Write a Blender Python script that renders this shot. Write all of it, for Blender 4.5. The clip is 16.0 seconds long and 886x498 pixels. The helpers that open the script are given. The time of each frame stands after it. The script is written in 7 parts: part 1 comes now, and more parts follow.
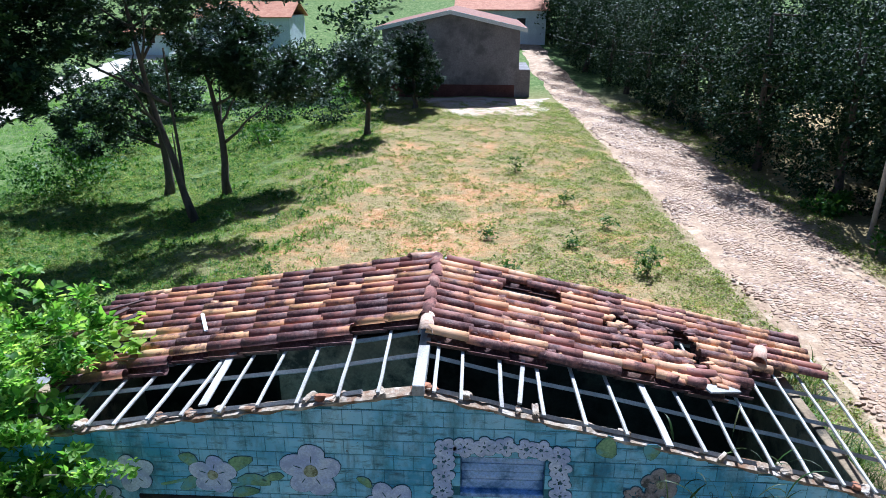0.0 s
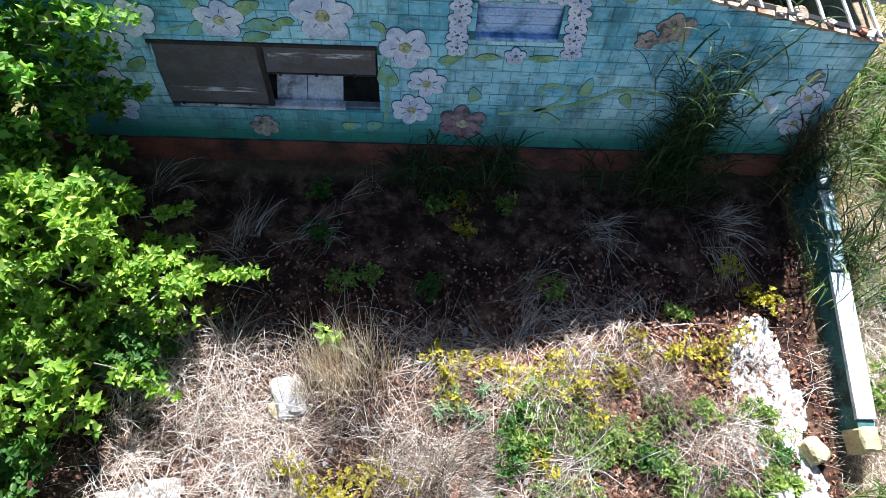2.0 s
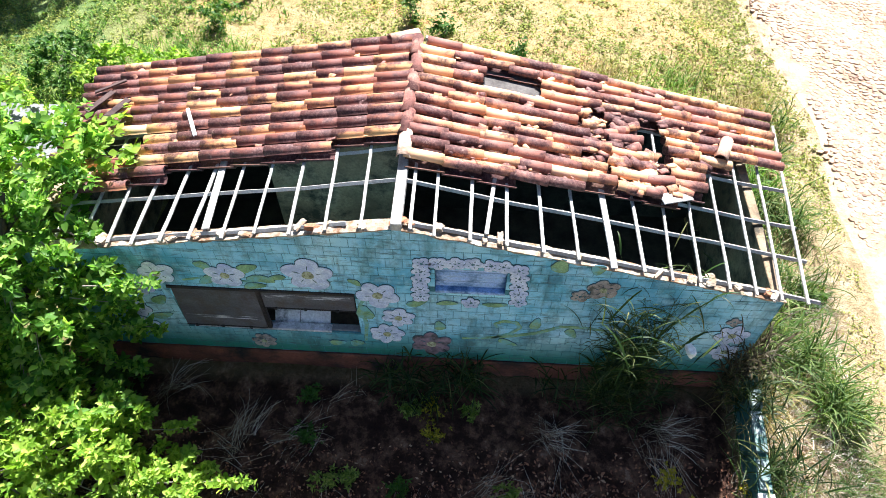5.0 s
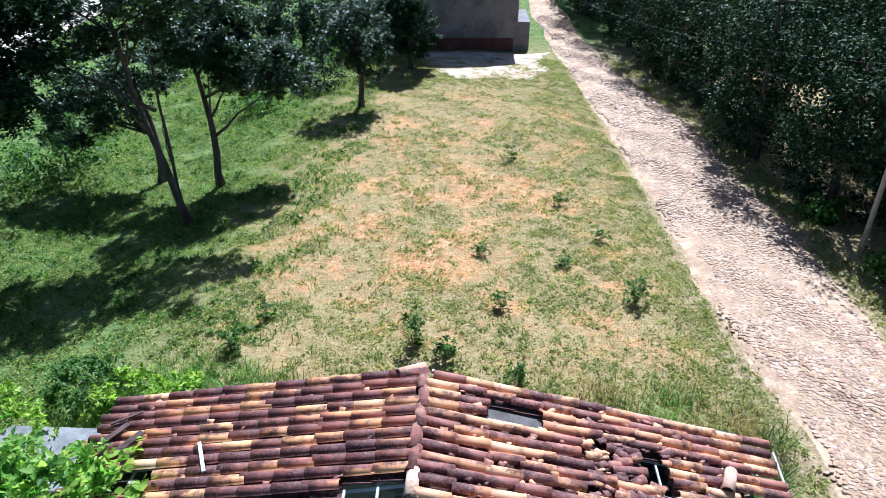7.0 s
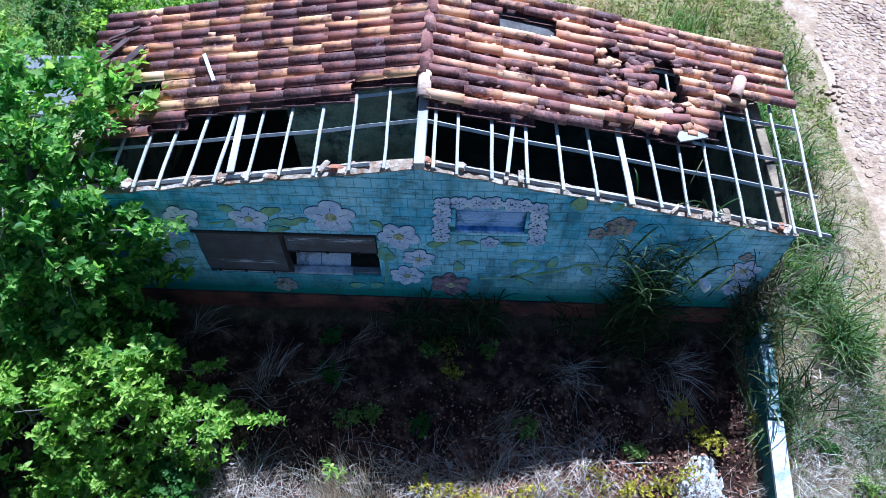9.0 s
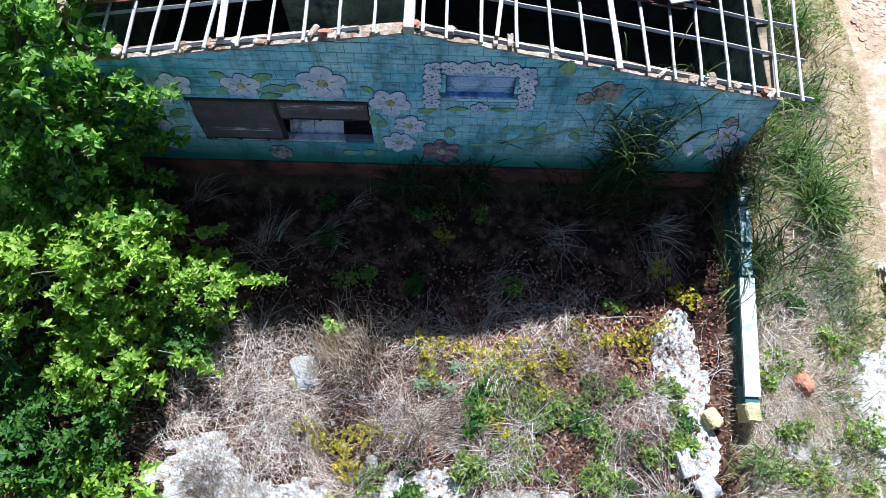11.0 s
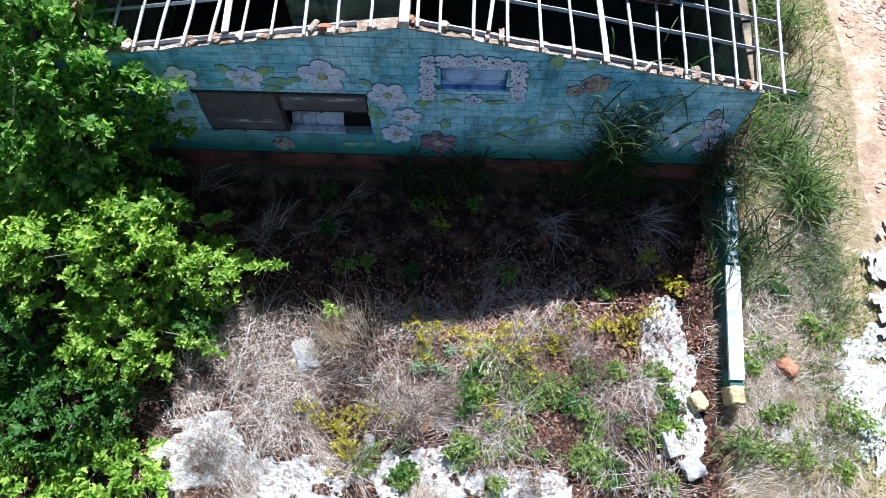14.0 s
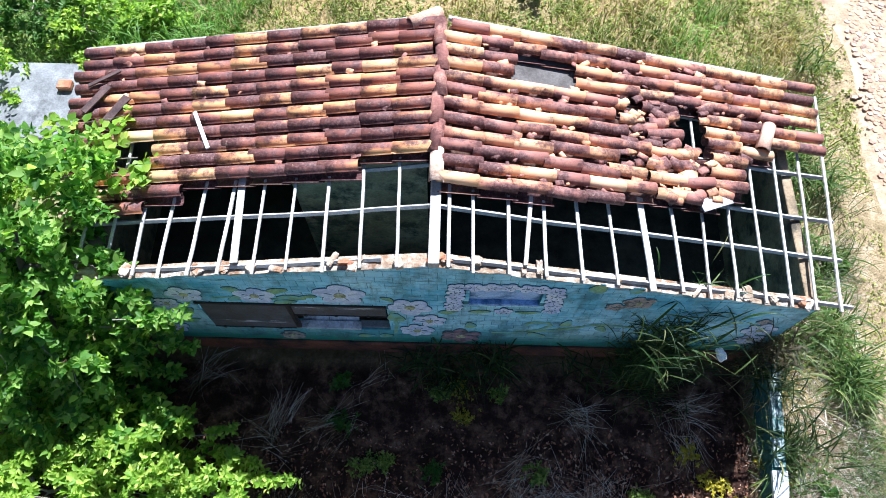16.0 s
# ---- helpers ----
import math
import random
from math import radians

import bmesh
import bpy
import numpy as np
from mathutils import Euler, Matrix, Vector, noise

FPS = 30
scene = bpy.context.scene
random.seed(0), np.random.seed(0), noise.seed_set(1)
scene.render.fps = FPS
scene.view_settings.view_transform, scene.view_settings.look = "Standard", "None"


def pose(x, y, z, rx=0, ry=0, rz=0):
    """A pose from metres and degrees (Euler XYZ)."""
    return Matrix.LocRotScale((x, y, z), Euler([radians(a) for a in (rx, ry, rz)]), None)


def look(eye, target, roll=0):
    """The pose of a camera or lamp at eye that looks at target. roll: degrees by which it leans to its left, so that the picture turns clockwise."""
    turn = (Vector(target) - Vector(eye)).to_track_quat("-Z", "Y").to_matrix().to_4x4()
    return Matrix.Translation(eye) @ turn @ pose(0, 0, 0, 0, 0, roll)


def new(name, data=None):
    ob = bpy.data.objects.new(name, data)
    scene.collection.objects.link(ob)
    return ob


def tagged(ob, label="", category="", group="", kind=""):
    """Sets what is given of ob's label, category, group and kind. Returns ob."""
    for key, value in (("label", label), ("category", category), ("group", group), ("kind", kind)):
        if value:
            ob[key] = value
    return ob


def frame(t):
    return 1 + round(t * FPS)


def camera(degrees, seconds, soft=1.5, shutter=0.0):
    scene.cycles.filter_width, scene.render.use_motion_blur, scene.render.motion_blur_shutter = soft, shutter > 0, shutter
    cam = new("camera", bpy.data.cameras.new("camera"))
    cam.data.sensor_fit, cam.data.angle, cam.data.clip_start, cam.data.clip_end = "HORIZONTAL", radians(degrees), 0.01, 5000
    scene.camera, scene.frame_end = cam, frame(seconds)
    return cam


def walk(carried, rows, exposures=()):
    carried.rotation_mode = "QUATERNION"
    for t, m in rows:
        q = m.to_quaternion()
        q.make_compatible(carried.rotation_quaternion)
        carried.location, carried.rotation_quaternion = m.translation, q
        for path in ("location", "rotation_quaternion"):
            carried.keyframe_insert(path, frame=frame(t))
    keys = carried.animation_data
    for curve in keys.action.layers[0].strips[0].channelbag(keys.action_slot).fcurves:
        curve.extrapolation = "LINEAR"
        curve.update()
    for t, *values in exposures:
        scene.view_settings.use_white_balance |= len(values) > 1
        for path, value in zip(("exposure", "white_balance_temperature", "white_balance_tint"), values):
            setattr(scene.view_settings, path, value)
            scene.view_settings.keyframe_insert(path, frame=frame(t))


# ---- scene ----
cam = camera(66.0, 16.0, soft=0.4)
PATH = [
    (0, pose(0.586, -6.251, 7.079, 69.17, -0.05, 2.98)),
    (0.5, pose(0.602, -6.042, 6.987, 59.55, 0.08, 3.22)),
    (1, pose(0.467, -6.117, 6.890, 48.74, -0.19, 2.29)),
    (1.5, pose(0.117, -6.082, 7.185, 34.58, -1.29, 0.84)),
    (2, pose(-0.059, -6.021, 7.096, 31.02, -2.10, 0.38)),
    (2.5, pose(0.013, -5.918, 7.057, 31.43, -2.37, 0.17)),
    (3, pose(0.128, -5.658, 7.063, 31.74, -2.17, 0.24)),
    (3.2, pose(0.207, -5.549, 7.077, 31.84, -1.94, 0.62)),
    (5.3, pose(0.869, -5.115, 9.676, 40.52, 0.09, 3.40)),
    (5.5, pose(0.833, -5.166, 9.768, 45.05, 0.21, 3.21)),
    (6, pose(0.804, -5.327, 9.835, 48.67, 0.48, 2.99)),
    (6.5, pose(0.775, -5.177, 10.085, 55.54, 0.49, 2.78)),
    (7, pose(0.722, -5.045, 10.123, 61.37, -0.04, 2.96)),
    (7.5, pose(0.597, -4.945, 10.082, 61.61, -0.26, 2.86)),
    (8, pose(0.252, -4.980, 9.967, 52.46, -0.09, 2.32)),
    (8.5, pose(0.245, -5.066, 9.639, 42.23, -0.03, 1.97)),
    (9, pose(0.523, -5.450, 9.398, 33.87, 0.12, 2.30)),
    (9.5, pose(0.541, -5.615, 9.456, 23.84, -0.22, 1.71)),
    (12, pose(0.682, -5.873, 9.701, 23.41, 0.19, 1.88)),
    (12.5, pose(0.749, -5.958, 9.726, 23.45, 0.29, 2.05)),
    (13, pose(0.798, -5.970, 9.777, 23.47, 0.32, 2.09)),
    (13.5, pose(0.798, -6.003, 9.862, 23.52, 0.34, 2.19)),
    (14, pose(0.778, -6.072, 9.934, 23.37, 0.39, 2.19)),
    (14.5, pose(0.644, -5.897, 9.960, 23.26, -0.09, 2.07)),
    (15, pose(0.343, -5.289, 10.089, 23.41, -0.61, 1.73)),
    (15.5, pose(0.193, -4.238, 10.249, 23.81, -0.68, 1.72)),
    (16, pose(0.142, -3.073, 10.350, 24.15, -0.34, 1.42)),
]
EXPOSURES = [(0.0, 0.92, 5050, 10), (1.0, 1.05, 4850, 10), (1.5, 1.45, 5350, 10), (2.5, 1.65, 5600, 10), (3.2, 1.6, 5350, 10), (5.3, 1.85, 6050, 10), (6.2, 1.65, 6050, 10), (7.0, 0.98, 5100, 10), (8.0, 0.95, 4600, 10), (9.0, 1.0, 4500, 10), (9.7, 1.12, 4800, 10), (12.0, 1.13, 5250, 10), (14.2, 1.15, 5250, 10), (15.0, 1.28, 5200, 10), (16.0, 1.43, 5400, 10)]
walk(cam, PATH, EXPOSURES)

# ---- light: high sun behind the house, clear sky ----
SUN_AZ, SUN_EL = radians(12), radians(52.5)
world = bpy.data.worlds.new("sky")
scene.world = world
world.use_nodes = True
sky = world.node_tree.nodes.new("ShaderNodeTexSky")
sky.sky_type, sky.sun_disc = "NISHITA", False
sky.sun_elevation, sky.sun_rotation = SUN_EL, SUN_AZ
world.node_tree.nodes["Background"].inputs["Strength"].default_value = 0.042
world.node_tree.links.new(sky.outputs[0], world.node_tree.nodes["Background"].inputs["Color"])
sun = new("sun", bpy.data.lights.new("sun", "SUN"))
sun.data.energy, sun.data.angle, sun.data.color = 5.0, radians(0.55), (1.0, 0.965, 0.915)
to_sun = Vector((math.sin(SUN_AZ) * math.cos(SUN_EL), math.cos(SUN_AZ) * math.cos(SUN_EL), math.sin(SUN_EL)))
sun.matrix_world = look(to_sun * 60, (0, 0, 0))

# ---- small tools ----
rng = np.random.default_rng(7)


def mesh_of(name, verts, faces, mats=(), smooth=False, slots=None):
    me = bpy.data.meshes.new(name)
    me.from_pydata([tuple(v) for v in verts], [], faces)
    for m in mats:
        me.materials.append(m)
    if slots is not None:
        me.polygons.foreach_set("material_index", slots)
    if smooth:
        me.polygons.foreach_set("use_smooth", [True] * len(me.polygons))
    me.update()
    return me


def big_mesh(name, verts, loops, sizes, mats):
    """A mesh from arrays: many small faces at once."""
    me = bpy.data.meshes.new(name)
    me.vertices.add(len(verts))
    me.vertices.foreach_set("co", np.asarray(verts, np.float32).ravel())
    loops = np.asarray(loops, np.int32).ravel()
    me.loops.add(len(loops))
    me.loops.foreach_set("vertex_index", loops)
    me.polygons.add(len(sizes))
    starts = np.concatenate([[0], np.cumsum(sizes)[:-1]]).astype(np.int32)
    me.polygons.foreach_set("loop_start", starts)
    me.update(calc_edges=True)
    for m in mats:
        me.materials.append(m)
    me.validate()
    return me


def part(name, data, material, parent, label="", smooth=False):
    """One mesh object under a thing or part; data is a bmesh or a mesh."""
    if isinstance(data, bmesh.types.BMesh):
        me = bpy.data.meshes.new(name)
        data.to_mesh(me)
        data.free()
        if smooth:
            me.polygons.foreach_set("use_smooth", [True] * len(me.polygons))
    else:
        me = data
    if material is not None and not me.materials:
        me.materials.append(material)
    ob = new(name, me)
    if parent is not None:
        ob.parent = parent
    if label:
        tagged(ob, label)
    return ob


def box(bm, lo, hi, bevel=0.0, m=None):
    """A box between two corners, its edges bevelled."""
    r = bmesh.ops.create_cube(bm, size=1.0)
    vs = r["verts"]
    c = [(a + b) / 2 for a, b in zip(lo, hi)]
    d = [b - a for a, b in zip(lo, hi)]
    bmesh.ops.scale(bm, verts=vs, vec=d)
    bmesh.ops.translate(bm, verts=vs, vec=c)
    if bevel:
        es = list({e for v in vs for e in v.link_edges})
        out = bmesh.ops.bevel(bm, geom=es, offset=bevel, segments=1, affect="EDGES")
        vs = list({v for f in out["faces"] for v in f.verts} | {v for v in vs if v.is_valid})
    if m is not None:
        bmesh.ops.transform(bm, verts=[v for v in vs if v.is_valid], matrix=m)
    return vs


def tube(path, radii, seg=7):
    """Vertices and faces of a round tapered limb along a list of points."""
    verts, faces = [], []
    for i, p in enumerate(path):
        a, b = Vector(path[max(0, i - 1)]), Vector(path[min(len(path) - 1, i + 1)])
        d = (b - a).normalized()
        u = d.cross(Vector((0.31, 0.94, 0.13))).normalized()
        v = d.cross(u)
        for k in range(seg):
            w = 2 * math.pi * k / seg
            verts.append(Vector(p) + (u * math.cos(w) + v * math.sin(w)) * radii[i])
    for i in range(len(path) - 1):
        for k in range(seg):
            a, b = i * seg + k, i * seg + (k + 1) % seg
            faces.append((a, b, b + seg, a + seg))
    faces.append(tuple(range(seg))[::-1])
    faces.append(tuple(range((len(path) - 1) * seg, len(path) * seg)))
    return verts, faces


def merge(pieces):
    verts, faces = [], []
    for vs, fs in pieces:
        n = len(verts)
        verts += [tuple(v) for v in vs]
        faces += [tuple(i + n for i in f) for f in fs]
    return verts, faces


def bent(a, b, n=6, sway=0.1, seed=0):
    """Points from a to b on a slightly crooked line."""
    r = random.Random(seed)
    a, b = Vector(a), Vector(b)
    out = []
    off = Vector((r.uniform(-1, 1), r.uniform(-1, 1), 0)) * sway
    for i in range(n):
        f = i / (n - 1)
        out.append(a.lerp(b, f) + off * math.sin(math.pi * f) + Vector((r.uniform(-1, 1), r.uniform(-1, 1), 0)) * sway * 0.25 * (0 < i < n - 1))
    return out


def ground_z(x, y):
    """Height of the land."""
    x, y = np.asarray(x, float), np.asarray(y, float)
    z = np.interp(y, [-200, -40, -8, -5, 0, 3, 8, 20, 40, 60, 90, 150, 300, 900, 3000],
                  [-14, -5, -1.5, -1.15, -0.55, -0.25, 0.05, 0.2, 0.75, 2.4, 6.5, 17, 34, 60, 90])
    dip = np.clip((-x - 4.5) / 10, 0, 1)
    z = z - dip * dip * (3 - 2 * dip) * 1.1 * np.clip((y + 6) / 14, 0, 1)
    z = z + 0.05 * np.sin(x * 0.9 + 1.3) * np.sin(y * 0.7) + 0.03 * np.sin(x * 2.3 + y * 1.7)
    z = z + np.clip((np.abs(x) - 30) / 200, 0, 1) * 20 * np.clip((y - 10) / 60, 0, 1)
    return z


def gz(x, y):
    return float(ground_z(x, y))


# ---- materials ----
def nodes_of(name):
    m = bpy.data.materials.new(name)
    m.use_nodes = True
    nt = m.node_tree
    return m, nt, nt.nodes["Principled BSDF"]


def add(nt, kind, **props):
    n = nt.nodes.new(kind)
    for k, v in props.items():
        if k in n.inputs:
            n.inputs[k].default_value = v
    return n


def ramp(nt, source, stops):
    n = nt.nodes.new("ShaderNodeValToRGB")
    el = n.color_ramp.elements
    while len(el) < len(stops):
        el.new(0.5)
    for e, (p, c) in zip(el, stops):
        e.position, e.color = p, (*c, 1)
    nt.links.new(source, n.inputs[0])
    return n.outputs[0]


def mixed(nt, fac, a, b, blend="MIX"):
    n = nt.nodes.new("ShaderNodeMix")
    n.data_type, n.blend_type = "RGBA", blend
    for value, sock in ((fac, n.inputs[0]), (a, n.inputs[6]), (b, n.inputs[7])):
        if isinstance(value, bpy.types.NodeSocket):
            nt.links.new(value, sock)
        else:
            sock.default_value = value if not isinstance(value, tuple) else (*value, 1)
    return n.outputs[2]


def coords(nt, space="pos"):
    if space == "pos":
        return nt.nodes.new("ShaderNodeNewGeometry").outputs["Position"]
    tex = nt.nodes.new("ShaderNodeTexCoord").outputs["Object"]
    info = nt.nodes.new("ShaderNodeObjectInfo").outputs["Random"]
    mul = nt.nodes.new("ShaderNodeMath")
    mul.operation = "MULTIPLY"
    mul.inputs[1].default_value = 73.0
    nt.links.new(info, mul.inputs[0])
    vec = nt.nodes.new("ShaderNodeVectorMath")
    nt.links.new(tex, vec.inputs[0])
    nt.links.new(mul.outputs[0], vec.inputs[1])
    return vec.outputs[0]


def noise_of(nt, where, scale, detail=5.0, rough=0.6, stretch=None):
    if stretch:
        mp = nt.nodes.new("ShaderNodeMapping")
        mp.inputs["Scale"].default_value = stretch
        nt.links.new(where, mp.inputs[0])
        where = mp.outputs[0]
    n = add(nt, "ShaderNodeTexNoise", Scale=scale, Detail=detail, Roughness=rough)
    nt.links.new(where, n.inputs["Vector"])
    return n.outputs[0]


def bump_of(nt, bsdf, height, strength, distance=0.02):
    b = add(nt, "ShaderNodeBump", Strength=strength, Distance=distance)
    nt.links.new(height, b.inputs["Height"])
    nt.links.new(b.outputs[0], bsdf.inputs["Normal"])


def plain(name, stops, scale=3.0, fine=40.0, rough=0.85, bump=0.4, metal=0.0, space="pos", stain=None, stain_scale=1.2, stretch=None, spec=0.3):
    """A surface of a few tones mixed at two scales, with grain and an optional stain."""
    m, nt, b = nodes_of(name)
    at = coords(nt, space)
    big = noise_of(nt, at, scale, stretch=stretch)
    col = ramp(nt, big, stops)
    small = noise_of(nt, at, fine, 4)
    col = mixed(nt, 0.55, col, ramp(nt, small, [(0.3, (0.55, 0.55, 0.55)), (0.7, (1.25, 1.25, 1.25))]), "MULTIPLY")
    if stain:
        f = ramp(nt, noise_of(nt, at, stain_scale, 6, 0.7), [(0.48, (0, 0, 0)), (0.62, (1, 1, 1))])
        col = mixed(nt, f, col, stain)
    nt.links.new(col, b.inputs["Base Color"])
    b.inputs["Roughness"].default_value, b.inputs["Metallic"].default_value = rough, metal
    b.inputs["Specular IOR Level"].default_value = spec
    if bump:
        bump_of(nt, b, small, bump)
    return m


def leafy(name, stops, trans=0.35, rough=0.45, spec=0.22):
    """Leaves: each one its own tone, some light passing through."""
    m, nt, b = nodes_of(name)
    geo = nt.nodes.new("ShaderNodeNewGeometry")
    col = ramp(nt, geo.outputs["Random Per Island"], stops)
    big = noise_of(nt, geo.outputs["Position"], 1.1, 3)
    col = mixed(nt, 0.6, col, ramp(nt, big, [(0.3, (0.6, 0.65, 0.6)), (0.7, (1.25, 1.2, 1.1))]), "MULTIPLY")
    nt.links.new(col, b.inputs["Base Color"])
    b.inputs["Roughness"].default_value = rough
    b.inputs["Specular IOR Level"].default_value = spec
    tr = nt.nodes.new("ShaderNodeBsdfTranslucent")
    nt.links.new(mixed(nt, 1.0, col, (1.5, 1.6, 0.7), "MULTIPLY"), tr.inputs[0])
    mx = add(nt, "ShaderNodeMixShader", Fac=trans)
    nt.links.new(b.outputs[0], mx.inputs[1])
    nt.links.new(tr.outputs[0], mx.inputs[2])
    nt.links.new(mx.outputs[0], nt.nodes["Material Output"].inputs[0])
    return m


def tile_clay(name="fired_clay_tile", pink=0.0, grime=0.0):
    """Old clay tiles: each its own tone, blackened and bleached in patches that run over several tiles."""
    m, nt, b = nodes_of(name)
    info = nt.nodes.new("ShaderNodeObjectInfo").outputs["Random"]
    at = coords(nt, "object")
    here = coords(nt)
    broad = noise_of(nt, here, 1.5, 3, 0.5, (0.55, 2.4, 1))
    runs = nt.nodes.new("ShaderNodeMath")
    runs.operation = "MULTIPLY_ADD"
    runs.inputs[1].default_value = -1.3
    nt.links.new(broad, runs.inputs[0])
    half = nt.nodes.new("ShaderNodeMath")
    half.operation = "MULTIPLY_ADD"
    half.inputs[1].default_value, half.inputs[2].default_value = 0.75, 0.80
    nt.links.new(info, half.inputs[0])
    nt.links.new(half.outputs[0], runs.inputs[2])
    base = ramp(nt, runs.outputs[0], [(0.0, (0.15, 0.05, 0.042)), (0.38, (0.23, 0.08, 0.06)), (0.53, (0.34, 0.125, 0.08)), (0.62, (0.58, 0.25, 0.11)), (0.78, (0.76, 0.40, 0.17)), (1.0, (0.80, 0.53, 0.30))])
    base = mixed(nt, pink, base, (0.58, 0.30, 0.24))
    fine = noise_of(nt, here, 5.5, 6, 0.72)
    s1 = nt.nodes.new("ShaderNodeMath")
    s1.operation = "MULTIPLY_ADD"
    s1.inputs[1].default_value = 0.9
    nt.links.new(broad, s1.inputs[0])
    nt.links.new(fine, s1.inputs[2])
    s2 = nt.nodes.new("ShaderNodeMath")
    s2.operation = "MULTIPLY_ADD"
    s2.inputs[1].default_value = -0.1
    nt.links.new(info, s2.inputs[0])
    nt.links.new(s1.outputs[0], s2.inputs[2])
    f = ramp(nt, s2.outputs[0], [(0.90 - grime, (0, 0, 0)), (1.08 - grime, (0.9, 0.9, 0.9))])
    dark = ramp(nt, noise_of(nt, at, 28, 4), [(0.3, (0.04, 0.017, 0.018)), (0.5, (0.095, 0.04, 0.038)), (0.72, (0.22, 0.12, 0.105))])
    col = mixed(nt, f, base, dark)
    pale = ramp(nt, noise_of(nt, at, 16, 5, 0.7), [(0.60, (0, 0, 0)), (0.72, (0.45, 0.45, 0.45))])
    col = mixed(nt, pale, col, (0.60, 0.42, 0.31))
    nt.links.new(col, b.inputs["Base Color"])
    b.inputs["Roughness"].default_value = 0.68
    b.inputs["Specular IOR Level"].default_value = 0.35
    bump_of(nt, b, noise_of(nt, at, 60, 4), 0.5, 0.01)
    return m


def ground_soil():
    """Grass land with bare red earth, straw and, in the yard, litter darkened to deepen its shade."""
    m, nt, b = nodes_of("ground_soil")
    at = coords(nt)
    green = ramp(nt, noise_of(nt, at, 5.5, 12, 0.85), [(0.34, (0.13, 0.10, 0.04)), (0.48, (0.30, 0.225, 0.10)), (0.66, (0.47, 0.37, 0.21))])
    earth = ramp(nt, noise_of(nt, at, 4.0, 8, 0.7), [(0.3, (0.34, 0.15, 0.06)), (0.48, (0.53, 0.27, 0.12)), (0.7, (0.62, 0.42, 0.25))])
    xyz = nt.nodes.new("ShaderNodeSeparateXYZ")
    nt.links.new(at, xyz.inputs[0])

    def step(sock, lo, hi):
        r = nt.nodes.new("ShaderNodeMapRange")
        r.inputs[1].default_value, r.inputs[2].default_value = lo, hi
        nt.links.new(sock, r.inputs[0])
        return r.outputs[0]

    def times(a, c):
        n = nt.nodes.new("ShaderNodeMath")
        n.operation = "MULTIPLY"
        nt.links.new(a, n.inputs[0])
        nt.links.new(c, n.inputs[1])
        return n.outputs[0]

    near = noise_of(nt, at, 0.55, 9, 0.72)
    for cx, cy, rad in ((-0.8, 12.9, 3.2), (1.1, 18.0, 3.6), (-4.2, 14.6, 1.8), (-8.2, 22.6, 1.8), (3.0, 17.5, 1.8)):
        away = nt.nodes.new("ShaderNodeVectorMath")
        away.operation = "DISTANCE"
        away.inputs[1].default_value = (cx, cy, 0.2)
        nt.links.new(at, away.inputs[0])
        total = nt.nodes.new("ShaderNodeMath")
        fall = nt.nodes.new("ShaderNodeMapRange")
        fall.inputs[1].default_value, fall.inputs[2].default_value, fall.inputs[3].default_value, fall.inputs[4].default_value = 0.0, rad, 0.10, 0.0
        nt.links.new(away.outputs["Value"], fall.inputs[0])
        nt.links.new(near, total.inputs[0])
        nt.links.new(fall.outputs[0], total.inputs[1])
        near = total.outputs[0]
    f = ramp(nt, near, [(0.49, (0, 0, 0)), (0.62, (0.9, 0.9, 0.9))])
    middle = times(times(step(xyz.outputs[0], -10.0, -5.0), step(xyz.outputs[0], 7.2, 5.0)), times(step(xyz.outputs[1], 6, 9), step(xyz.outputs[1], 33, 26)))
    col = mixed(nt, times(f, middle), green, earth)
    verge = times(step(xyz.outputs[0], 6.2, 6.9), step(xyz.outputs[0], 11.6, 11.0))
    col = mixed(nt, verge, col, ramp(nt, noise_of(nt, at, 5.0, 8, 0.7), [(0.3, (0.20, 0.15, 0.075)), (0.52, (0.38, 0.28, 0.16)), (0.74, (0.54, 0.43, 0.30))]))
    lush = ramp(nt, noise_of(nt, at, 2.6, 10, 0.75), [(0.32, (0.05, 0.09, 0.025)), (0.5, (0.13, 0.19, 0.055)), (0.7, (0.28, 0.29, 0.13))])
    col = mixed(nt, step(xyz.outputs[0], -5.0, -8.5), col, lush)
    col = mixed(nt, step(xyz.outputs[1], 34, 42), col, lush)
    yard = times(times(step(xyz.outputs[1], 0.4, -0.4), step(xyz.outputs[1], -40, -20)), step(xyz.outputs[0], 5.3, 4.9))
    # litter tone pushed towards black to deepen the shade along the wall
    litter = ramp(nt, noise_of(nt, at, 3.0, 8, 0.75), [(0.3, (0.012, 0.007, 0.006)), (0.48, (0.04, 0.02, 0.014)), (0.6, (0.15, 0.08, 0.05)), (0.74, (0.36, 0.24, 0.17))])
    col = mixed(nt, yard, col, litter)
    nt.links.new(col, b.inputs["Base Color"])
    b.inputs["Roughness"].default_value = 0.95
    b.inputs["Specular IOR Level"].default_value = 0.1
    bump_of(nt, b, noise_of(nt, at, 9, 8, 0.7), 0.8, 0.08)
    return m


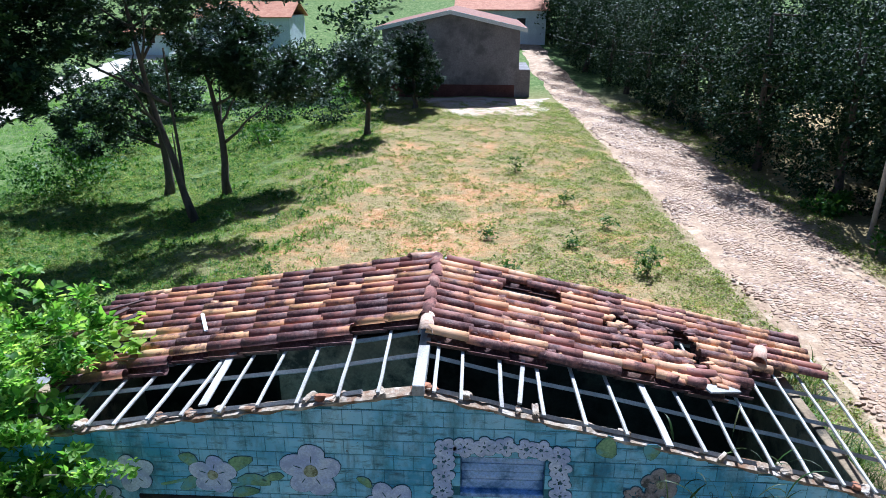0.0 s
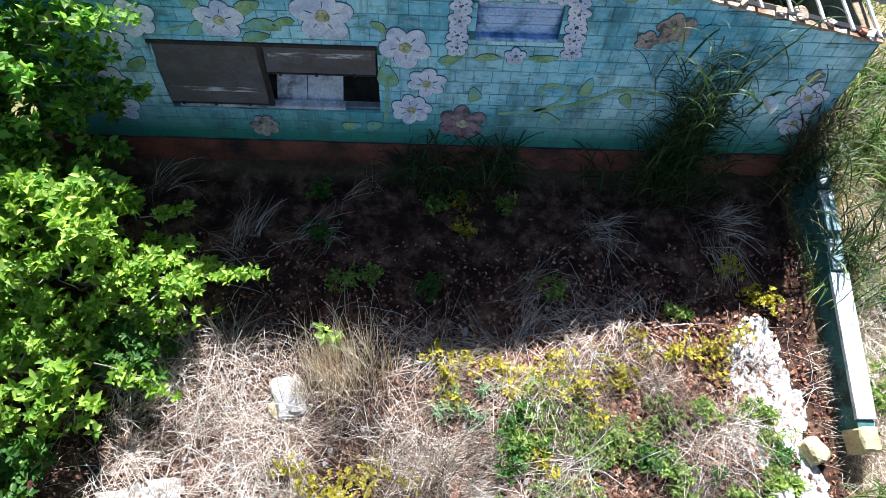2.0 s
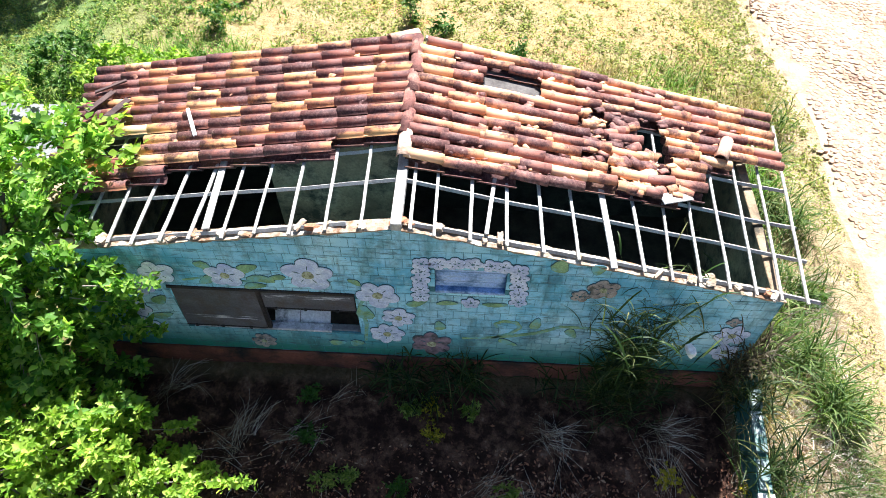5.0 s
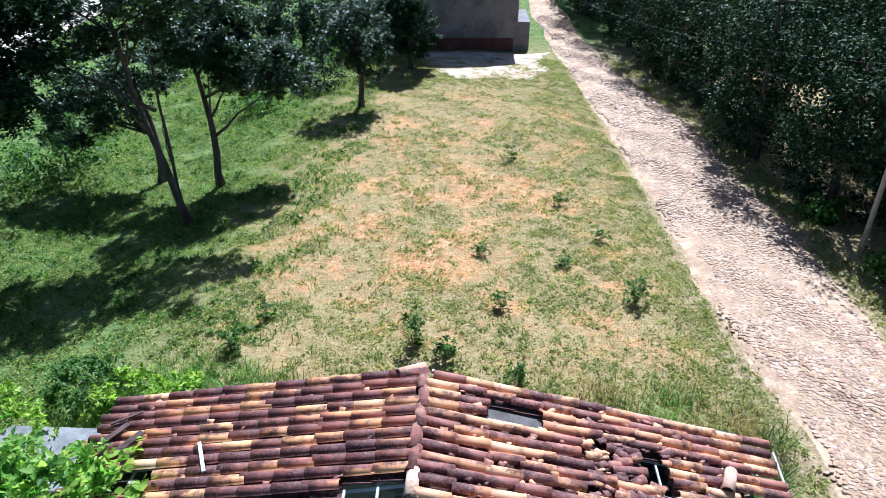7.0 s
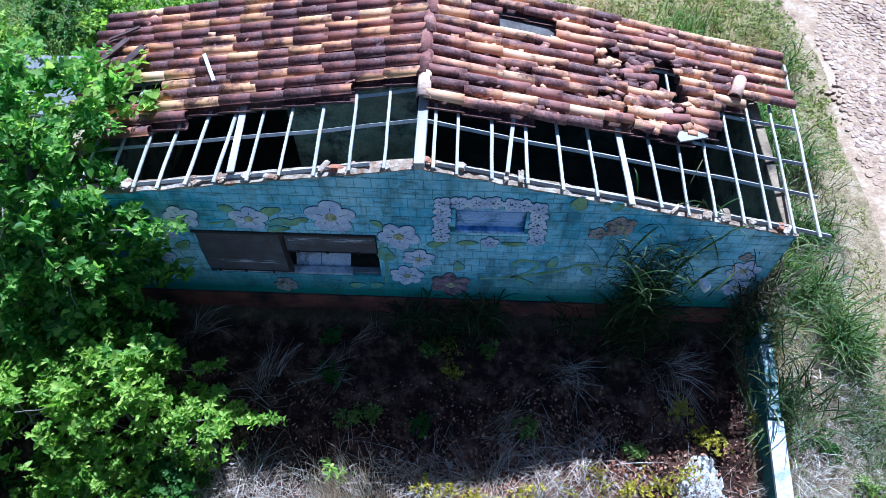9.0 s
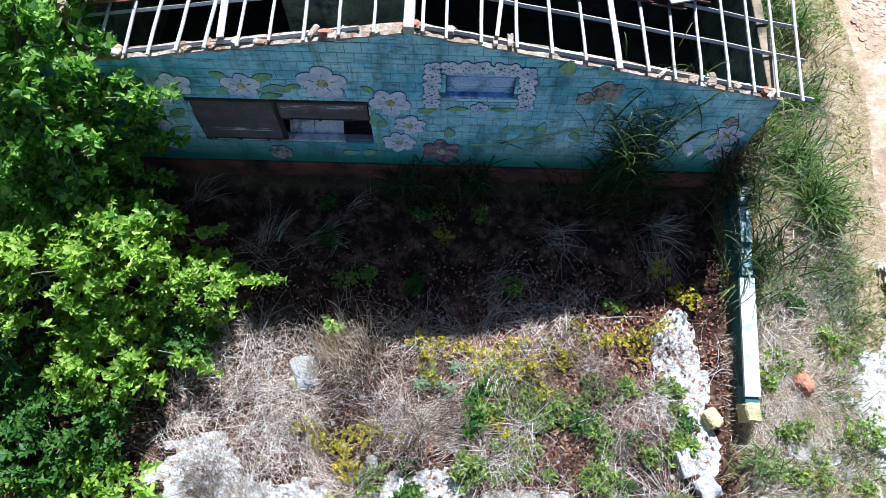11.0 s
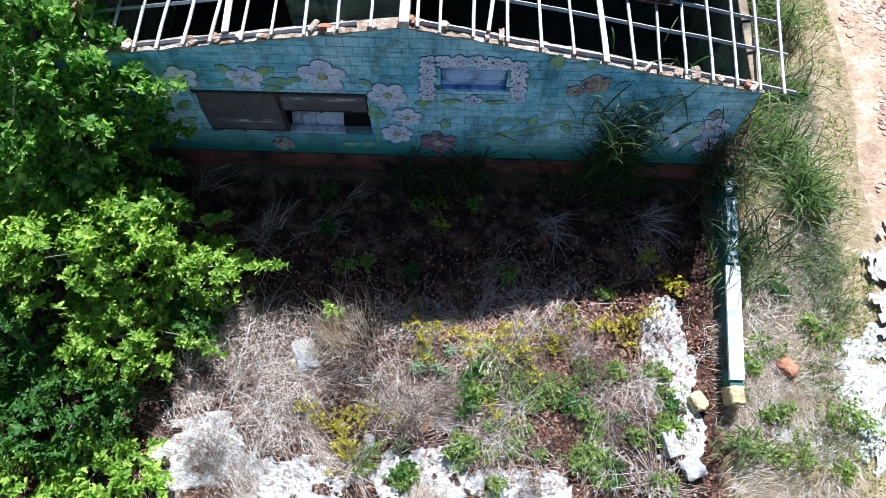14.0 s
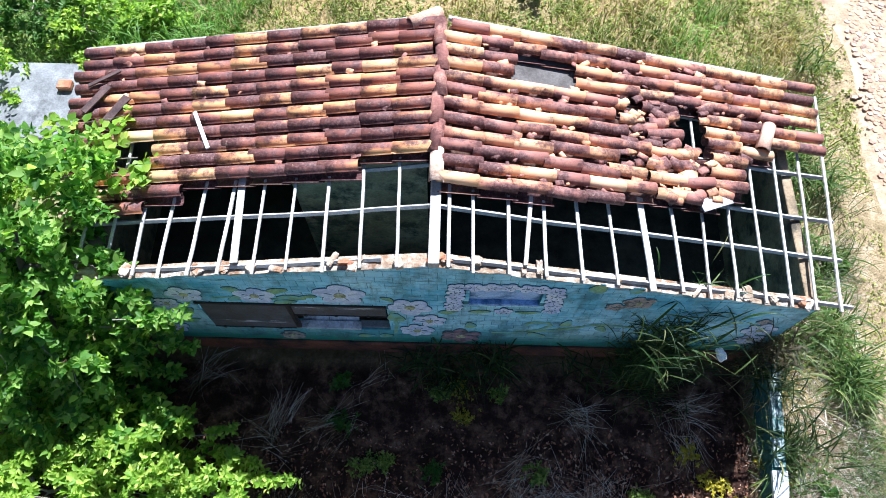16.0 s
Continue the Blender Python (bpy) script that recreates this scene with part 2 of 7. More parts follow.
def wall_paint():
    """Turquoise wash over blockwork: paler in the middle, deep green low down, sooty and flaked."""
    m, nt, b = nodes_of("turquoise_wall_paint")
    at = coords(nt)
    info = nt.nodes.new("ShaderNodeObjectInfo").outputs["Random"]
    wash = ramp(nt, noise_of(nt, at, 0.75, 5, 0.6), [(0.3, (0.07, 0.33, 0.50)), (0.41, (0.18, 0.54, 0.74)), (0.51, (0.36, 0.72, 0.88)), (0.64, (0.55, 0.85, 0.95))])
    each = ramp(nt, info, [(0.0, (0.68, 0.72, 0.76)), (0.3, (0.88, 0.9, 0.92)), (0.7, (1, 1, 1)), (1.0, (1.15, 1.1, 1.06))])
    col = mixed(nt, 1.0, wash, each, "MULTIPLY")
    worn = ramp(nt, noise_of(nt, at, 2.4, 6, 0.65), [(0.5, (0, 0, 0)), (0.64, (0.6, 0.6, 0.6))])
    col = mixed(nt, worn, col, (0.48, 0.80, 0.94))
    xyz = nt.nodes.new("ShaderNodeSeparateXYZ")
    nt.links.new(at, xyz.inputs[0])
    low = nt.nodes.new("ShaderNodeMapRange")
    low.inputs[1].default_value, low.inputs[2].default_value = 0.75, 0.0
    nt.links.new(xyz.outputs[2], low.inputs[0])
    col = mixed(nt, low.outputs[0], col, (0.03, 0.22, 0.17))
    grime = ramp(nt, noise_of(nt, at, 1.7, 8, 0.75, (1, 1, 0.5)), [(0.49, (0, 0, 0)), (0.66, (0.75, 0.75, 0.75))])
    col = mixed(nt, grime, col, (0.045, 0.10, 0.10))
    drip = ramp(nt, noise_of(nt, at, 2.2, 7, 0.7, (3.2, 1, 0.35)), [(0.58, (0, 0, 0)), (0.74, (0.6, 0.6, 0.6))])
    col = mixed(nt, drip, col, (0.04, 0.09, 0.10))
    dash = ramp(nt, noise_of(nt, at, 3.2, 6, 0.7, (1, 1, 4.5)), [(0.53, (0, 0, 0)), (0.66, (0.8, 0.8, 0.8))])
    col = mixed(nt, dash, col, (0.06, 0.12, 0.14))
    speck = ramp(nt, noise_of(nt, at, 26.0, 5, 0.7), [(0.66, (0, 0, 0)), (0.72, (0.8, 0.8, 0.8))])
    col = mixed(nt, speck, col, (0.04, 0.07, 0.08))
    flake = ramp(nt, noise_of(nt, at, 9.0, 6, 0.7), [(0.66, (0, 0, 0)), (0.7, (1, 1, 1))])
    col = mixed(nt, flake, col, (0.11, 0.10, 0.085))
    nt.links.new(col, b.inputs["Base Color"])
    b.inputs["Roughness"].default_value = 0.75
    bump_of(nt, b, noise_of(nt, at, 45, 5), 0.5, 0.01)
    return m


def cobble_stone():
    """Road stones, each its own brown, pink or pale tone."""
    m, nt, b = nodes_of("cobble_stone")
    at = coords(nt)
    col = ramp(nt, nt.nodes.new("ShaderNodeNewGeometry").outputs["Random Per Island"], [(0.0, (0.15, 0.085, 0.06)), (0.3, (0.29, 0.185, 0.13)), (0.65, (0.41, 0.28, 0.205)), (1.0, (0.60, 0.48, 0.39))])
    fine = noise_of(nt, at, 25, 4)
    col = mixed(nt, 0.5, col, ramp(nt, fine, [(0.3, (0.55, 0.55, 0.55)), (0.7, (1.25, 1.25, 1.25))]), "MULTIPLY")
    dust = ramp(nt, noise_of(nt, at, 0.9, 6, 0.7), [(0.40, (0, 0, 0)), (0.60, (0.8, 0.8, 0.8))])
    col = mixed(nt, dust, col, (0.43, 0.285, 0.18))
    nt.links.new(col, b.inputs["Base Color"])
    b.inputs["Roughness"].default_value = 0.85
    bump_of(nt, b, fine, 0.7)
    return m


M_SOIL = ground_soil()
M_PAINT = wall_paint()
M_TILE = tile_clay(grime=0.07)
M_TILE_PINK = tile_clay("bleached_clay_tile", 0.25, 0.06)
# dark cover set high: the shadow between tile rows goes into this clay
M_TILE_CHANNEL = tile_clay("shaded_grimy_channel_tile", 0.0, 0.42)
M_JOINT = plain("dark_mortar", [(0.36, (0.03, 0.11, 0.13)), (0.54, (0.10, 0.29, 0.35)), (0.7, (0.26, 0.56, 0.66))], 2, 40)
M_PLINTH = plain("red_plinth_paint", [(0.3, (0.07, 0.03, 0.022)), (0.6, (0.24, 0.085, 0.055))], 1.3, 30, stain=(0.025, 0.022, 0.02), stain_scale=0.9)
M_PLASTER = plain("stained_plaster", [(0.3, (0.13, 0.09, 0.055)), (0.55, (0.32, 0.235, 0.145)), (0.75, (0.44, 0.35, 0.245))], 1.2, 30, stain=(0.06, 0.05, 0.035), stain_scale=2.3)
# darker copy of the plaster, with the indoor shade put into its colour
M_SHADED = plain("shaded_plaster", [(0.3, (0.018, 0.015, 0.012)), (0.55, (0.05, 0.042, 0.034)), (0.75, (0.11, 0.095, 0.075))], 1.2, 30, stain=(0.012, 0.011, 0.01), stain_scale=2.3)
M_COPING = plain("broken_render", [(0.3, (0.20, 0.13, 0.075)), (0.5, (0.42, 0.33, 0.24)), (0.7, (0.70, 0.63, 0.55))], 5, 25, bump=0.9, stain=(0.24, 0.13, 0.07), stain_scale=3.5)
M_BATTEN = plain("weathered_batten_wood", [(0.3, (0.30, 0.27, 0.24)), (0.5, (0.48, 0.45, 0.41)), (0.68, (0.62, 0.59, 0.55))], 4, 40, space="object", stretch=(1, 0.2, 1))
M_BEAM = plain("grey_rafter_wood", [(0.3, (0.3, 0.27, 0.25)), (0.6, (0.48, 0.45, 0.43))], 3, 40, space="object")
M_RIDGE = plain("brown_ridge_clay", [(0.3, (0.15, 0.06, 0.05)), (0.5, (0.27, 0.11, 0.085)), (0.7, (0.44, 0.27, 0.20))], 4, 30, bump=0.5, stain=(0.09, 0.035, 0.03), stain_scale=5)
M_RIDGE_PALE = plain("pale_ridge_mortar", [(0.3, (0.42, 0.24, 0.15)), (0.5, (0.66, 0.48, 0.36)), (0.7, (0.78, 0.70, 0.62))], 5, 30, bump=0.6, stain=(0.3, 0.14, 0.09), stain_scale=5)
# rubble colour lowered to put the indoor shade into the floor
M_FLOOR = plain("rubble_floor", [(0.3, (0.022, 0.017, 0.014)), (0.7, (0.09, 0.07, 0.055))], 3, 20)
M_CONCRETE = plain("weathered_concrete", [(0.3, (0.14, 0.14, 0.14)), (0.6, (0.28, 0.28, 0.28))], 2, 30, stain=(0.1, 0.1, 0.1), stain_scale=1.5)
M_OLDBOARD = plain("dull_grey_board", [(0.3, (0.07, 0.06, 0.055)), (0.6, (0.15, 0.135, 0.125))], 3, 30)
M_ROAD = plain("pinkish_road_dust", [(0.3, (0.34, 0.22, 0.14)), (0.5, (0.46, 0.31, 0.19)), (0.65, (0.56, 0.42, 0.29))], 2.6, 13, bump=1.0)
M_COBBLE = cobble_stone()
M_BARK = plain("grey_brown_bark", [(0.3, (0.05, 0.04, 0.032)), (0.6, (0.13, 0.105, 0.085))], 5, 30, bump=0.9, stretch=(1, 1, 0.25))
M_LEAF_DARK = leafy("dark_tree_leaves", [(0.0, (0.008, 0.026, 0.010)), (0.5, (0.017, 0.045, 0.018)), (0.85, (0.04, 0.075, 0.03)), (1.0, (0.08, 0.12, 0.065))], 0.06, 0.6, 0.12)
M_LEAF_TREE = leafy("field_tree_leaves", [(0.0, (0.012, 0.034, 0.014)), (0.5, (0.026, 0.06, 0.026)), (0.85, (0.05, 0.095, 0.045)), (1.0, (0.10, 0.15, 0.085))], 0.12, 0.42, 0.35)
M_LEAF_MID = leafy("green_leaves", [(0.0, (0.03, 0.09, 0.015)), (0.5, (0.06, 0.14, 0.022)), (1.0, (0.10, 0.19, 0.03))], 0.35)
M_LEAF_CORNER = leafy("corner_tree_leaves", [(0.0, (0.05, 0.14, 0.026)), (0.5, (0.16, 0.32, 0.055)), (1.0, (0.46, 0.60, 0.17))], 0.6)
M_LEAF_BRIGHT = leafy("bright_green_leaves", [(0.0, (0.10, 0.21, 0.02)), (0.5, (0.25, 0.39, 0.045)), (1.0, (0.50, 0.60, 0.13))], 0.45)

# ---- land ----
def graded(lo, hi, fine, far_lo, far_hi, growth=1.16):
    mid = list(np.arange(lo, hi + 1e-6, fine))
    s, v, low = fine, lo, []
    while v > far_lo:
        s *= growth
        v -= s
        low.append(v)
    s, v, high = fine, hi, []
    while v < far_hi:
        s *= growth
        v += s
        high.append(v)
    return np.array(low[::-1] + mid + high)


gx, gy = graded(-14, 14, 0.25, -1800, 1800), graded(-8, 30, 0.25, -400, 3000)
XX, YY = np.meshgrid(gx, gy)
ZZ = ground_z(XX, YY)
inside = (np.abs(XX) < 5.0) & (YY > 0.1) & (YY < 3.7)
ZZ = np.where(inside, ZZ - 0.35, ZZ)
nx, ny = len(gx), len(gy)
idx = np.arange(nx * ny).reshape(ny, nx)
quads = np.stack([idx[:-1, :-1], idx[:-1, 1:], idx[1:, 1:], idx[1:, :-1]], -1).reshape(-1, 4)
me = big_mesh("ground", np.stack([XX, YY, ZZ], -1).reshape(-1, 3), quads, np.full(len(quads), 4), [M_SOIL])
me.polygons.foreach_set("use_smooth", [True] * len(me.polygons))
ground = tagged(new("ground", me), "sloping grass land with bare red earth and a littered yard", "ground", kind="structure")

ROAD = [(-60, 9.9, 2.0), (-12, 9.7, 1.95), (-3, 9.6, 1.9), (3, 9.5, 1.85), (6, 9.35, 1.85), (9, 9.05, 2.05), (15, 8.93, 2.15), (19.5, 8.6, 2.05), (25, 8.3, 2.1), (30, 7.6, 1.7), (36, 6.75, 1.35), (48, 5.65, 1.25), (58, 5.1, 1.2), (75, 2.6, 1.2), (95, -2.0, 1.3), (140, -10.0, 1.6)]


def road_at(y):
    ys = [r[0] for r in ROAD]
    return np.interp(y, ys, [r[1] for r in ROAD]), np.interp(y, ys, [r[2] for r in ROAD])


def road_sheet():
    ys = np.concatenate([np.arange(-60, -6, 2.0), np.arange(-6, 30, 0.4), np.arange(30, 140, 1.5)])
    verts, faces = [], []
    n = 9
    for j, y in enumerate(ys):
        c, h = road_at(y)
        h = h + 0.10 * math.sin(y * 0.7) + 0.06 * math.sin(y * 1.7 + 1)
        for i in range(n):
            f = i / (n - 1) * 2 - 1
            x = c + f * h
            edge = -0.03 if i in (0, n - 1) else 0.035 + 0.04 * (1 - f * f)
            verts.append((x, y, gz(x, y) + edge))
    for j in range(len(ys) - 1):
        for i in range(n - 1):
            a = j * n + i
            faces.append((a, a + 1, a + n + 1, a + n))
    return mesh_of("road", verts, faces, [M_ROAD], True)


road = tagged(new("road", road_sheet()), "sunlit pinkish cobbled country road between grass and woods", "road", kind="structure")

# ---- the ruined house ----
house = tagged(new("ruined_house"), "abandoned single-storey house with painted gable wall and collapsing clay roof", "house")
FALL, RIDGE = {-1: 0.165, 1: 0.23}, 3.2
HALF = 5.06


def top_at(x):
    return 3.04 - abs(x) * FALL[-1 if x < 0 else 1]


def prism(bm, x0, x1, zb, y0, y1, top=top_at, drop=0.0, cap=None):
    """A wall strip whose top follows the gable."""
    z0, z1 = top(x0) - drop, top(x1) - drop
    if cap is not None:
        z0 = z1 = cap
    v = [bm.verts.new(p) for p in ((x0, y0, zb), (x1, y0, zb), (x1, y0, z1), (x0, y0, z0), (x0, y1, zb), (x1, y1, zb), (x1, y1, z1), (x0, y1, z0))]
    for f in ((0, 1, 2, 3), (5, 4, 7, 6), (4, 0, 3, 7), (1, 5, 6, 2), (3, 2, 6, 7), (4, 5, 1, 0)):
        bm.faces.new([v[i] for i in f])


W1 = (-3.28, -0.66, 0.50, 1.56)
W2 = (0.46, 1.40, 1.72, 2.24)
bm = bmesh.new()
XS = [-HALF, W1[0], W1[1], 0.0, W2[0], W2[1], HALF]
ZS = [-0.75, W1[2], 1.45, W1[3], W2[2], W2[3], None]
for a, b in zip(XS[:-1], XS[1:]):
    for lo, hi in zip(ZS[:-1], ZS[1:]):
        if any(w[0] <= a < w[1] and w[2] <= lo < w[3] for w in (W1, W2)) or lo >= min(top_at(a), top_at(b)):
            continue
        if hi is None or hi > min(top_at(a), top_at(b)) - 0.02:
            prism(bm, a, b, lo, 0.0, 0.14)
            break
        prism(bm, a, b, lo, 0.0, 0.14, cap=hi)
bmesh.ops.remove_doubles(bm, verts=bm.verts, dist=0.001)
front_wall = part("front_wall", bm, M_JOINT, house, "turquoise painted blockwork gable wall with floral mural")

bm = bmesh.new()
box(bm, (-HALF, 0.14, -0.75), (-HALF + 0.14, 3.34, top_at(-HALF)), 0.01)
part("side_wall", bm, M_PLASTER, house, "stained plastered side wall")
bm = bmesh.new()
box(bm, (HALF - 0.14, 0.14, -0.75), (HALF, 3.34, top_at(HALF)), 0.01)
part("side_wall", bm, M_PLASTER, house, "stained plastered side wall")
# back wall takes the plaster whose colour holds the shade under the roof
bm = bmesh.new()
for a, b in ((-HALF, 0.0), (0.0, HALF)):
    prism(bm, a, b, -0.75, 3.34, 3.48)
part("back_wall", bm, M_SHADED, house, "back gable wall with plaster darkened for the indoor shade")
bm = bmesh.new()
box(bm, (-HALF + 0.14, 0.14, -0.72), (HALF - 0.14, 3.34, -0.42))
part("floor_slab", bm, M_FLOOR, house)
bm = bmesh.new()
box(bm, (-HALF - 0.02, -0.045, -0.85), (HALF + 0.02, -0.001, -0.13), 0.012)
part("plinth", bm, M_PLINTH, house, "faded brick-red painted plinth")

bm = bmesh.new()
for a, b in ((-2.0, -1.1), (-1.1, -0.14)):
    prism(bm, a, b, -0.45, 1.52, 1.62, drop=0.06)
bmesh.ops.remove_doubles(bm, verts=bm.verts, dist=0.001)
part("inner_wall", bm, M_PLASTER, house, "stained beige inner wall under the tiles")
# timber: ridge beam, rafters down the slope, battens along the ridge
bm = bmesh.new()
box(bm, (-0.065, -0.03, 3.02), (0.065, 3.5, 3.15), 0.008)
part("ridge_beam", bm, M_BATTEN, house, "pale crumbling ridge beam")
for s in (-1, 1):
    for k, y in enumerate((0.07, 0.74, 1.32, 2.02, 2.7, 3.28)):
        reach = 5.55 if s > 0 else 4.95
        start = 0.62 if (s < 0 and k == 0) else 0.05
        me = mesh_of("rafter", *merge([tube([(s * d, y + 0.01 * math.sin(d * 2 + k), 3.08 - FALL[s] * d + 0.012 * math.sin(d * 3 + k)) for d in np.linspace(start, reach, 9)], [0.032] * 9, 4)]), [M_BEAM])
        part("rafter", me, None, house)
BATTENS = {-1: [(0.43, 0.02), (0.87, 0.03), (1.32, 0.02), (1.77, 0.0), (2.18, 0.0), (2.62, -0.04), (3.01, -0.04), (3.39, -0.02), (3.73, 0.02), (4.12, 0.02), (4.52, 0.02)],
           1: [(0.17, -0.01), (0.46, -0.01), (0.89, 0.0), (1.35, -0.01), (1.80, -0.03), (2.25, -0.05), (2.70, -0.05), (3.10, -0.03), (3.47, 0.03), (3.85, 0.05), (4.25, 0.05), (4.62, 0.065), (4.97, 0.09), (5.34, 0.11)]}
rb = random.Random(3)
for s in (-1, 1):
    for i, (d, lean) in enumerate(BATTENS[s]):
        wide = 0.042 if i == 6 and s > 0 else rb.uniform(0.017, 0.023)
        bm = bmesh.new()
        z = 3.13 - FALL[s] * d
        y0 = rb.uniform(-0.09, -0.02)
        m = Matrix.Translation((s * d, 0, z)) @ Matrix.Rotation(s * math.atan(FALL[s]), 4, "Y") @ Matrix.Rotation(-s * math.atan(lean), 4, "Z")
        box(bm, (-wide, y0, -0.014), (wide, 3.48, 0.014), 0.004, m)
        bmesh.ops.subdivide_edges(bm, edges=[e for e in bm.edges if e.calc_length() > 2], cuts=9)
        for v in bm.verts:
            v.co += Vector((0.010 * noise.noise((v.co.y * 1.6, d * 7, s)), 0, 0.007 * noise.noise((v.co.y * 1.9, d * 5, s + 9))))
        part("batten", bm, M_BATTEN, house)
for s, d, a in ((-1, 2.42, 0.05), (1, 1.08, -0.10)):
    bm = bmesh.new()
    m = Matrix.Translation((s * d, 0, 3.145 - FALL[s] * d)) @ Matrix.Rotation(s * math.atan(FALL[s]), 4, "Y") @ Matrix.Rotation(a, 4, "Z")
    w = 0.048 if s < 0 else 0.026
    box(bm, (-w, 0.08, -0.012), (w, 1.6, 0.014), 0.004, m)
    part("loose_batten", bm, M_BATTEN, house, "loose slanting batten")


# barrel tiles
def barrel(length, r0, r1, seg=6, thick=0.014, arc=math.pi * 0.94):
    verts, faces = [], []
    for e, (x, r) in enumerate(((0.0, r0), (length, r1))):
        for rad in (r, r - thick):
            for k in range(seg + 1):
                w = -arc / 2 + arc * k / seg
                verts.append((x, rad * math.sin(w), rad * math.cos(w) - r0 * 0.25))
    n = seg + 1
    o0, i0, o1, i1 = 0, n, 2 * n, 3 * n
    for k in range(seg):
        faces.append((o0 + k, o0 + k + 1, o1 + k + 1, o1 + k))
        faces.append((i0 + k + 1, i0 + k, i1 + k, i1 + k + 1))
        faces.append((o0 + k + 1, o0 + k, i0 + k, i0 + k + 1))
        faces.append((o1 + k, o1 + k + 1, i1 + k + 1, i1 + k))
    for k in (0, seg):
        faces.append((o0 + k, o1 + k, i1 + k, i0 + k))
    return verts, faces


ROW, STEP = 0.217, 0.465
full_tile = {s: mesh_of("roof_tile", *barrel(0.52, 0.083, 0.088, 7, 0.010), [M_TILE if s < 0 else M_TILE_PINK], True) for s in (-1, 1)}
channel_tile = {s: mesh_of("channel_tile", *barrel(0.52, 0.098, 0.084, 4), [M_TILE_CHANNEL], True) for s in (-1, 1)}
half_tile = mesh_of("half_tile", *barrel(0.23, 0.078, 0.09), [M_TILE_PINK], True)
shard_tile = mesh_of("tile_shard", *barrel(0.15, 0.08, 0.085, 4, 0.014, math.pi * 0.5), [M_TILE_PINK], True)


def tile_pose(s, d, y, yaw=0.0, lift=0.0, pitch=0.0, roll=0.0):
    """Pose of a tile whose upper end lies d down the slope at depth y."""
    x = d * math.cos(math.atan(FALL[s]))
    m = Matrix.Translation((s * x, y, RIDGE - FALL[s] * x + lift))
    if s < 0:
        m = m @ Matrix.Rotation(math.pi, 4, "Z")
    return m @ Matrix.Rotation(math.atan(FALL[s]) + pitch, 4, "Y") @ Matrix.Rotation(yaw, 4, "Z") @ Matrix.Rotation(roll, 4, "X")


def laid(s, x, y):
    """What lies at a spot of the roof: 2 a whole tile, 1 a broken one, 0 none."""
    if s < 0:
        if x < 0.9:
            return 2 if y > 1.34 else 0
        if x < 3.1:
            return 2 if y > 1.2 else 0
        if x < 3.5:
            return 2 if y > 0.9 else 0
        if x < 4.75 and 1.5 < y < 1.86:
            return 0
        if y < 1.5:
            return 2 if y > 0.86 and x < 4.6 else 0
        return 2 if x < 5.3 else 0
    if 1.05 < x < 1.7 and 2.7 < y < 3.15:
        return 0
    if 3.2 < x < 3.9 and 2.0 < y < 2.6:
        return 0
    if x > 3.95:
        return 2 if y > min(2.35, 1.6 + 0.9 * (x - 3.95)) else 0
    if x > 2.3:
        if y < 1.1 + 0.05 * (x - 2.3):
            return 0
        return 1 if y < 2.75 and y > 1.25 + 0.25 * (3.2 - x) else 2
    return 2 if y > (0.97 if x < 1.4 else 1.05) else 0


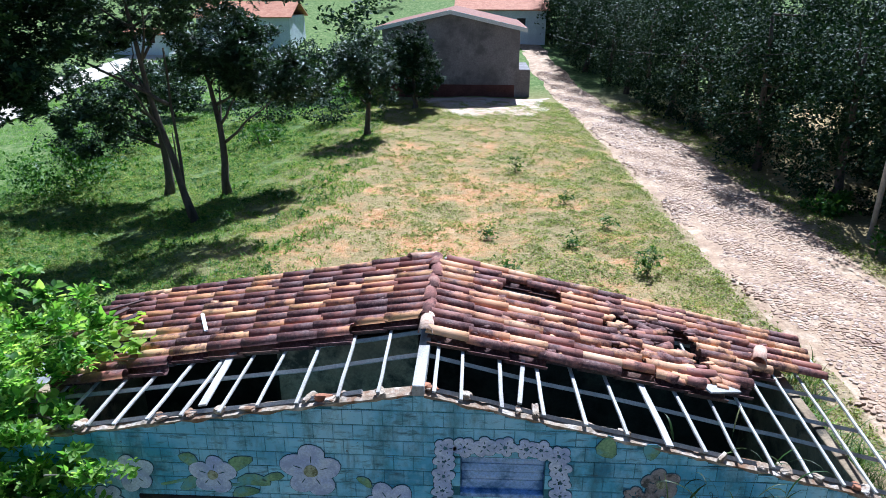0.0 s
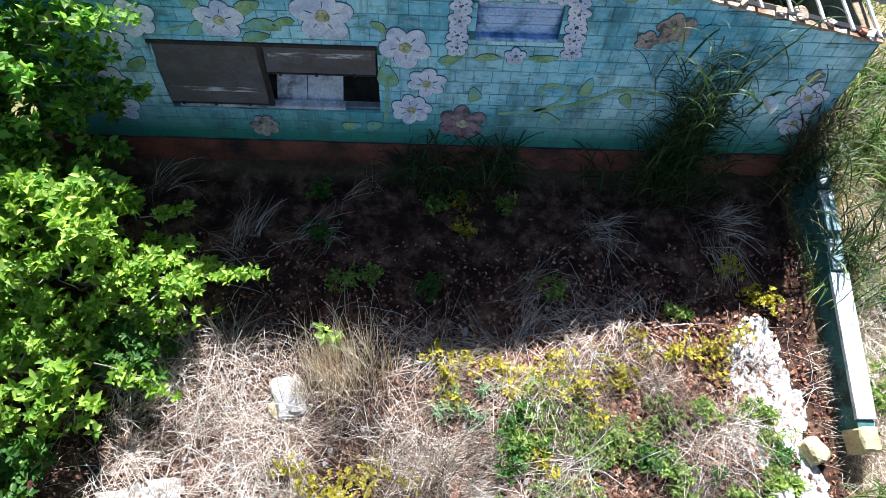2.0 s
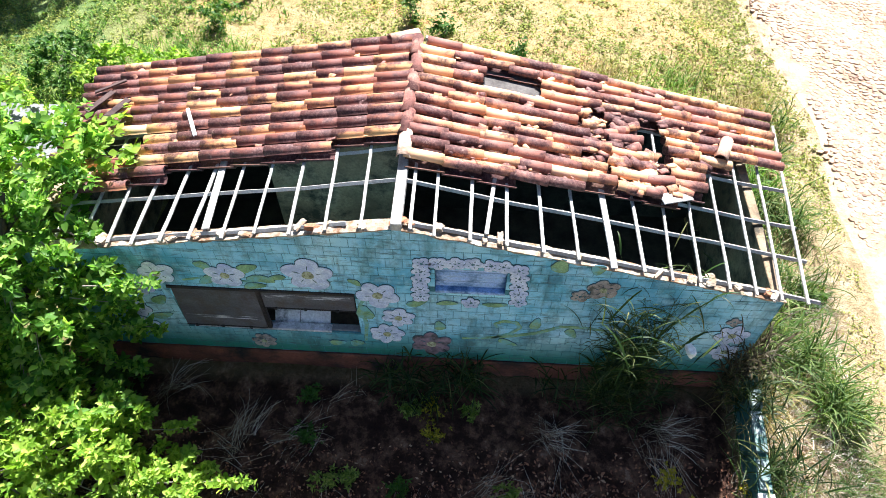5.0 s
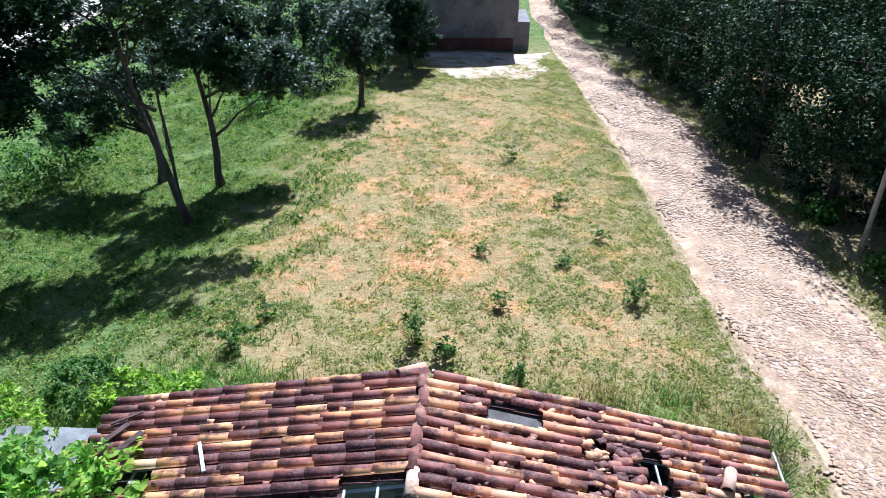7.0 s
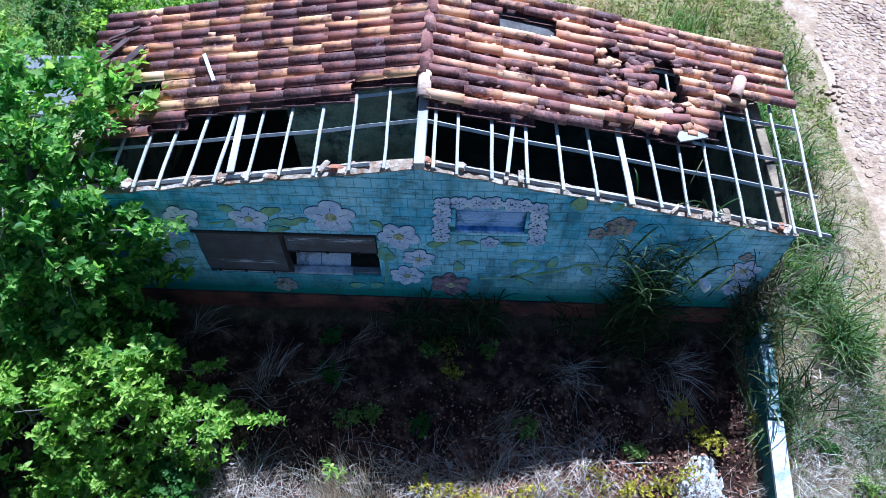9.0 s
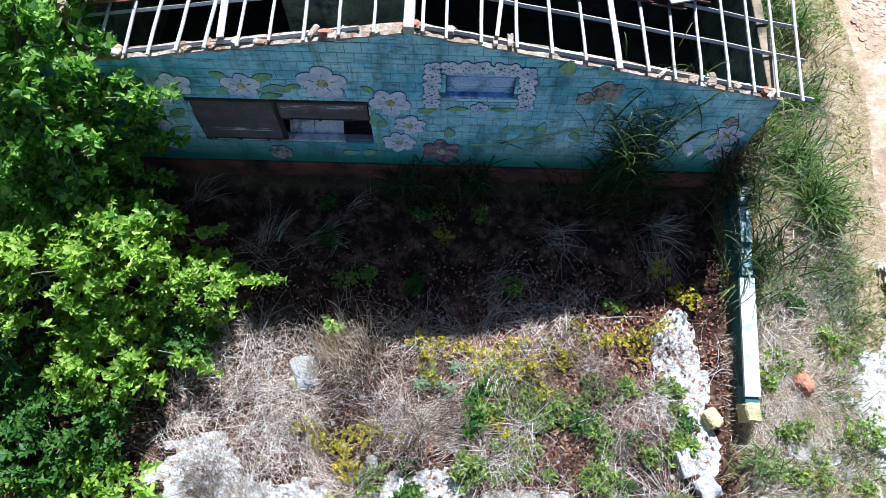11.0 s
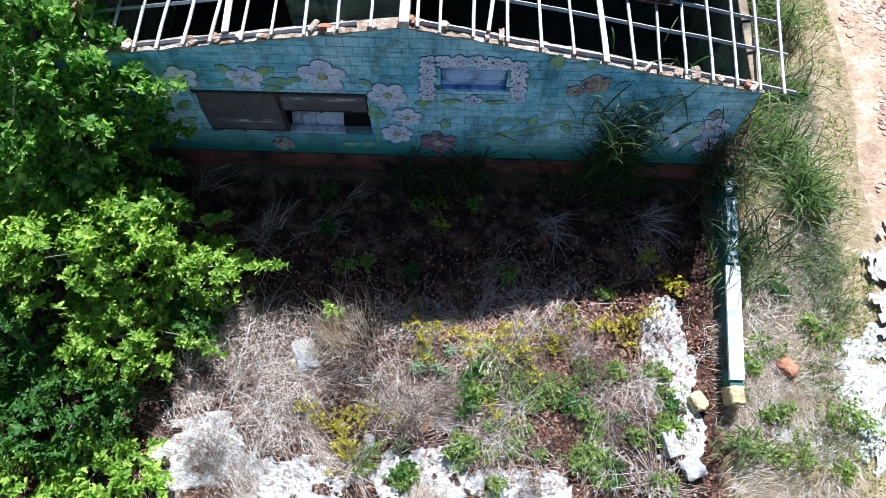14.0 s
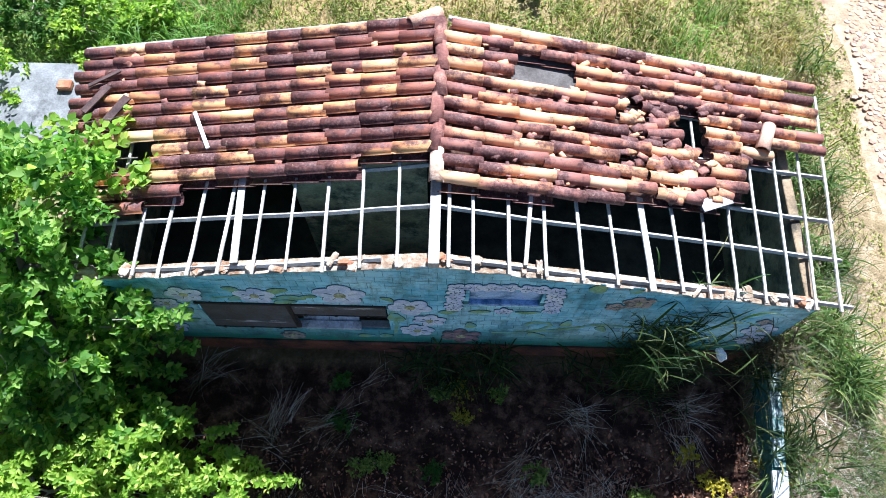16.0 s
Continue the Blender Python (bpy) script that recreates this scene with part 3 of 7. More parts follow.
rt = random.Random(11)
for s in (-1, 1):
    channel = []
    tiles = []
    for r in range(14):
        y = 3.47 - r * ROW
        shift = rt.uniform(-0.07, 0.07)
        for i in range(13):
            d = max(0.02, 0.06 + i * STEP + shift)
            x = d + 0.2
            state = laid(s, x, y)
            if laid(s, x, y - 0.1) and x < 5.2:
                m = tile_pose(s, d + rt.uniform(-0.02, 0.02), y - 0.1, rt.uniform(-0.02, 0.02), -0.026, -0.03) @ Matrix.Rotation(math.pi, 4, "X")
                channel.append(m)
            if s > 0 and d + 0.52 > 5.8:
                continue
            if state == 2:
                wob = 0.016 if s < 0 else 0.045
                drift = 0.022 * noise.noise((d * 0.9, r * 1.7, s * 3.0)) + 0.012 * noise.noise((d * 2.6, r * 3.1, s * 5.0))
                tiles.append((full_tile[s], tile_pose(s, d + rt.uniform(-0.03, 0.03), y + drift + rt.uniform(-0.5, 0.5) * wob, rt.uniform(-wob, wob), 0.045 + rt.uniform(0, 0.008) * (1 if s < 0 else 2), -0.014 + rt.uniform(-0.008, 0.006) * (1 if s < 0 else 2))))
            elif state == 1:
                if rt.random() < 0.55:
                    tiles.append((full_tile[s] if rt.random() < 0.5 else half_tile, tile_pose(s, d + rt.uniform(-0.08, 0.1), y + rt.uniform(-0.04, 0.04), rt.uniform(-0.12, 0.12), 0.05 + rt.uniform(0, 0.03), -0.05 + rt.uniform(-0.05, 0.05))))
                for k in range(rt.randint(2, 4)):
                    tiles.append((half_tile if rt.random() < 0.4 else shard_tile, tile_pose(s, d + rt.uniform(0, 0.4), y + rt.uniform(-0.1, 0.1), rt.uniform(-0.7, 0.7), 0.04 + rt.uniform(0, 0.03), rt.uniform(-0.15, 0.12), rt.uniform(-0.4, 0.4))))
    bm = bmesh.new()
    box(bm, (0.1, -0.03, -0.03), (5.3, 0.03, 0.03), 0.006, Matrix.Translation((0, 3.6, RIDGE - 0.02)) @ Matrix.Rotation(math.atan(FALL[s]) if s > 0 else math.pi - math.atan(FALL[s]), 4, "Y"))
    roof = part("roof", bm, M_BEAM, house, "weathered red clay barrel tiles on battens" if s < 0 else "broken and slipped bleached clay barrel tiles")
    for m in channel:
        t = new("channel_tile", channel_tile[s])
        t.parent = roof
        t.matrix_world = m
    for k in range(240 if s > 0 else 45):
        d, y = rt.uniform(0.3, 5.0), 3.36 - rt.randrange(12) * ROW + rt.uniform(-0.04, 0.04) + 0.08
        if laid(s, d, y) and laid(s, d, y - 0.15):
            tiles.append((half_tile if rt.random() < 0.12 else shard_tile, tile_pose(s, d, y - 0.08, rt.uniform(-1.2, 1.2), 0.03 + rt.uniform(0, 0.03), rt.uniform(-0.2, 0.2), rt.uniform(-0.6, 0.6)) @ Matrix.Scale(rt.uniform(0.3, 0.7) if rt.random() < 0.8 else rt.uniform(0.7, 1.0), 4)))
    for me, m in tiles:
        t = new("roof_tile" if me is full_tile[s] else "broken_tile", me)
        t.parent = roof
        t.matrix_world = m
# pale board under the hole by the ridge
bm = bmesh.new()
box(bm, (0.85, 2.4, -0.012), (1.95, 3.3, 0.012), 0.004, Matrix.Translation((0, 0, RIDGE - 0.06)) @ Matrix.Rotation(math.atan(FALL[1]), 4, "Y"))
part("patch_board", bm, M_OLDBOARD, house, "dull grey board under a hole in the tiles")
# ridge capping
for i in range(6):
    y = 0.98 + i * 0.41
    t = part("ridge_tile", mesh_of("ridge_tile", *barrel(0.47, 0.086, 0.094, 7), [M_RIDGE if i else M_RIDGE_PALE], True), None, house)
    t.matrix_world = Matrix.Translation((0.01 * math.sin(i * 2), y + 0.47, RIDGE + 0.06)) @ Matrix.Rotation(-math.pi / 2, 4, "Z") @ Matrix.Rotation(0.07 * math.sin(i * 5), 4, "Z") @ Matrix.Diagonal((1, 1, 0.85, 1))

# ---- plants ----
def leaf_quads(C, size, r, up=0.35, narrow=0.55, lean=None):
    """Folded leaf faces round the points C."""
    n = len(C)
    nrm = r.normal(size=(n, 3))
    nrm[:, 2] = np.abs(nrm[:, 2]) + up
    if lean is not None:
        nrm += lean
    nrm /= np.linalg.norm(nrm, axis=1)[:, None]
    u = np.cross(nrm, r.normal(size=(n, 3)))
    u /= np.linalg.norm(u, axis=1)[:, None] + 1e-9
    v = np.cross(nrm, u)
    s = (size * r.uniform(0.6, 1.35, n))[:, None]
    verts = np.stack([C - u * s * 0.5, C + v * s * narrow * 0.5 + nrm * s * 0.1, C + u * s * 0.5, C - v * s * narrow * 0.5 + nrm * s * 0.1], 1)
    return verts.reshape(-1, 3)


def leaf_mesh(name, C, size, r, mat, up=0.35, narrow=0.55):
    """Pointed leaves folded along the midrib, for plants close to the eye."""
    n = len(C)
    nrm = r.normal(size=(n, 3))
    nrm[:, 2] = np.abs(nrm[:, 2]) + up
    nrm /= np.linalg.norm(nrm, axis=1)[:, None]
    u = np.cross(nrm, r.normal(size=(n, 3)))
    u /= np.linalg.norm(u, axis=1)[:, None] + 1e-9
    v = np.cross(nrm, u)
    s = (size * r.uniform(0.5, 1.45, n))[:, None]
    w = s * narrow * 0.5
    curl = nrm * s * r.uniform(-0.25, 0.1, n)[:, None]
    V = np.stack([C - u * s * 0.5, C - u * s * 0.18 + v * w + nrm * s * 0.1, C + u * s * 0.16 + v * w * 0.8 + nrm * s * 0.08, C + u * s * 0.5 + curl,
                  C + u * s * 0.16 - v * w * 0.8 + nrm * s * 0.08, C - u * s * 0.18 - v * w + nrm * s * 0.1], 1).reshape(-1, 3)
    q = (np.arange(n) * 6)[:, None, None] + np.array([[0, 5, 4, 3], [0, 3, 2, 1]])[None]
    return big_mesh(name, V, q.reshape(-1), np.full(n * 2, 4), [mat])


def rosettes(name, C, size, r, mat, k=6, narrow=0.5, out=None):
    """Leaves in rosettes at the twig tips C, each turned up to the light."""
    n = len(C)
    ax = r.normal(size=(n, 3)) * 0.45 + np.array([0, 0, 1.0])
    if out is not None:
        ax += 0.5 * out
    ax /= np.linalg.norm(ax, axis=1)[:, None]
    u0 = np.cross(ax, r.normal(size=(n, 3)))
    u0 /= np.linalg.norm(u0, axis=1)[:, None] + 1e-9
    v0 = np.cross(ax, u0)
    w = (np.arange(k) * 2.4)[None] + r.uniform(-0.35, 0.35, (n, k))
    e = r.uniform(-0.25, 0.75, (n, k))[..., None]
    flat = np.cos(w)[..., None] * u0[:, None] + np.sin(w)[..., None] * v0[:, None]
    d = flat * np.cos(e) + ax[:, None] * np.sin(e)
    nrm = ax[:, None] * np.cos(e) - flat * np.sin(e)
    v = np.cross(nrm, d)
    s = (size * r.uniform(0.6, 1.35, (n, 1)) * r.uniform(0.65, 1.2, (n, k)))[..., None]
    c = C[:, None] + ax[:, None] * (r.uniform(-0.6, 0.2, (n, k)) * size)[..., None]
    hw = s * narrow * 0.5
    droop = nrm * s * r.uniform(-0.3, 0.0, (n, k))[..., None]
    V = np.stack([c, c + d * s * 0.32 + v * hw + nrm * s * 0.07, c + d * s * 0.68 + v * hw * 0.75 + nrm * s * 0.04, c + d * s + droop,
                  c + d * s * 0.68 - v * hw * 0.75 + nrm * s * 0.04, c + d * s * 0.32 - v * hw + nrm * s * 0.07], 2).reshape(-1, 3)
    q = (np.arange(n * k) * 6)[:, None, None] + np.array([[0, 5, 4, 3], [0, 3, 2, 1]])[None]
    return big_mesh(name, V, q.reshape(-1), np.full(n * k * 2, 4), [mat])


def crown_points(blobs, n, r, clumps=26, spread=0.2, shell=0.45):
    """Points in uneven clumps over a few rounded masses (x, y, z, rx, ry, rz)."""
    blobs = np.array(blobs, float)
    w = (blobs[:, 3] * blobs[:, 4] * blobs[:, 5]) ** 0.67
    which = r.choice(len(blobs), size=clumps * len(blobs), p=w / w.sum())
    d = r.normal(size=(len(which), 3))
    d /= np.linalg.norm(d, axis=1)[:, None]
    rad = r.uniform(shell, 1.05, len(which))[:, None]
    cc = blobs[which, :3] + d * rad * blobs[which, 3:]
    pick = r.integers(0, len(cc), n)
    sc = blobs[which[pick], 3:] * spread * r.uniform(0.5, 1.3, len(cc))[pick][:, None]
    return cc[pick] + r.normal(size=(n, 3)) * sc, cc


def foliage(name, blobs, n, size, mat, seed, clumps=26, spread=0.2, narrow=0.55, floor=True, up=0.35, near=False):
    r = np.random.default_rng(seed)
    P, cc = crown_points(blobs, n // 6 if near else n, r, clumps, spread, 0.62 if near else 0.55)
    if floor:
        low = ground_z(P[:, 0], P[:, 1]) + 0.03
        P[:, 2] = np.maximum(P[:, 2], low)
    if near:
        return rosettes(name, P, size, r, mat, 6, narrow), cc
    V = leaf_quads(P, size, r, up, narrow)
    return big_mesh(name, V, np.arange(len(V)), np.full(n, 4), [mat]), cc


def tree(name, label, base, top, trunk_r, blobs, n, size, mat, seed, clumps=26, spread=0.2, category="tree", limbs=7, bark=None, sway=0.25, narrow=0.55, group="", near=False):
    bx, by = base
    z = gz(bx, by) - 0.1
    ob = tagged(new(name), label, category, group)
    path = bent((bx, by, z), top, 8, sway, seed)
    rr = [trunk_r * (1.35 if i == 0 else 1.0 - 0.62 * i / 7) for i in range(8)]
    pieces = [tube(path, rr, 8)]
    r = random.Random(seed)
    me, cc = foliage("crown", blobs, n, size, mat, seed, clumps, spread, narrow, near=near)
    part("trunk", mesh_of("trunk", *merge(pieces), [bark or M_BARK], True), None, ob)
    for k in range(limbs):
        a = path[r.randint(3, 7)]
        c = min((Vector(cc[r.randrange(len(cc))]) for q in range(5)), key=lambda p: (p - a).length)
        q = bent(a, a.lerp(c, 0.92), 5, 0.3, seed * 31 + k)
        part("limb", mesh_of("limb", *tube(q, [trunk_r * 0.42 * (1 - 0.8 * i / 4) for i in range(5)], 5), [bark or M_BARK], True), None, ob)
    part("crown", me, None, ob)
    return ob


# trees of the grass field
tree("field_tree", "tall slender field tree with dark sparse crown", (-9.0, 15.4), (-10.6, 15.9, 7.0), 0.13,
     [(-10.6, 15.9, 6.9, 2.4, 2.0, 1.2), (-8.6, 16.6, 7.2, 1.8, 1.7, 0.9), (-12.0, 15.6, 5.9, 1.5, 1.5, 0.9), (-6.2, 17.0, 7.6, 1.6, 1.6, 0.8)], 36000, 0.13, M_LEAF_TREE, 21, clumps=46, spread=0.14, near=True, narrow=0.5)
tree("field_tree", "leaning field tree with grey-green crown above a bare trunk", (-9.0, 18.6), (-9.6, 19.2, 4.4), 0.16,
     [(-7.7, 19.3, 4.6, 1.7, 1.6, 1.3), (-6.3, 19.5, 3.9, 1.2, 1.2, 0.9), (-8.9, 19.2, 5.4, 1.7, 1.6, 1.0), (-9.9, 19.8, 4.6, 1.1, 1.1, 0.8)], 40000, 0.13, M_LEAF_TREE, 22, clumps=46, spread=0.14, near=True, narrow=0.5)
tree("field_tree", "field tree with forked trunk and low spreading crown", (-11.9, 19.9), (-12.6, 20.2, 3.6), 0.18,
     [(-13.4, 20.0, 2.6, 1.4, 1.4, 1.2), (-14.7, 19.8, 1.9, 1.2, 1.3, 1.1), (-12.2, 20.2, 3.6, 1.5, 1.4, 1.0), (-15.6, 19.6, 3.2, 1.4, 1.4, 1.2)], 22000, 0.13, M_LEAF_TREE, 23, clumps=46, spread=0.14, near=True, narrow=0.5)
tree("field_tree", "small grey-green tree with thin airy crown", (-4.85, 26.75), (-4.8, 26.9, 3.9), 0.16,
     [(-4.7, 26.8, 4.0, 1.3, 1.3, 1.3), (-5.7, 26.8, 3.3, 1.1, 1.1, 1.0), (-4.2, 26.7, 2.6, 0.9, 0.9, 0.8)], 17000, 0.11, M_LEAF_TREE, 24, clumps=40, spread=0.15, near=True)
tree("round_tree", "dense rounded evergreen tree beside the farm building", (-3.1, 33.6), (-3.1, 33.6, 3.0), 0.16,
     [(-3.0, 33.6, 2.8, 1.4, 1.5, 1.5), (-3.3, 33.6, 4.2, 1.2, 1.2, 1.0), (-4.3, 33.8, 3.4, 1.1, 1.1, 1.2)], 26000, 0.13, M_LEAF_DARK, 25, clumps=44, spread=0.14, near=True)
# bare branch reaching from the slender tree
ob = tagged(new("bare_branch"), "long bare crooked branch of the slender field tree", "branch")
part("limb", mesh_of("limb", *tube(bent((-9.45, 15.55, 3.6), (-12.2, 15.5, 5.0), 9, 0.3, 77), [0.075 * (1 - 0.07 * i) for i in range(9)], 6), [M_BARK], True), None, ob)
# big dark tree close by on the other side
tree("overhanging_tree", "large shady tree with dark hanging branches", (-15.8, 12.0), (-14.6, 12.8, 6.5), 0.26,
     [(-12.6, 12.8, 5.6, 2.0, 1.8, 1.4), (-14.6, 13.2, 5.0, 2.4, 2.2, 1.9), (-16.0, 12.5, 4.2, 2.2, 2.2, 1.9), (-13.4, 13.0, 7.4, 2.6, 2.2, 1.2)], 36000, 0.17, M_LEAF_DARK, 26, clumps=46, spread=0.15, near=True)

# woods along the road
rw = random.Random(5)
for k in range(44):
    y = -4 + (k // 2) * 3.6 + rw.uniform(-0.6, 0.6)
    c, h = road_at(y)
    back = k % 2
    x = c + h + ((1.5 if not 7.5 < y < 16 else 3.3) if not back else 5.2) + rw.uniform(-0.2, 0.9)
    H = rw.uniform(6.0, 8.0) + 2.5 * back
    g = gz(x, y)
    tree("wood_tree", "dark dense roadside wood tree with hanging foliage", (x, y), (x + rw.uniform(-0.4, 0.8), y, g + H * 0.75), 0.16,
         [(x, y, g + H * 0.74, 2.2, 2.3, H * 0.25), (x - 0.5, y - 0.3, g + H * 0.4, 1.8, 2.1, H * 0.26), (x + 0.2, y + 0.5, g + H * 0.13, 1.6, 2.2, H * 0.17), (x + 1.5, y + 0.5, g + H * 0.6, 2.2, 2.2, H * 0.3)],
         15000 if y < 26 else (9000 if y < 48 else 3600), 0.15 if y < 48 else 0.27, M_LEAF_DARK, 100 + k, clumps=40, spread=0.14, limbs=4, group="roadside wood trees")

for k, (x, y, H) in enumerate(((-16.5, 41.0, 4.0), (-13.6, 42.5, 3.6), (-11.0, 41.0, 4.2), (-8.6, 43.0, 3.4), (-18.5, 36.0, 3.4), (-6.8, 40.0, 3.0))):
    g = gz(x, y)
    tree("hedge_tree", "dark bushy tree in the hedge beyond the field", (x, y), (x, y, g + H * 0.7), 0.1,
         [(x, y, g + H * 0.55, 1.6, 1.5, H * 0.42), (x + 0.9, y - 0.3, g + H * 0.4, 1.2, 1.2, H * 0.32)], 5000, 0.2, M_LEAF_TREE, 300 + k, clumps=40, spread=0.16, limbs=4, group="hedge trees beyond the field")

# thin stems between the field trees
for a, b, rad in (((-10.5, 18.3), (-11.0, 18.9, 2.0), 0.045), ((-9.9, 17.0), (-10.3, 17.6, 5.2), 0.07)):
    z = gz(*a)
    ob = tagged(new("bare_sapling"), "thin bare leaning sapling between the field trees", "tree")
    part("trunk", mesh_of("trunk", *tube(bent((*a, z - 0.1), b, 7, 0.12, 9), [rad * (1 - 0.5 * i / 6) for i in range(7)], 6), [M_BARK], True), None, ob)

# ---- gable wall: blocks, windows, mural ----
M_PETAL = plain("white_petal_paint", [(0.3, (0.5, 0.58, 0.86)), (0.5, (0.74, 0.80, 0.97)), (0.7, (0.84, 0.88, 0.98))], 4, 40, stain=(0.46, 0.52, 0.72), stain_scale=6, bump=0.2)
M_PETAL_OLD = plain("faded_petal_paint", [(0.3, (0.3, 0.26, 0.25)), (0.6, (0.5, 0.43, 0.4))], 6, 40, stain=(0.1, 0.1, 0.09), stain_scale=7)
M_PINK = plain("dull_pink_paint", [(0.3, (0.2, 0.12, 0.15)), (0.6, (0.38, 0.27, 0.32))], 6, 40, stain=(0.06, 0.07, 0.07), stain_scale=5)
M_LINE = plain("dark_outline_paint", [(0.3, (0.02, 0.05, 0.07)), (0.7, (0.11, 0.24, 0.30))], 6, 30)
M_CENTRE = plain("ochre_flower_centre", [(0.3, (0.34, 0.36, 0.2)), (0.6, (0.6, 0.62, 0.42))], 14, 60, stain=(0.2, 0.2, 0.1), stain_scale=20)
M_MURALGREEN = plain("olive_mural_green", [(0.3, (0.14, 0.28, 0.15)), (0.6, (0.34, 0.52, 0.26))], 5, 40, stain=(0.22, 0.52, 0.56), stain_scale=3)
M_BLUE = plain("worn_blue_paint", [(0.3, (0.26, 0.43, 0.78)), (0.5, (0.42, 0.60, 0.92)), (0.7, (0.60, 0.74, 0.96))], 3.5, 45, rough=0.6, stretch=(0.25, 1, 3), stain=(0.1, 0.2, 0.4), stain_scale=3)
M_PANEL = plain("grey_weathered_panel", [(0.3, (0.075, 0.07, 0.08)), (0.55, (0.13, 0.125, 0.14)), (0.75, (0.18, 0.17, 0.19))], 1.6, 40, rough=0.6, stretch=(0.5, 1, 2), stain=(0.1, 0.08, 0.07), stain_scale=3)
M_SCUFF = plain("white_scuffed_paint", [(0.42, (0.11, 0.105, 0.12)), (0.52, (0.2, 0.195, 0.21)), (0.6, (0.6, 0.59, 0.63))], 9, 60, stretch=(0.4, 1, 2), rough=0.6)
M_IRON = plain("dark_rusty_iron", [(0.3, (0.02, 0.018, 0.018)), (0.7, (0.06, 0.045, 0.04))], 5, 40, rough=0.6)
M_BOARD = plain("stained_white_board", [(0.3, (0.4, 0.4, 0.44)), (0.6, (0.68, 0.68, 0.72))], 2, 30, stain=(0.15, 0.15, 0.16), stain_scale=2.6)

BW, BH = 0.222, 0.196


def block_mesh(w, h):
    """A block face with rounded arrises, proud of the joints."""
    f, d = 0.010, 0.007
    v = [(-w / 2, 0.0, -h / 2), (w / 2, 0.0, -h / 2), (w / 2, 0.0, h / 2), (-w / 2, 0.0, h / 2),
         (-w / 2 + f * 0.3, -d * 0.7, -h / 2 + f * 0.3), (w / 2 - f * 0.3, -d * 0.7, -h / 2 + f * 0.3), (w / 2 - f * 0.3, -d * 0.7, h / 2 - f * 0.3), (-w / 2 + f * 0.3, -d * 0.7, h / 2 - f * 0.3),
         (-w / 2 + f, -d, -h / 2 + f), (w / 2 - f, -d, -h / 2 + f), (w / 2 - f, -d, h / 2 - f), (-w / 2 + f, -d, h / 2 - f)]
    q = [(8, 9, 10, 11)]
    for a, b in ((0, 4), (4, 8)):
        for i in range(4):
            j = (i + 1) % 4
            q.append((a + i, a + j, b + j, b + i))
    return v, q


def clear_of(x0, x1, z0, z1):
    return all(x1 <= w[0] or x0 >= w[1] or z1 <= w[2] or z0 >= w[3] for w in (W1, W2))


shapes = {}
rest = []
rk = random.Random(17)
count = 0
course = 0
z = -0.13
while z < 3.0:
    x = -HALF + (BW / 2 if course % 2 else 0) - BW
    while x < HALF:
        a, b = max(x, -HALF), min(x + BW, HALF)
        lo, hi = z, z + BH
        for w in (W1, W2):
            if lo < w[3] and hi > w[2] and a < w[1] and b > w[0]:
                if hi - w[3] > 0.06:
                    lo = max(lo, w[3])
                elif w[2] - lo > 0.06:
                    hi = min(hi, w[2])
                elif w[0] - a > 0.04:
                    b = w[0]
                elif b - w[1] > 0.04:
                    a = w[1]
        hi = min(hi, min(top_at(a), top_at(b)))
        if b - a > 0.04 and hi - lo > 0.04 and clear_of(a + 0.003, b - 0.003, lo + 0.003, hi - 0.003):
            key = (round((b - a) * 100), round((hi - lo) * 50))
            if key not in shapes:
                shapes[key] = mesh_of("block", *block_mesh(key[0] / 100 - 0.003, key[1] / 50 - 0.015), [M_PAINT])
            at = ((a + b) / 2, 0.0, (lo + hi) / 2)
            m = Matrix.Translation(at) @ Matrix.Rotation(rk.uniform(-0.008, 0.008), 4, "Z") @ Matrix.Rotation(rk.uniform(-0.010, 0.010), 4, "Y")
            if -1.9 < at[0] < 4.0 and count < 300:
                t = new("block", shapes[key])
                t.parent = front_wall
                t.matrix_world = m
                count += 1
            else:
                vs, fs = block_mesh(key[0] / 100 - 0.003, key[1] / 50 - 0.015)
                rest.append(([m @ Vector(v) for v in vs], fs))
        x += BW
    z += BH
    course += 1
tagged(part("blockwork", mesh_of("blockwork", *merge(rest), [M_PAINT]), None, front_wall), kind="stuff")

# broken plaster and brick along the gable's top
rc = random.Random(8)


def rough_lump(c, size, seed, flat=1.0):
    """A broken chunk."""
    r = random.Random(seed)
    bm = bmesh.new()
    bmesh.ops.create_icosphere(bm, subdivisions=3, radius=0.5)
    for v in bm.verts:
        p = v.co * 1.0
        k = max(abs(p.x), abs(p.y), abs(p.z)) * 2
        p = p / (k ** 0.8)
        n = noise.noise(p * 2.0 + Vector((seed * 3.1, 0, 0))) * 0.30 + noise.noise(p * 5 + Vector((0, seed, 0))) * 0.14 + noise.noise(p * 13 + Vector((0, 0, seed))) * 0.05
        v.co = p * (1 + n)
    m = Matrix.Translation(c) @ Euler((r.uniform(-0.3, 0.3) * flat, r.uniform(-0.3, 0.3) * flat, r.uniform(0, 6.3))).to_matrix().to_4x4() @ Matrix.Diagonal((*size, 1))
    bmesh.ops.transform(bm, matrix=m, verts=bm.verts)
    return bm


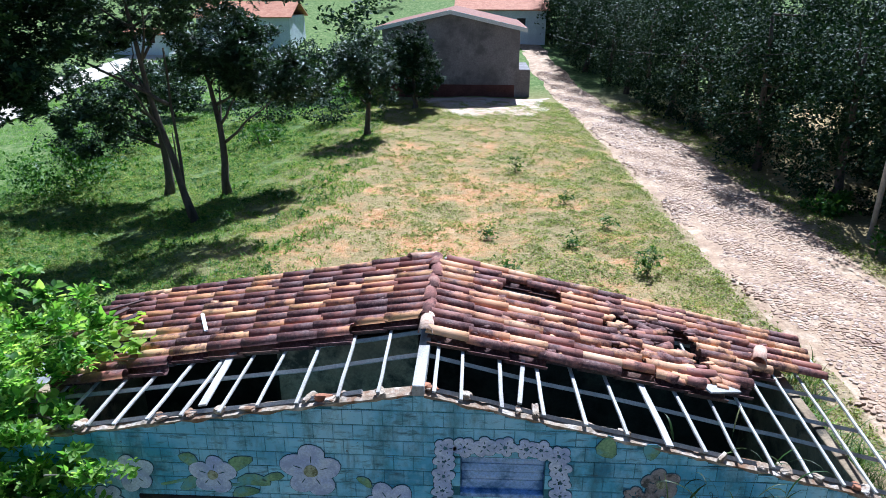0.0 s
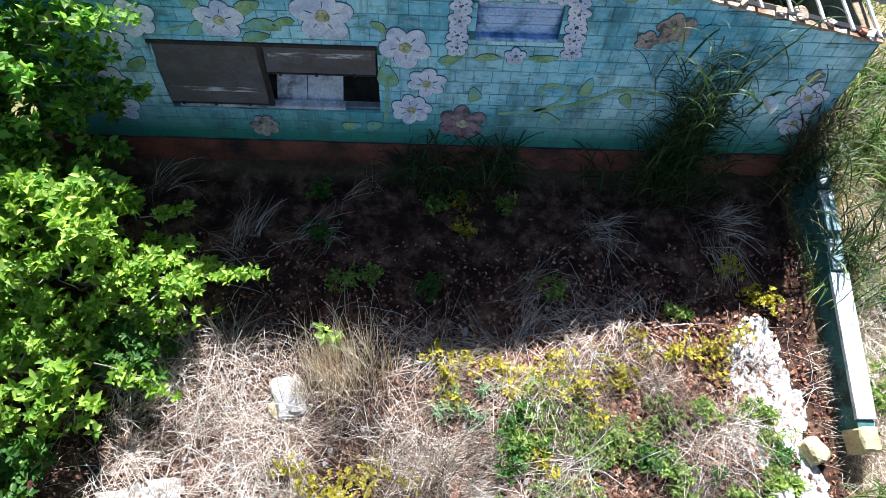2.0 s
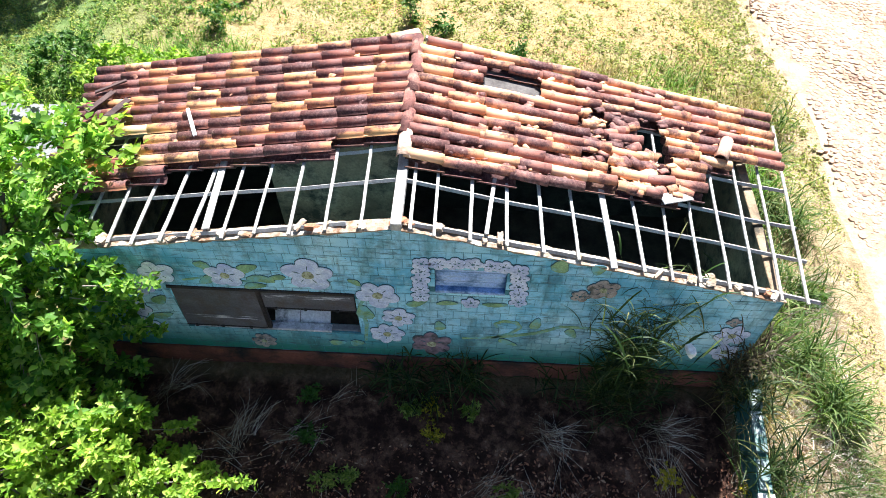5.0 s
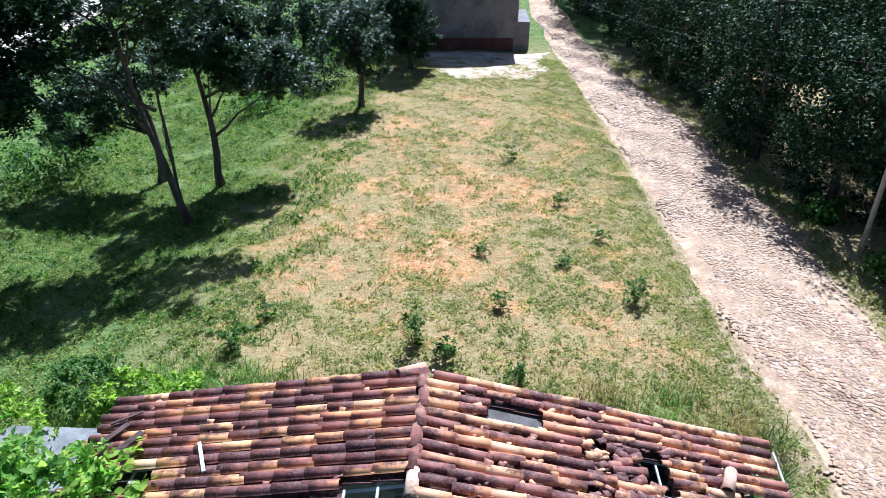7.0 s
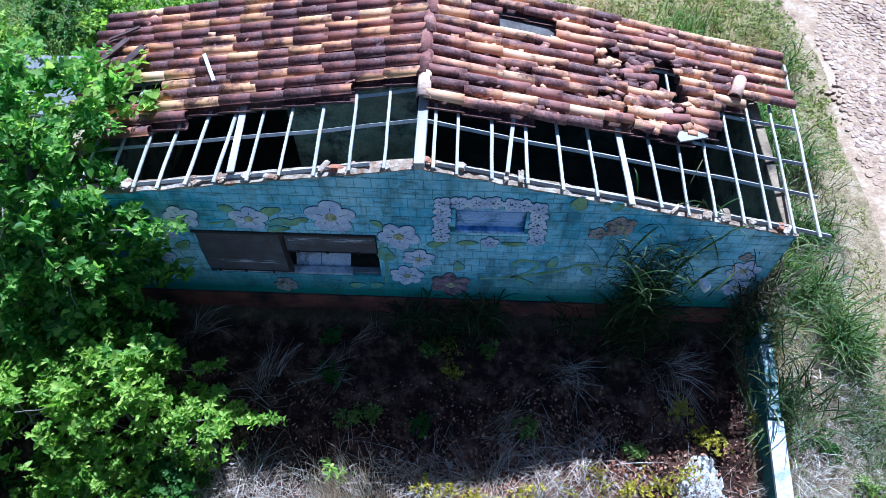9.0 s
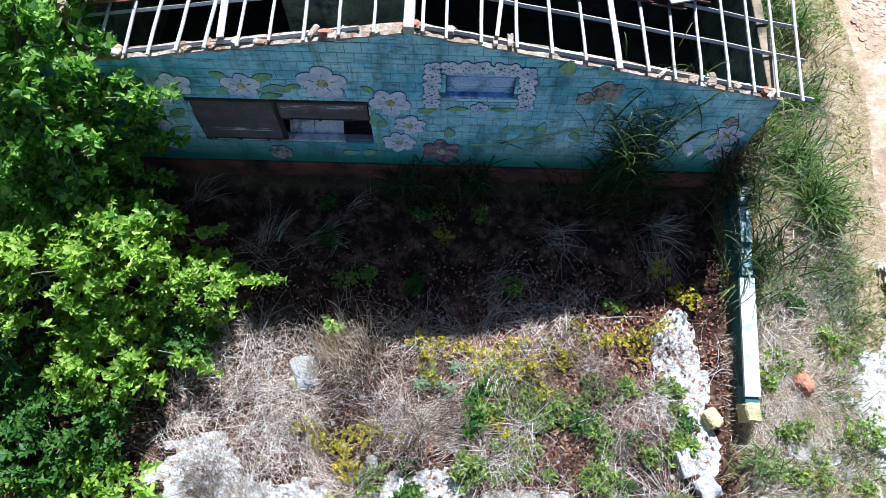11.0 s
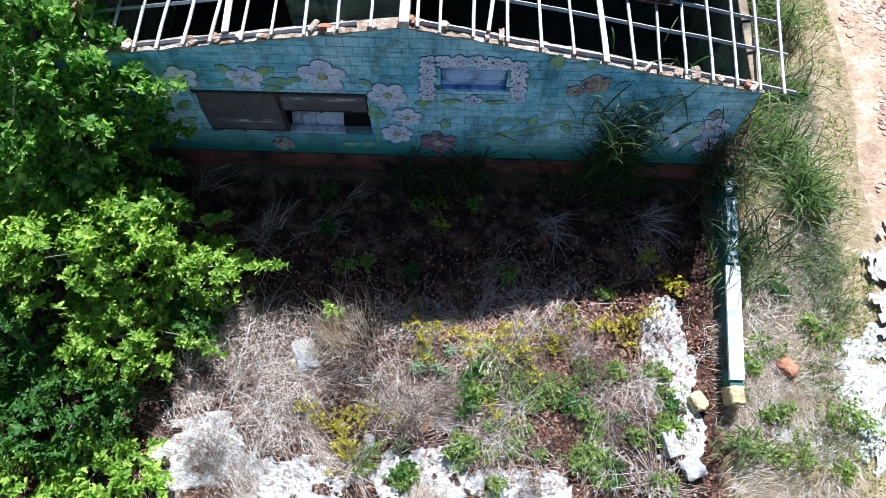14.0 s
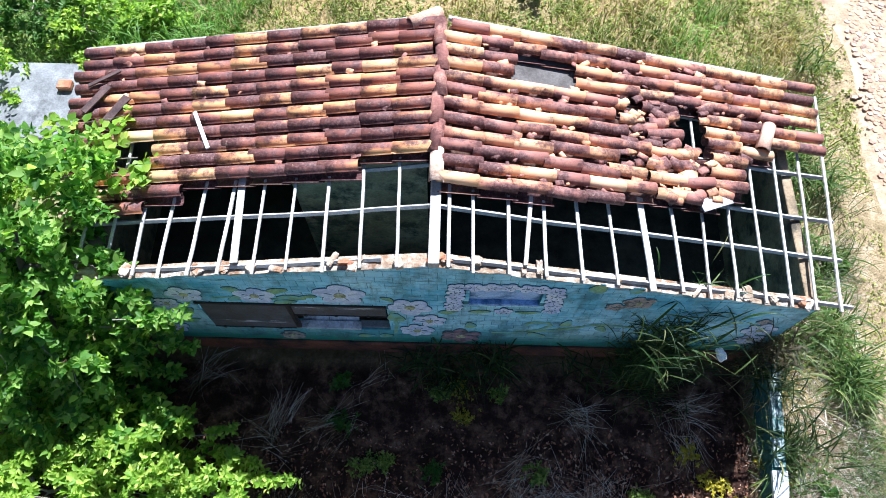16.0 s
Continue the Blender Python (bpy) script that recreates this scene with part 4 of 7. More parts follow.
for s in (-1, 1):
    verts, faces = [], []
    n = 64
    for i in range(n + 1):
        d = 0.06 + (HALF - 0.05) * i / n
        x = s * d
        zt = top_at(x)
        up = 0.018 + 0.03 * noise.noise((d * 3.1, s * 4.0, 0)) + 0.018 * noise.noise((d * 11, s, 2))
        out = 0.014 + 0.02 * noise.noise((d * 4.3, s * 2.0, 5))
        low = 0.03 + 0.045 * noise.noise((d * 5.1, s * 7.0, 9)) + 0.02 * noise.noise((d * 15, s * 7.0, 9))
        verts += [(x, -out, zt - low), (x, -out - 0.012, zt + up * 0.4), (x, 0.03, zt + up), (x, 0.15, zt + up * 0.8), (x, 0.16, zt - 0.05)]
    for i in range(n):
        for k in range(4):
            a = i * 5 + k
            faces.append((a, a + 1, a + 6, a + 5) if s < 0 else (a, a + 5, a + 6, a + 1))
    part("coping", mesh_of("coping", verts, faces, [M_COPING]), None, house, "crumbling pale plaster along the gable top")
M_BRICKBIT = plain("broken_red_brick", [(0.3, (0.3, 0.11, 0.06)), (0.7, (0.5, 0.24, 0.13))], 6, 40)
for i in range(30):
    x = rc.uniform(-4.8, 4.9)
    bm = rough_lump((x, rc.uniform(0.0, 0.1), top_at(x) + 0.05), (rc.uniform(0.06, 0.22), rc.uniform(0.05, 0.12), rc.uniform(0.035, 0.07)), i + 40, 0.6)
    part("masonry_fragment", bm, M_BRICKBIT if rc.random() < 0.15 else M_COPING, house)

# long window with grey panels
win = part("long_window", mesh_of("long_window", *([(W1[0], 0.02, W1[3] - 0.035), (W1[1], 0.02, W1[3] - 0.035), (W1[1], -0.03, W1[3] - 0.035), (W1[0], -0.03, W1[3] - 0.035), (W1[0], 0.02, W1[3] + 0.012), (W1[1], 0.02, W1[3] + 0.012), (W1[1], -0.03, W1[3] + 0.012), (W1[0], -0.03, W1[3] + 0.012)], [(0, 1, 2, 3), (7, 6, 5, 4), (3, 2, 6, 7), (0, 3, 7, 4), (1, 5, 6, 2), (0, 4, 5, 1)]), [M_IRON]), None, house, "long serving window with grey panels, one side broken open")
for x0, x1, z0, tilt in ((W1[0] + 0.02, -2.05, 0.585, 0.06), (-1.99, W1[1] - 0.02, 1.10, 0.05)):
    h = W1[3] - 0.04 - z0
    m = Matrix.Translation((0, 0.03, W1[3] - 0.04)) @ Matrix.Rotation(-tilt, 4, "X")
    bm = bmesh.new()
    box(bm, (x0, -0.012, -h), (x1, 0.012, 0), 0.004, m)
    panel = part("panel", bm, M_PANEL, win, "dark grey weathered panel")
    bm = bmesh.new()
    zz = -h + 0.2 if h > 0.6 else -0.17
    box(bm, (x0 + 0.05, -0.0155, zz), (x1 - 0.05, -0.0125, zz + 0.07), 0, m)
    part("scuffed_stripe", bm, M_SCUFF, panel, "white scuffed stripe")
    bm = bmesh.new()
    box(bm, (x0, -0.022, -h - 0.012), (x1, 0.016, -h + 0.01), 0.003, m)
    for q in (0.12, 0.45, 0.8):
        xx = x0 + (x1 - x0) * q
        box(bm, (xx - 0.02, -0.03, -h - 0.03), (xx + 0.02, 0.0, -h + 0.02), 0.004, m)
    part("bottom_rail", bm, M_IRON, panel)
bm = bmesh.new()
box(bm, (-2.055, -0.02, 0.53), (-1.99, 0.04, W1[3] - 0.03), 0.006)
part("post", bm, M_IRON, win)
bm = bmesh.new()
box(bm, (W1[0] + 0.1, -0.02, 0.495), (-1.1, 0.10, 0.545), 0.006)
part("sill_strip", bm, M_BOARD, win, "chipped white sill strip")
for x0, x1 in ((-1.98, -1.6), (-1.59, -1.14)):
    bm = bmesh.new()
    box(bm, (x0, -0.01, 0), (x1, 0.01, 0.62), 0.004, Matrix.Translation((0, 0.12, 0.5)) @ Matrix.Rotation(-0.72, 4, "X"))
    part("white_board", bm, M_BOARD, win, "stained white counter board leaning inward")
bm = bmesh.new()
box(bm, (-1.12, 0.02, 0.47), (W1[1], 0.13, 0.52), 0.008)
part("sill", bm, M_CONCRETE, win)

# blue shutter in its recess
shutter = part("blue_window", mesh_of("blue_window", [(W2[0], 0.075, W2[2]), (W2[1], 0.075, W2[2]), (W2[1], 0.075, W2[3]), (W2[0], 0.075, W2[3]), (W2[0], 0.1, W2[2]), (W2[1], 0.1, W2[2]), (W2[1], 0.1, W2[3]), (W2[0], 0.1, W2[3])], [(0, 1, 2, 3), (7, 6, 5, 4), (0, 4, 5, 1), (3, 2, 6, 7), (1, 5, 6, 2), (0, 3, 7, 4)], [M_BLUE]), None, house, "closed blue painted plank shutter")
n = 4
for i in range(n):
    z0 = W2[2] + 0.08 + (W2[3] - W2[2] - 0.09) * i / n
    z1 = W2[2] + 0.08 + (W2[3] - W2[2] - 0.09) * (i + 1) / n - 0.006
    bm = bmesh.new()
    box(bm, (W2[0] + 0.012, 0.05 + 0.003 * (i % 2), z0), (W2[1] - 0.012, 0.073, z1), 0.004)
    part("plank", bm, M_BLUE, shutter)
bm = bmesh.new()
box(bm, (W2[0], -0.012, W2[2] - 0.02), (W2[1], 0.08, W2[2] + 0.035), 0.008)
part("sill", bm, M_BLUE, shutter)


# painted relief flowers
def disc(cx, cz, rx, rz, turn, y0, y1, n=14, wobble=0.0, seed=0):
    """A thin raised patch on the wall, front towards -y."""
    vs, fs = [], []
    ca, sa = math.cos(turn), math.sin(turn)
    for y, k in ((y0, 1.0), (y1, 1.0), (y1 - 0.002, 0.88)):
        for i in range(n):
            w = 2 * math.pi * i / n
            e = k * (1 + wobble * math.sin(3 * w + seed))
            a, b = rx * e * math.cos(w), rz * e * math.sin(w)
            vs.append((cx + a * ca - b * sa, y, cz + a * sa + b * ca))
    for r in (0, 1):
        for i in range(n):
            j = (i + 1) % n
            fs.append((r * n + i, r * n + j, (r + 1) * n + j, (r + 1) * n + i))
    fs.append(tuple(2 * n + i for i in range(n)))
    return vs, fs


def flower(cx, cz, r, petals=5, turn=0.0, mat=M_PETAL, label="white painted five-petal flower in low relief", seed=0):
    q = random.Random(seed)
    spots = []
    for i in range(petals):
        w = turn + 2 * math.pi * i / petals + q.uniform(-0.12, 0.12)
        k = q.uniform(0.9, 1.12)
        spots.append((cx + 0.60 * r * math.cos(w), cz + 0.60 * r * math.sin(w), 0.44 * r * k, (0.43 if petals < 6 else 0.35) * r * k, w))
    base = part("mural_flower", mesh_of("mural_flower", *merge([disc(a, b, c + 0.008, d + 0.008, w, -0.005, -0.0165, 16, 0.05, seed * 1.7 + k * 2.1) for k, (a, b, c, d, w) in enumerate(spots)] + [disc(cx, cz, 0.3 * r, 0.3 * r, 0, -0.005, -0.0168)]), [M_LINE]), None, house, label)
    for k, (a, b, c, d, w) in enumerate(spots):
        part("petal", mesh_of("petal", *merge([disc(a, b, c, d, w, -0.0172, -0.022 - 0.001 * k, 16, 0.05, seed * 1.7 + k * 2.1)]), [mat]), None, base)
        x1, z1 = a - 0.3 * c * math.cos(w), b - 0.3 * c * math.sin(w)
        part("vein", mesh_of("vein", *disc(x1, z1, 0.34 * c, 0.006, w, -0.022, -0.0285, 6), [M_LINE]), None, base)
    if r > 0.13:
        part("flower_centre", mesh_of("flower_centre", *disc(cx, cz, 0.24 * r, 0.24 * r, 0, -0.018, -0.034, 12, 0.06, seed), [M_CENTRE]), None, base)


flower(-3.31, 1.87, 0.25, 5, 0.6, M_PETAL, seed=1)
flower(-2.37, 1.89, 0.26, 5, 0.2, M_PETAL, seed=2)
flower(-1.23, 1.99, 0.34, 5, 1.57, M_PETAL, seed=3)
flower(-0.33, 1.58, 0.30, 5, 0.9, M_PETAL, seed=4)
flower(-0.07, 1.02, 0.23, 6, 0.3, M_PETAL, "white many-petalled painted flower", 5)
flower(-0.26, 0.55, 0.25, 7, 0.1, M_PETAL, "white ruffled painted flower", 6)
flower(-3.94, 0.45, 0.24, 5, 0.3, M_PETAL, seed=7)
flower(-3.91, 0.92, 0.20, 5, 1.1, M_PETAL, seed=8)
flower(-2.19, 0.16, 0.19, 7, 0.3, M_PETAL_OLD, "faded spotted painted flower", 9)
flower(-3.66, 1.5, 0.19, 5, 0.9, M_PETAL, seed=10)
flower(0.40, 0.32, 0.31, 6, 0.5, M_PINK, "dull pink painted blossom", 11)
flower(2.67, 1.97, 0.21, 5, 0.5, M_PETAL_OLD, "worn beige painted flower", 12)
flower(2.40, 1.79, 0.13, 5, 0.1, M_PETAL_OLD, "worn beige painted flower", 13)
flower(4.66, 0.98, 0.24, 6, 0.3, M_PETAL, seed=14)
flower(4.70, 0.52, 0.22, 5, 0.6, M_PETAL, seed=15)
flower(4.58, 1.33, 0.10, 4, 0.2, M_PETAL_OLD, "small painted bud", 16)
for k, (x, zf) in enumerate([(0.29, 2.36), (0.28, 2.18), (0.27, 1.98), (0.26, 1.78), (0.26, 1.60), (0.50, 2.38), (0.72, 2.39), (0.95, 2.40), (1.18, 2.38), (1.34, 2.37), (1.54, 2.30), (1.56, 2.12), (1.57, 1.94), (1.58, 1.76), (1.59, 1.58), (0.95, 1.50)]):
    flower(x, zf, 0.128, 5, k * 0.7, M_PETAL, "small white flower of the painted window garland", 30 + k)


def mural_leaf(cx, cz, rx, rz, turn, label="olive painted mural leaf"):
    base = part("mural_leaf", mesh_of("mural_leaf", *disc(cx, cz, rx + 0.006, rz + 0.006, turn, -0.005, -0.0155, 12, 0.14, cx * 5), [M_LINE]), None, house, label)
    part("leaf_blade", mesh_of("leaf_blade", *disc(cx, cz, rx, rz, turn, -0.016, -0.019, 12, 0.14, cx * 5), [M_MURALGREEN]), None, base)


for cx, cz, rx, rz, turn in ((-2.05, 2.06, 0.16, 0.085, 0.5), (-1.9, 1.83, 0.19, 0.08, -0.1), (-2.02, 1.66, 0.16, 0.07, 0.2), (-2.62, 2.08, 0.13, 0.08, 2.4), (-2.66, 1.75, 0.13, 0.07, 0.8), (-1.68, 1.88, 0.14, 0.05, 0.3),
                          (1.89, 1.02, 0.075, 0.15, -0.15), (0.52, 0.84, 0.08, 0.12, 0.1), (1.52, 0.47, 0.16, 0.06, -0.5), (2.42, 0.82, 0.07, 0.13, 0.5), (2.05, 2.43, 0.11, 0.14, 0.0), (2.53, 2.4, 0.09, 0.10, 0.0), (-0.55, 1.1, 0.12, 0.18, 0.2),
                          (-0.62, 1.86, 0.1, 0.05, -0.7), (0.2, 1.42, 0.16, 0.07, 0.5), (0.62, 1.46, 0.15, 0.05, 0.1), (1.28, 1.47, 0.17, 0.05, 0.05), (-3.5, 1.18, 0.14, 0.09, 0.8), (-3.6, 0.75, 0.17, 0.08, 0.3), (-1.05, 0.2, 0.13, 0.07, 0.1), (-0.75, 0.22, 0.11, 0.08, 0.4)):
    mural_leaf(cx, cz, rx, rz, turn)


def vine(points, w, mat=M_MURALGREEN, name="mural_vine"):
    vs, fs = [], []
    for i, (x, zv) in enumerate(points):
        a, b = points[max(0, i - 1)], points[min(len(points) - 1, i + 1)]
        dx, dz = b[0] - a[0], b[1] - a[1]
        n = math.hypot(dx, dz)
        k = w * (0.5 + 0.5 * math.sin(math.pi * (0.15 + 0.85 * i / len(points))))
        for sgn in (-1, 1):
            vs += [(x - dz / n * k * sgn, -0.006, zv + dx / n * k * sgn), (x - dz / n * k * sgn, -0.0165, zv + dx / n * k * sgn)]
    for i in range(len(points) - 1):
        a, b = i * 4, i * 4 + 4
        fs += [(a + 1, b + 1, b + 3, a + 3), (a, b, b + 1, a + 1), (a + 3, b + 3, b + 2, a + 2)]
    part(name, mesh_of(name, vs, fs, [mat]), None, house)


def arc_points(ctrl, n=14):
    out = []
    for i in range(n):
        f = i / (n - 1) * (len(ctrl) - 1)
        k = min(int(f), len(ctrl) - 2)
        g = f - k
        g = g * g * (3 - 2 * g)
        out.append((ctrl[k][0] * (1 - g) + ctrl[k + 1][0] * g, ctrl[k][1] * (1 - g) + ctrl[k + 1][1] * g))
    return out


vine(arc_points([(0.85, 0.52), (1.2, 0.56), (1.6, 0.66), (1.95, 0.78), (2.25, 0.98), (2.6, 0.98), (2.92, 0.92)], 22), 0.032)
vine(arc_points([(1.3, 0.58), (1.55, 0.72), (1.68, 0.9), (1.62, 1.03), (1.44, 1.06), (1.31, 0.97), (1.36, 0.87)], 18), 0.03)
vine(arc_points([(-3.0, 1.72), (-2.7, 1.8), (-2.1, 1.75), (-1.6, 1.86)], 12), 0.02)
vine(arc_points([(-0.6, 0.3), (-0.55, 0.8), (-0.6, 1.3), (-0.45, 1.6)], 12), 0.03)

# white scrap caught on the wall
bm = rough_lump((3.90, -0.5, 1.35), (0.17, 0.1, 0.13), 5)
tagged(part("foam_scrap", bm, plain("white_foam", [(0.3, (0.85, 0.85, 0.84)), (0.7, (0.9, 0.9, 0.9))], 4, 30, bump=0.2), None), "white foam scrap caught in the tall grass", "scrap")

# fallen pieces on the roof
bm = bmesh.new()
box(bm, (-0.026, -0.33, -0.012), (0.026, 0.33, 0.012), 0.004)
ob = part("white_stick", bm, plain("white_batten_paint", [(0.3, (0.7, 0.68, 0.64)), (0.7, (0.82, 0.81, 0.78))], 4, 30), None)
tagged(ob, "short whitewashed stick lying across the roof tiles", "stick")
ob.matrix_world = Matrix.Translation((-3.1, 1.92, RIDGE - FALL[-1] * 3.1 + 0.14)) @ Matrix.Rotation(-math.atan(FALL[-1]), 4, "Y") @ Matrix.Rotation(0.46, 4, "Z")
for k, (x, y, yaw, mat) in enumerate(((4.69, 2.4, 2.0, M_COPING), (-0.42, 3.22, -0.6, M_COPING))):
    t = tagged(new("loose_tile", mesh_of("loose_tile", *barrel(0.5, 0.095, 0.11), [plain("pale_clay", [(0.3, (0.5, 0.26, 0.17)), (0.7, (0.7, 0.45, 0.33))], 5, 40)], True)), "pale loose barrel tile lying askew on the roof", "roof tile")
    t.matrix_world = Matrix.Translation((x, y + 0.2, RIDGE - FALL[1] * abs(x) + 0.14)) @ Matrix.Rotation(math.atan(FALL[1]), 4, "Y") @ Matrix.Rotation(-yaw, 4, "Z")
M_SLAB = plain("dark_slab_wood", [(0.3, (0.05, 0.03, 0.03)), (0.7, (0.13, 0.08, 0.07))], 5, 40)
for x, y, yaw, w in ((-4.4, 2.33, 1.02, 0.07), (-4.74, 2.55, 0.96, 0.06), (-4.7, 2.9, 0.47, 0.03)):
    bm = bmesh.new()
    box(bm, (-0.25, -w, -0.012), (0.25, w, 0.012), 0.004)
    ob = tagged(part("broken_board", bm, M_SLAB, None), "dark broken board fallen on the tiles", "board")
    ob.matrix_world = Matrix.Translation((x, y, RIDGE + FALL[-1] * x + 0.16)) @ Matrix.Rotation(-math.atan(FALL[-1]), 4, "Y") @ Matrix.Rotation(yaw, 4, "Z")
bm = bmesh.new()
box(bm, (-0.25, -0.09, -0.012), (0.25, 0.09, 0.012), 0.004)
ob = tagged(part("slipped_board", bm, M_BEAM, None), "grey split board sliding off the tile edge", "board")
ob.matrix_world = Matrix.Translation((3.68, 1.26, RIDGE - FALL[1] * 3.68 + 0.07)) @ Matrix.Rotation(math.atan(FALL[1]), 4, "Y") @ Matrix.Rotation(0.4, 4, "Z")
# ---- garden wall ----
gw = tagged(new("garden_wall"), "low crumbling garden wall, teal inside with whitewashed top", "wall")
M_WHITETOP = plain("whitewashed_top", [(0.3, (0.6, 0.6, 0.58)), (0.6, (0.8, 0.8, 0.79))], 3, 25, stain=(0.35, 0.38, 0.36), stain_scale=3)
M_TEAL = plain("mouldy_teal_render", [(0.3, (0.03, 0.09, 0.08)), (0.55, (0.07, 0.2, 0.18)), (0.75, (0.16, 0.3, 0.27))], 2, 30, bump=0.7, stain=(0.03, 0.045, 0.03), stain_scale=2)
M_CHIPPED = plain("chipped_coping", [(0.42, (0.06, 0.13, 0.12)), (0.55, (0.3, 0.36, 0.34)), (0.66, (0.62, 0.64, 0.62))], 7, 30, bump=0.7)
M_OCHRE = plain("ochre_stone", [(0.3, (0.4, 0.3, 0.13)), (0.6, (0.6, 0.5, 0.28))], 4, 30, bump=0.7)


def wall_run(y0, y1, zt0, zt1, x0, x1, w, name, mat, label="", zb=None):
    v = []
    for y, zt, x in ((y0, zt0, x0), (y1, zt1, x1)):
        b = gz(x, y) - 0.3 if zb is None else zt - zb
        v += [(x - w, y, b), (x + w, y, b), (x + w, y, zt), (x - w, y, zt)]
    return part(name, mesh_of(name, v, [(0, 1, 2, 3), (7, 6, 5, 4), (0, 4, 5, 1), (1, 5, 6, 2), (2, 6, 7, 3), (3, 7, 4, 0)], [mat]), None, gw, label)


wall_run(-0.06, -3.72, 0.0, -0.62, 5.26, 5.15, 0.10, "wall_body", M_TEAL)
for y0, y1, a, b in ((-0.35, -0.62, 0.03, -0.0), (-0.66, -1.25, -0.05, -0.12), (-1.35, -1.75, -0.17, -0.24)):
    wall_run(y0, y1, a, b, 5.26 + 0.03 * y0, 5.26 + 0.03 * y1, 0.085, "coping_piece", M_CHIPPED, "broken greenish coping piece", 0.06)
wall_run(-1.8, -3.58, -0.26, -0.555, 5.205, 5.155, 0.115, "coping_piece", M_WHITETOP, "long whitewashed coping", 0.06)
bm = bmesh.new()
box(bm, (-0.115, -0.14, -0.25), (0.115, 0.14, 0.12), 0.025)
bmesh.ops.subdivide_edges(bm, edges=bm.edges[:], cuts=2, use_grid_fill=True)
for v in bm.verts:
    v.co += Vector((noise.noise(v.co * 9), noise.noise(v.co * 9 + Vector((5, 0, 0))), noise.noise(v.co * 9 + Vector((0, 5, 0))))) * 0.025
ob = part("end_stone", bm, M_OCHRE, gw, "ochre end stone")
ob.matrix_world = Matrix.Translation((5.15, -3.79, -0.70)) @ Euler((0.15, 0, 0.08)).to_matrix().to_4x4()

# ---- farm building up the road ----
M_GREYWALL = plain("grey_cement_render", [(0.3, (0.19, 0.17, 0.17)), (0.6, (0.27, 0.25, 0.25)), (0.8, (0.34, 0.32, 0.31))], 0.5, 12, stain=(0.14, 0.13, 0.13), stain_scale=0.8)
M_REDBASE = plain("dark_red_base", [(0.3, (0.09, 0.035, 0.03)), (0.7, (0.16, 0.07, 0.055))], 1.5, 14)
M_WHITE = plain("white_fascia", [(0.3, (0.7, 0.7, 0.68)), (0.7, (0.84, 0.84, 0.82))], 2, 20)
M_FARROOF = plain("brown_clay_roofing", [(0.3, (0.2, 0.09, 0.06)), (0.7, (0.34, 0.16, 0.11))], 2, 12)
barn = tagged(new("farm_building"), "grey cement-plastered farm building with white gable fascia", "building")
by0, by1, bz = 37.9, 50.0, 0.6
bx0, bx1, bax = -5.5, 3.05, -1.26


def barn_top(x):
    return 5.76 - 0.22 * abs(x - bax)


bm = bmesh.new()
for a, b in ((bx0, bax), (bax, bx1)):
    prism(bm, a, b, bz - 0.4, by0, by1, barn_top)
part("wall", bm, M_GREYWALL, barn)
bm = bmesh.new()
box(bm, (bx0 - 0.05, by0 - 0.06, bz - 0.5), (bx1 - 0.25, by0 - 0.003, bz + 0.85), 0.01)
part("base_course", bm, M_REDBASE, barn)
for s, e in ((-1, -6.0), (1, 3.5)):
    bm = bmesh.new()
    z0, z1 = barn_top(bax) + 0.16, barn_top(e) + 0.16
    v = [bm.verts.new(p) for p in ((bax, by0 - 0.3, z0), (e, by0 - 0.3, z1), (e, by0 - 0.3, z1 - 0.24), (bax, by0 - 0.3, z0 - 0.24), (bax, by0 - 0.22, z0), (e, by0 - 0.22, z1), (e, by0 - 0.22, z1 - 0.24), (bax, by0 - 0.22, z0 - 0.24))]
    for f in ((0, 1, 2, 3), (5, 4, 7, 6), (0, 4, 5, 1), (3, 2, 6, 7), (1, 5, 6, 2), (0, 3, 7, 4)):
        bm.faces.new([v[i] for i in f])
    bmesh.ops.recalc_face_normals(bm, faces=bm.faces)
    part("fascia", bm, M_WHITE, barn, "white painted gable fascia")
    bm = bmesh.new()
    v = [bm.verts.new(p) for p in ((bax, by0 - 0.22, z0), (e, by0 - 0.22, z1), (e, by1, z1), (bax, by1, z0), (bax, by0 - 0.22, z0 - 0.1), (e, by0 - 0.22, z1 - 0.1), (e, by1, z1 - 0.1), (bax, by1, z0 - 0.1))]
    for f in ((0, 1, 2, 3), (7, 6, 5, 4), (0, 4, 5, 1), (1, 5, 6, 2), (2, 6, 7, 3), (3, 7, 4, 0)):
        bm.faces.new([v[i] for i in f])
    bmesh.ops.recalc_face_normals(bm, faces=bm.faces)
    part("roof", bm, M_FARROOF, barn)
bm = bmesh.new()
box(bm, (bx1 + 0.003, by0 + 0.4, bz - 0.3), (bx1 + 0.75, by0 + 5, bz + 1.75), 0.02)
part("annex", bm, M_GREYWALL, barn)

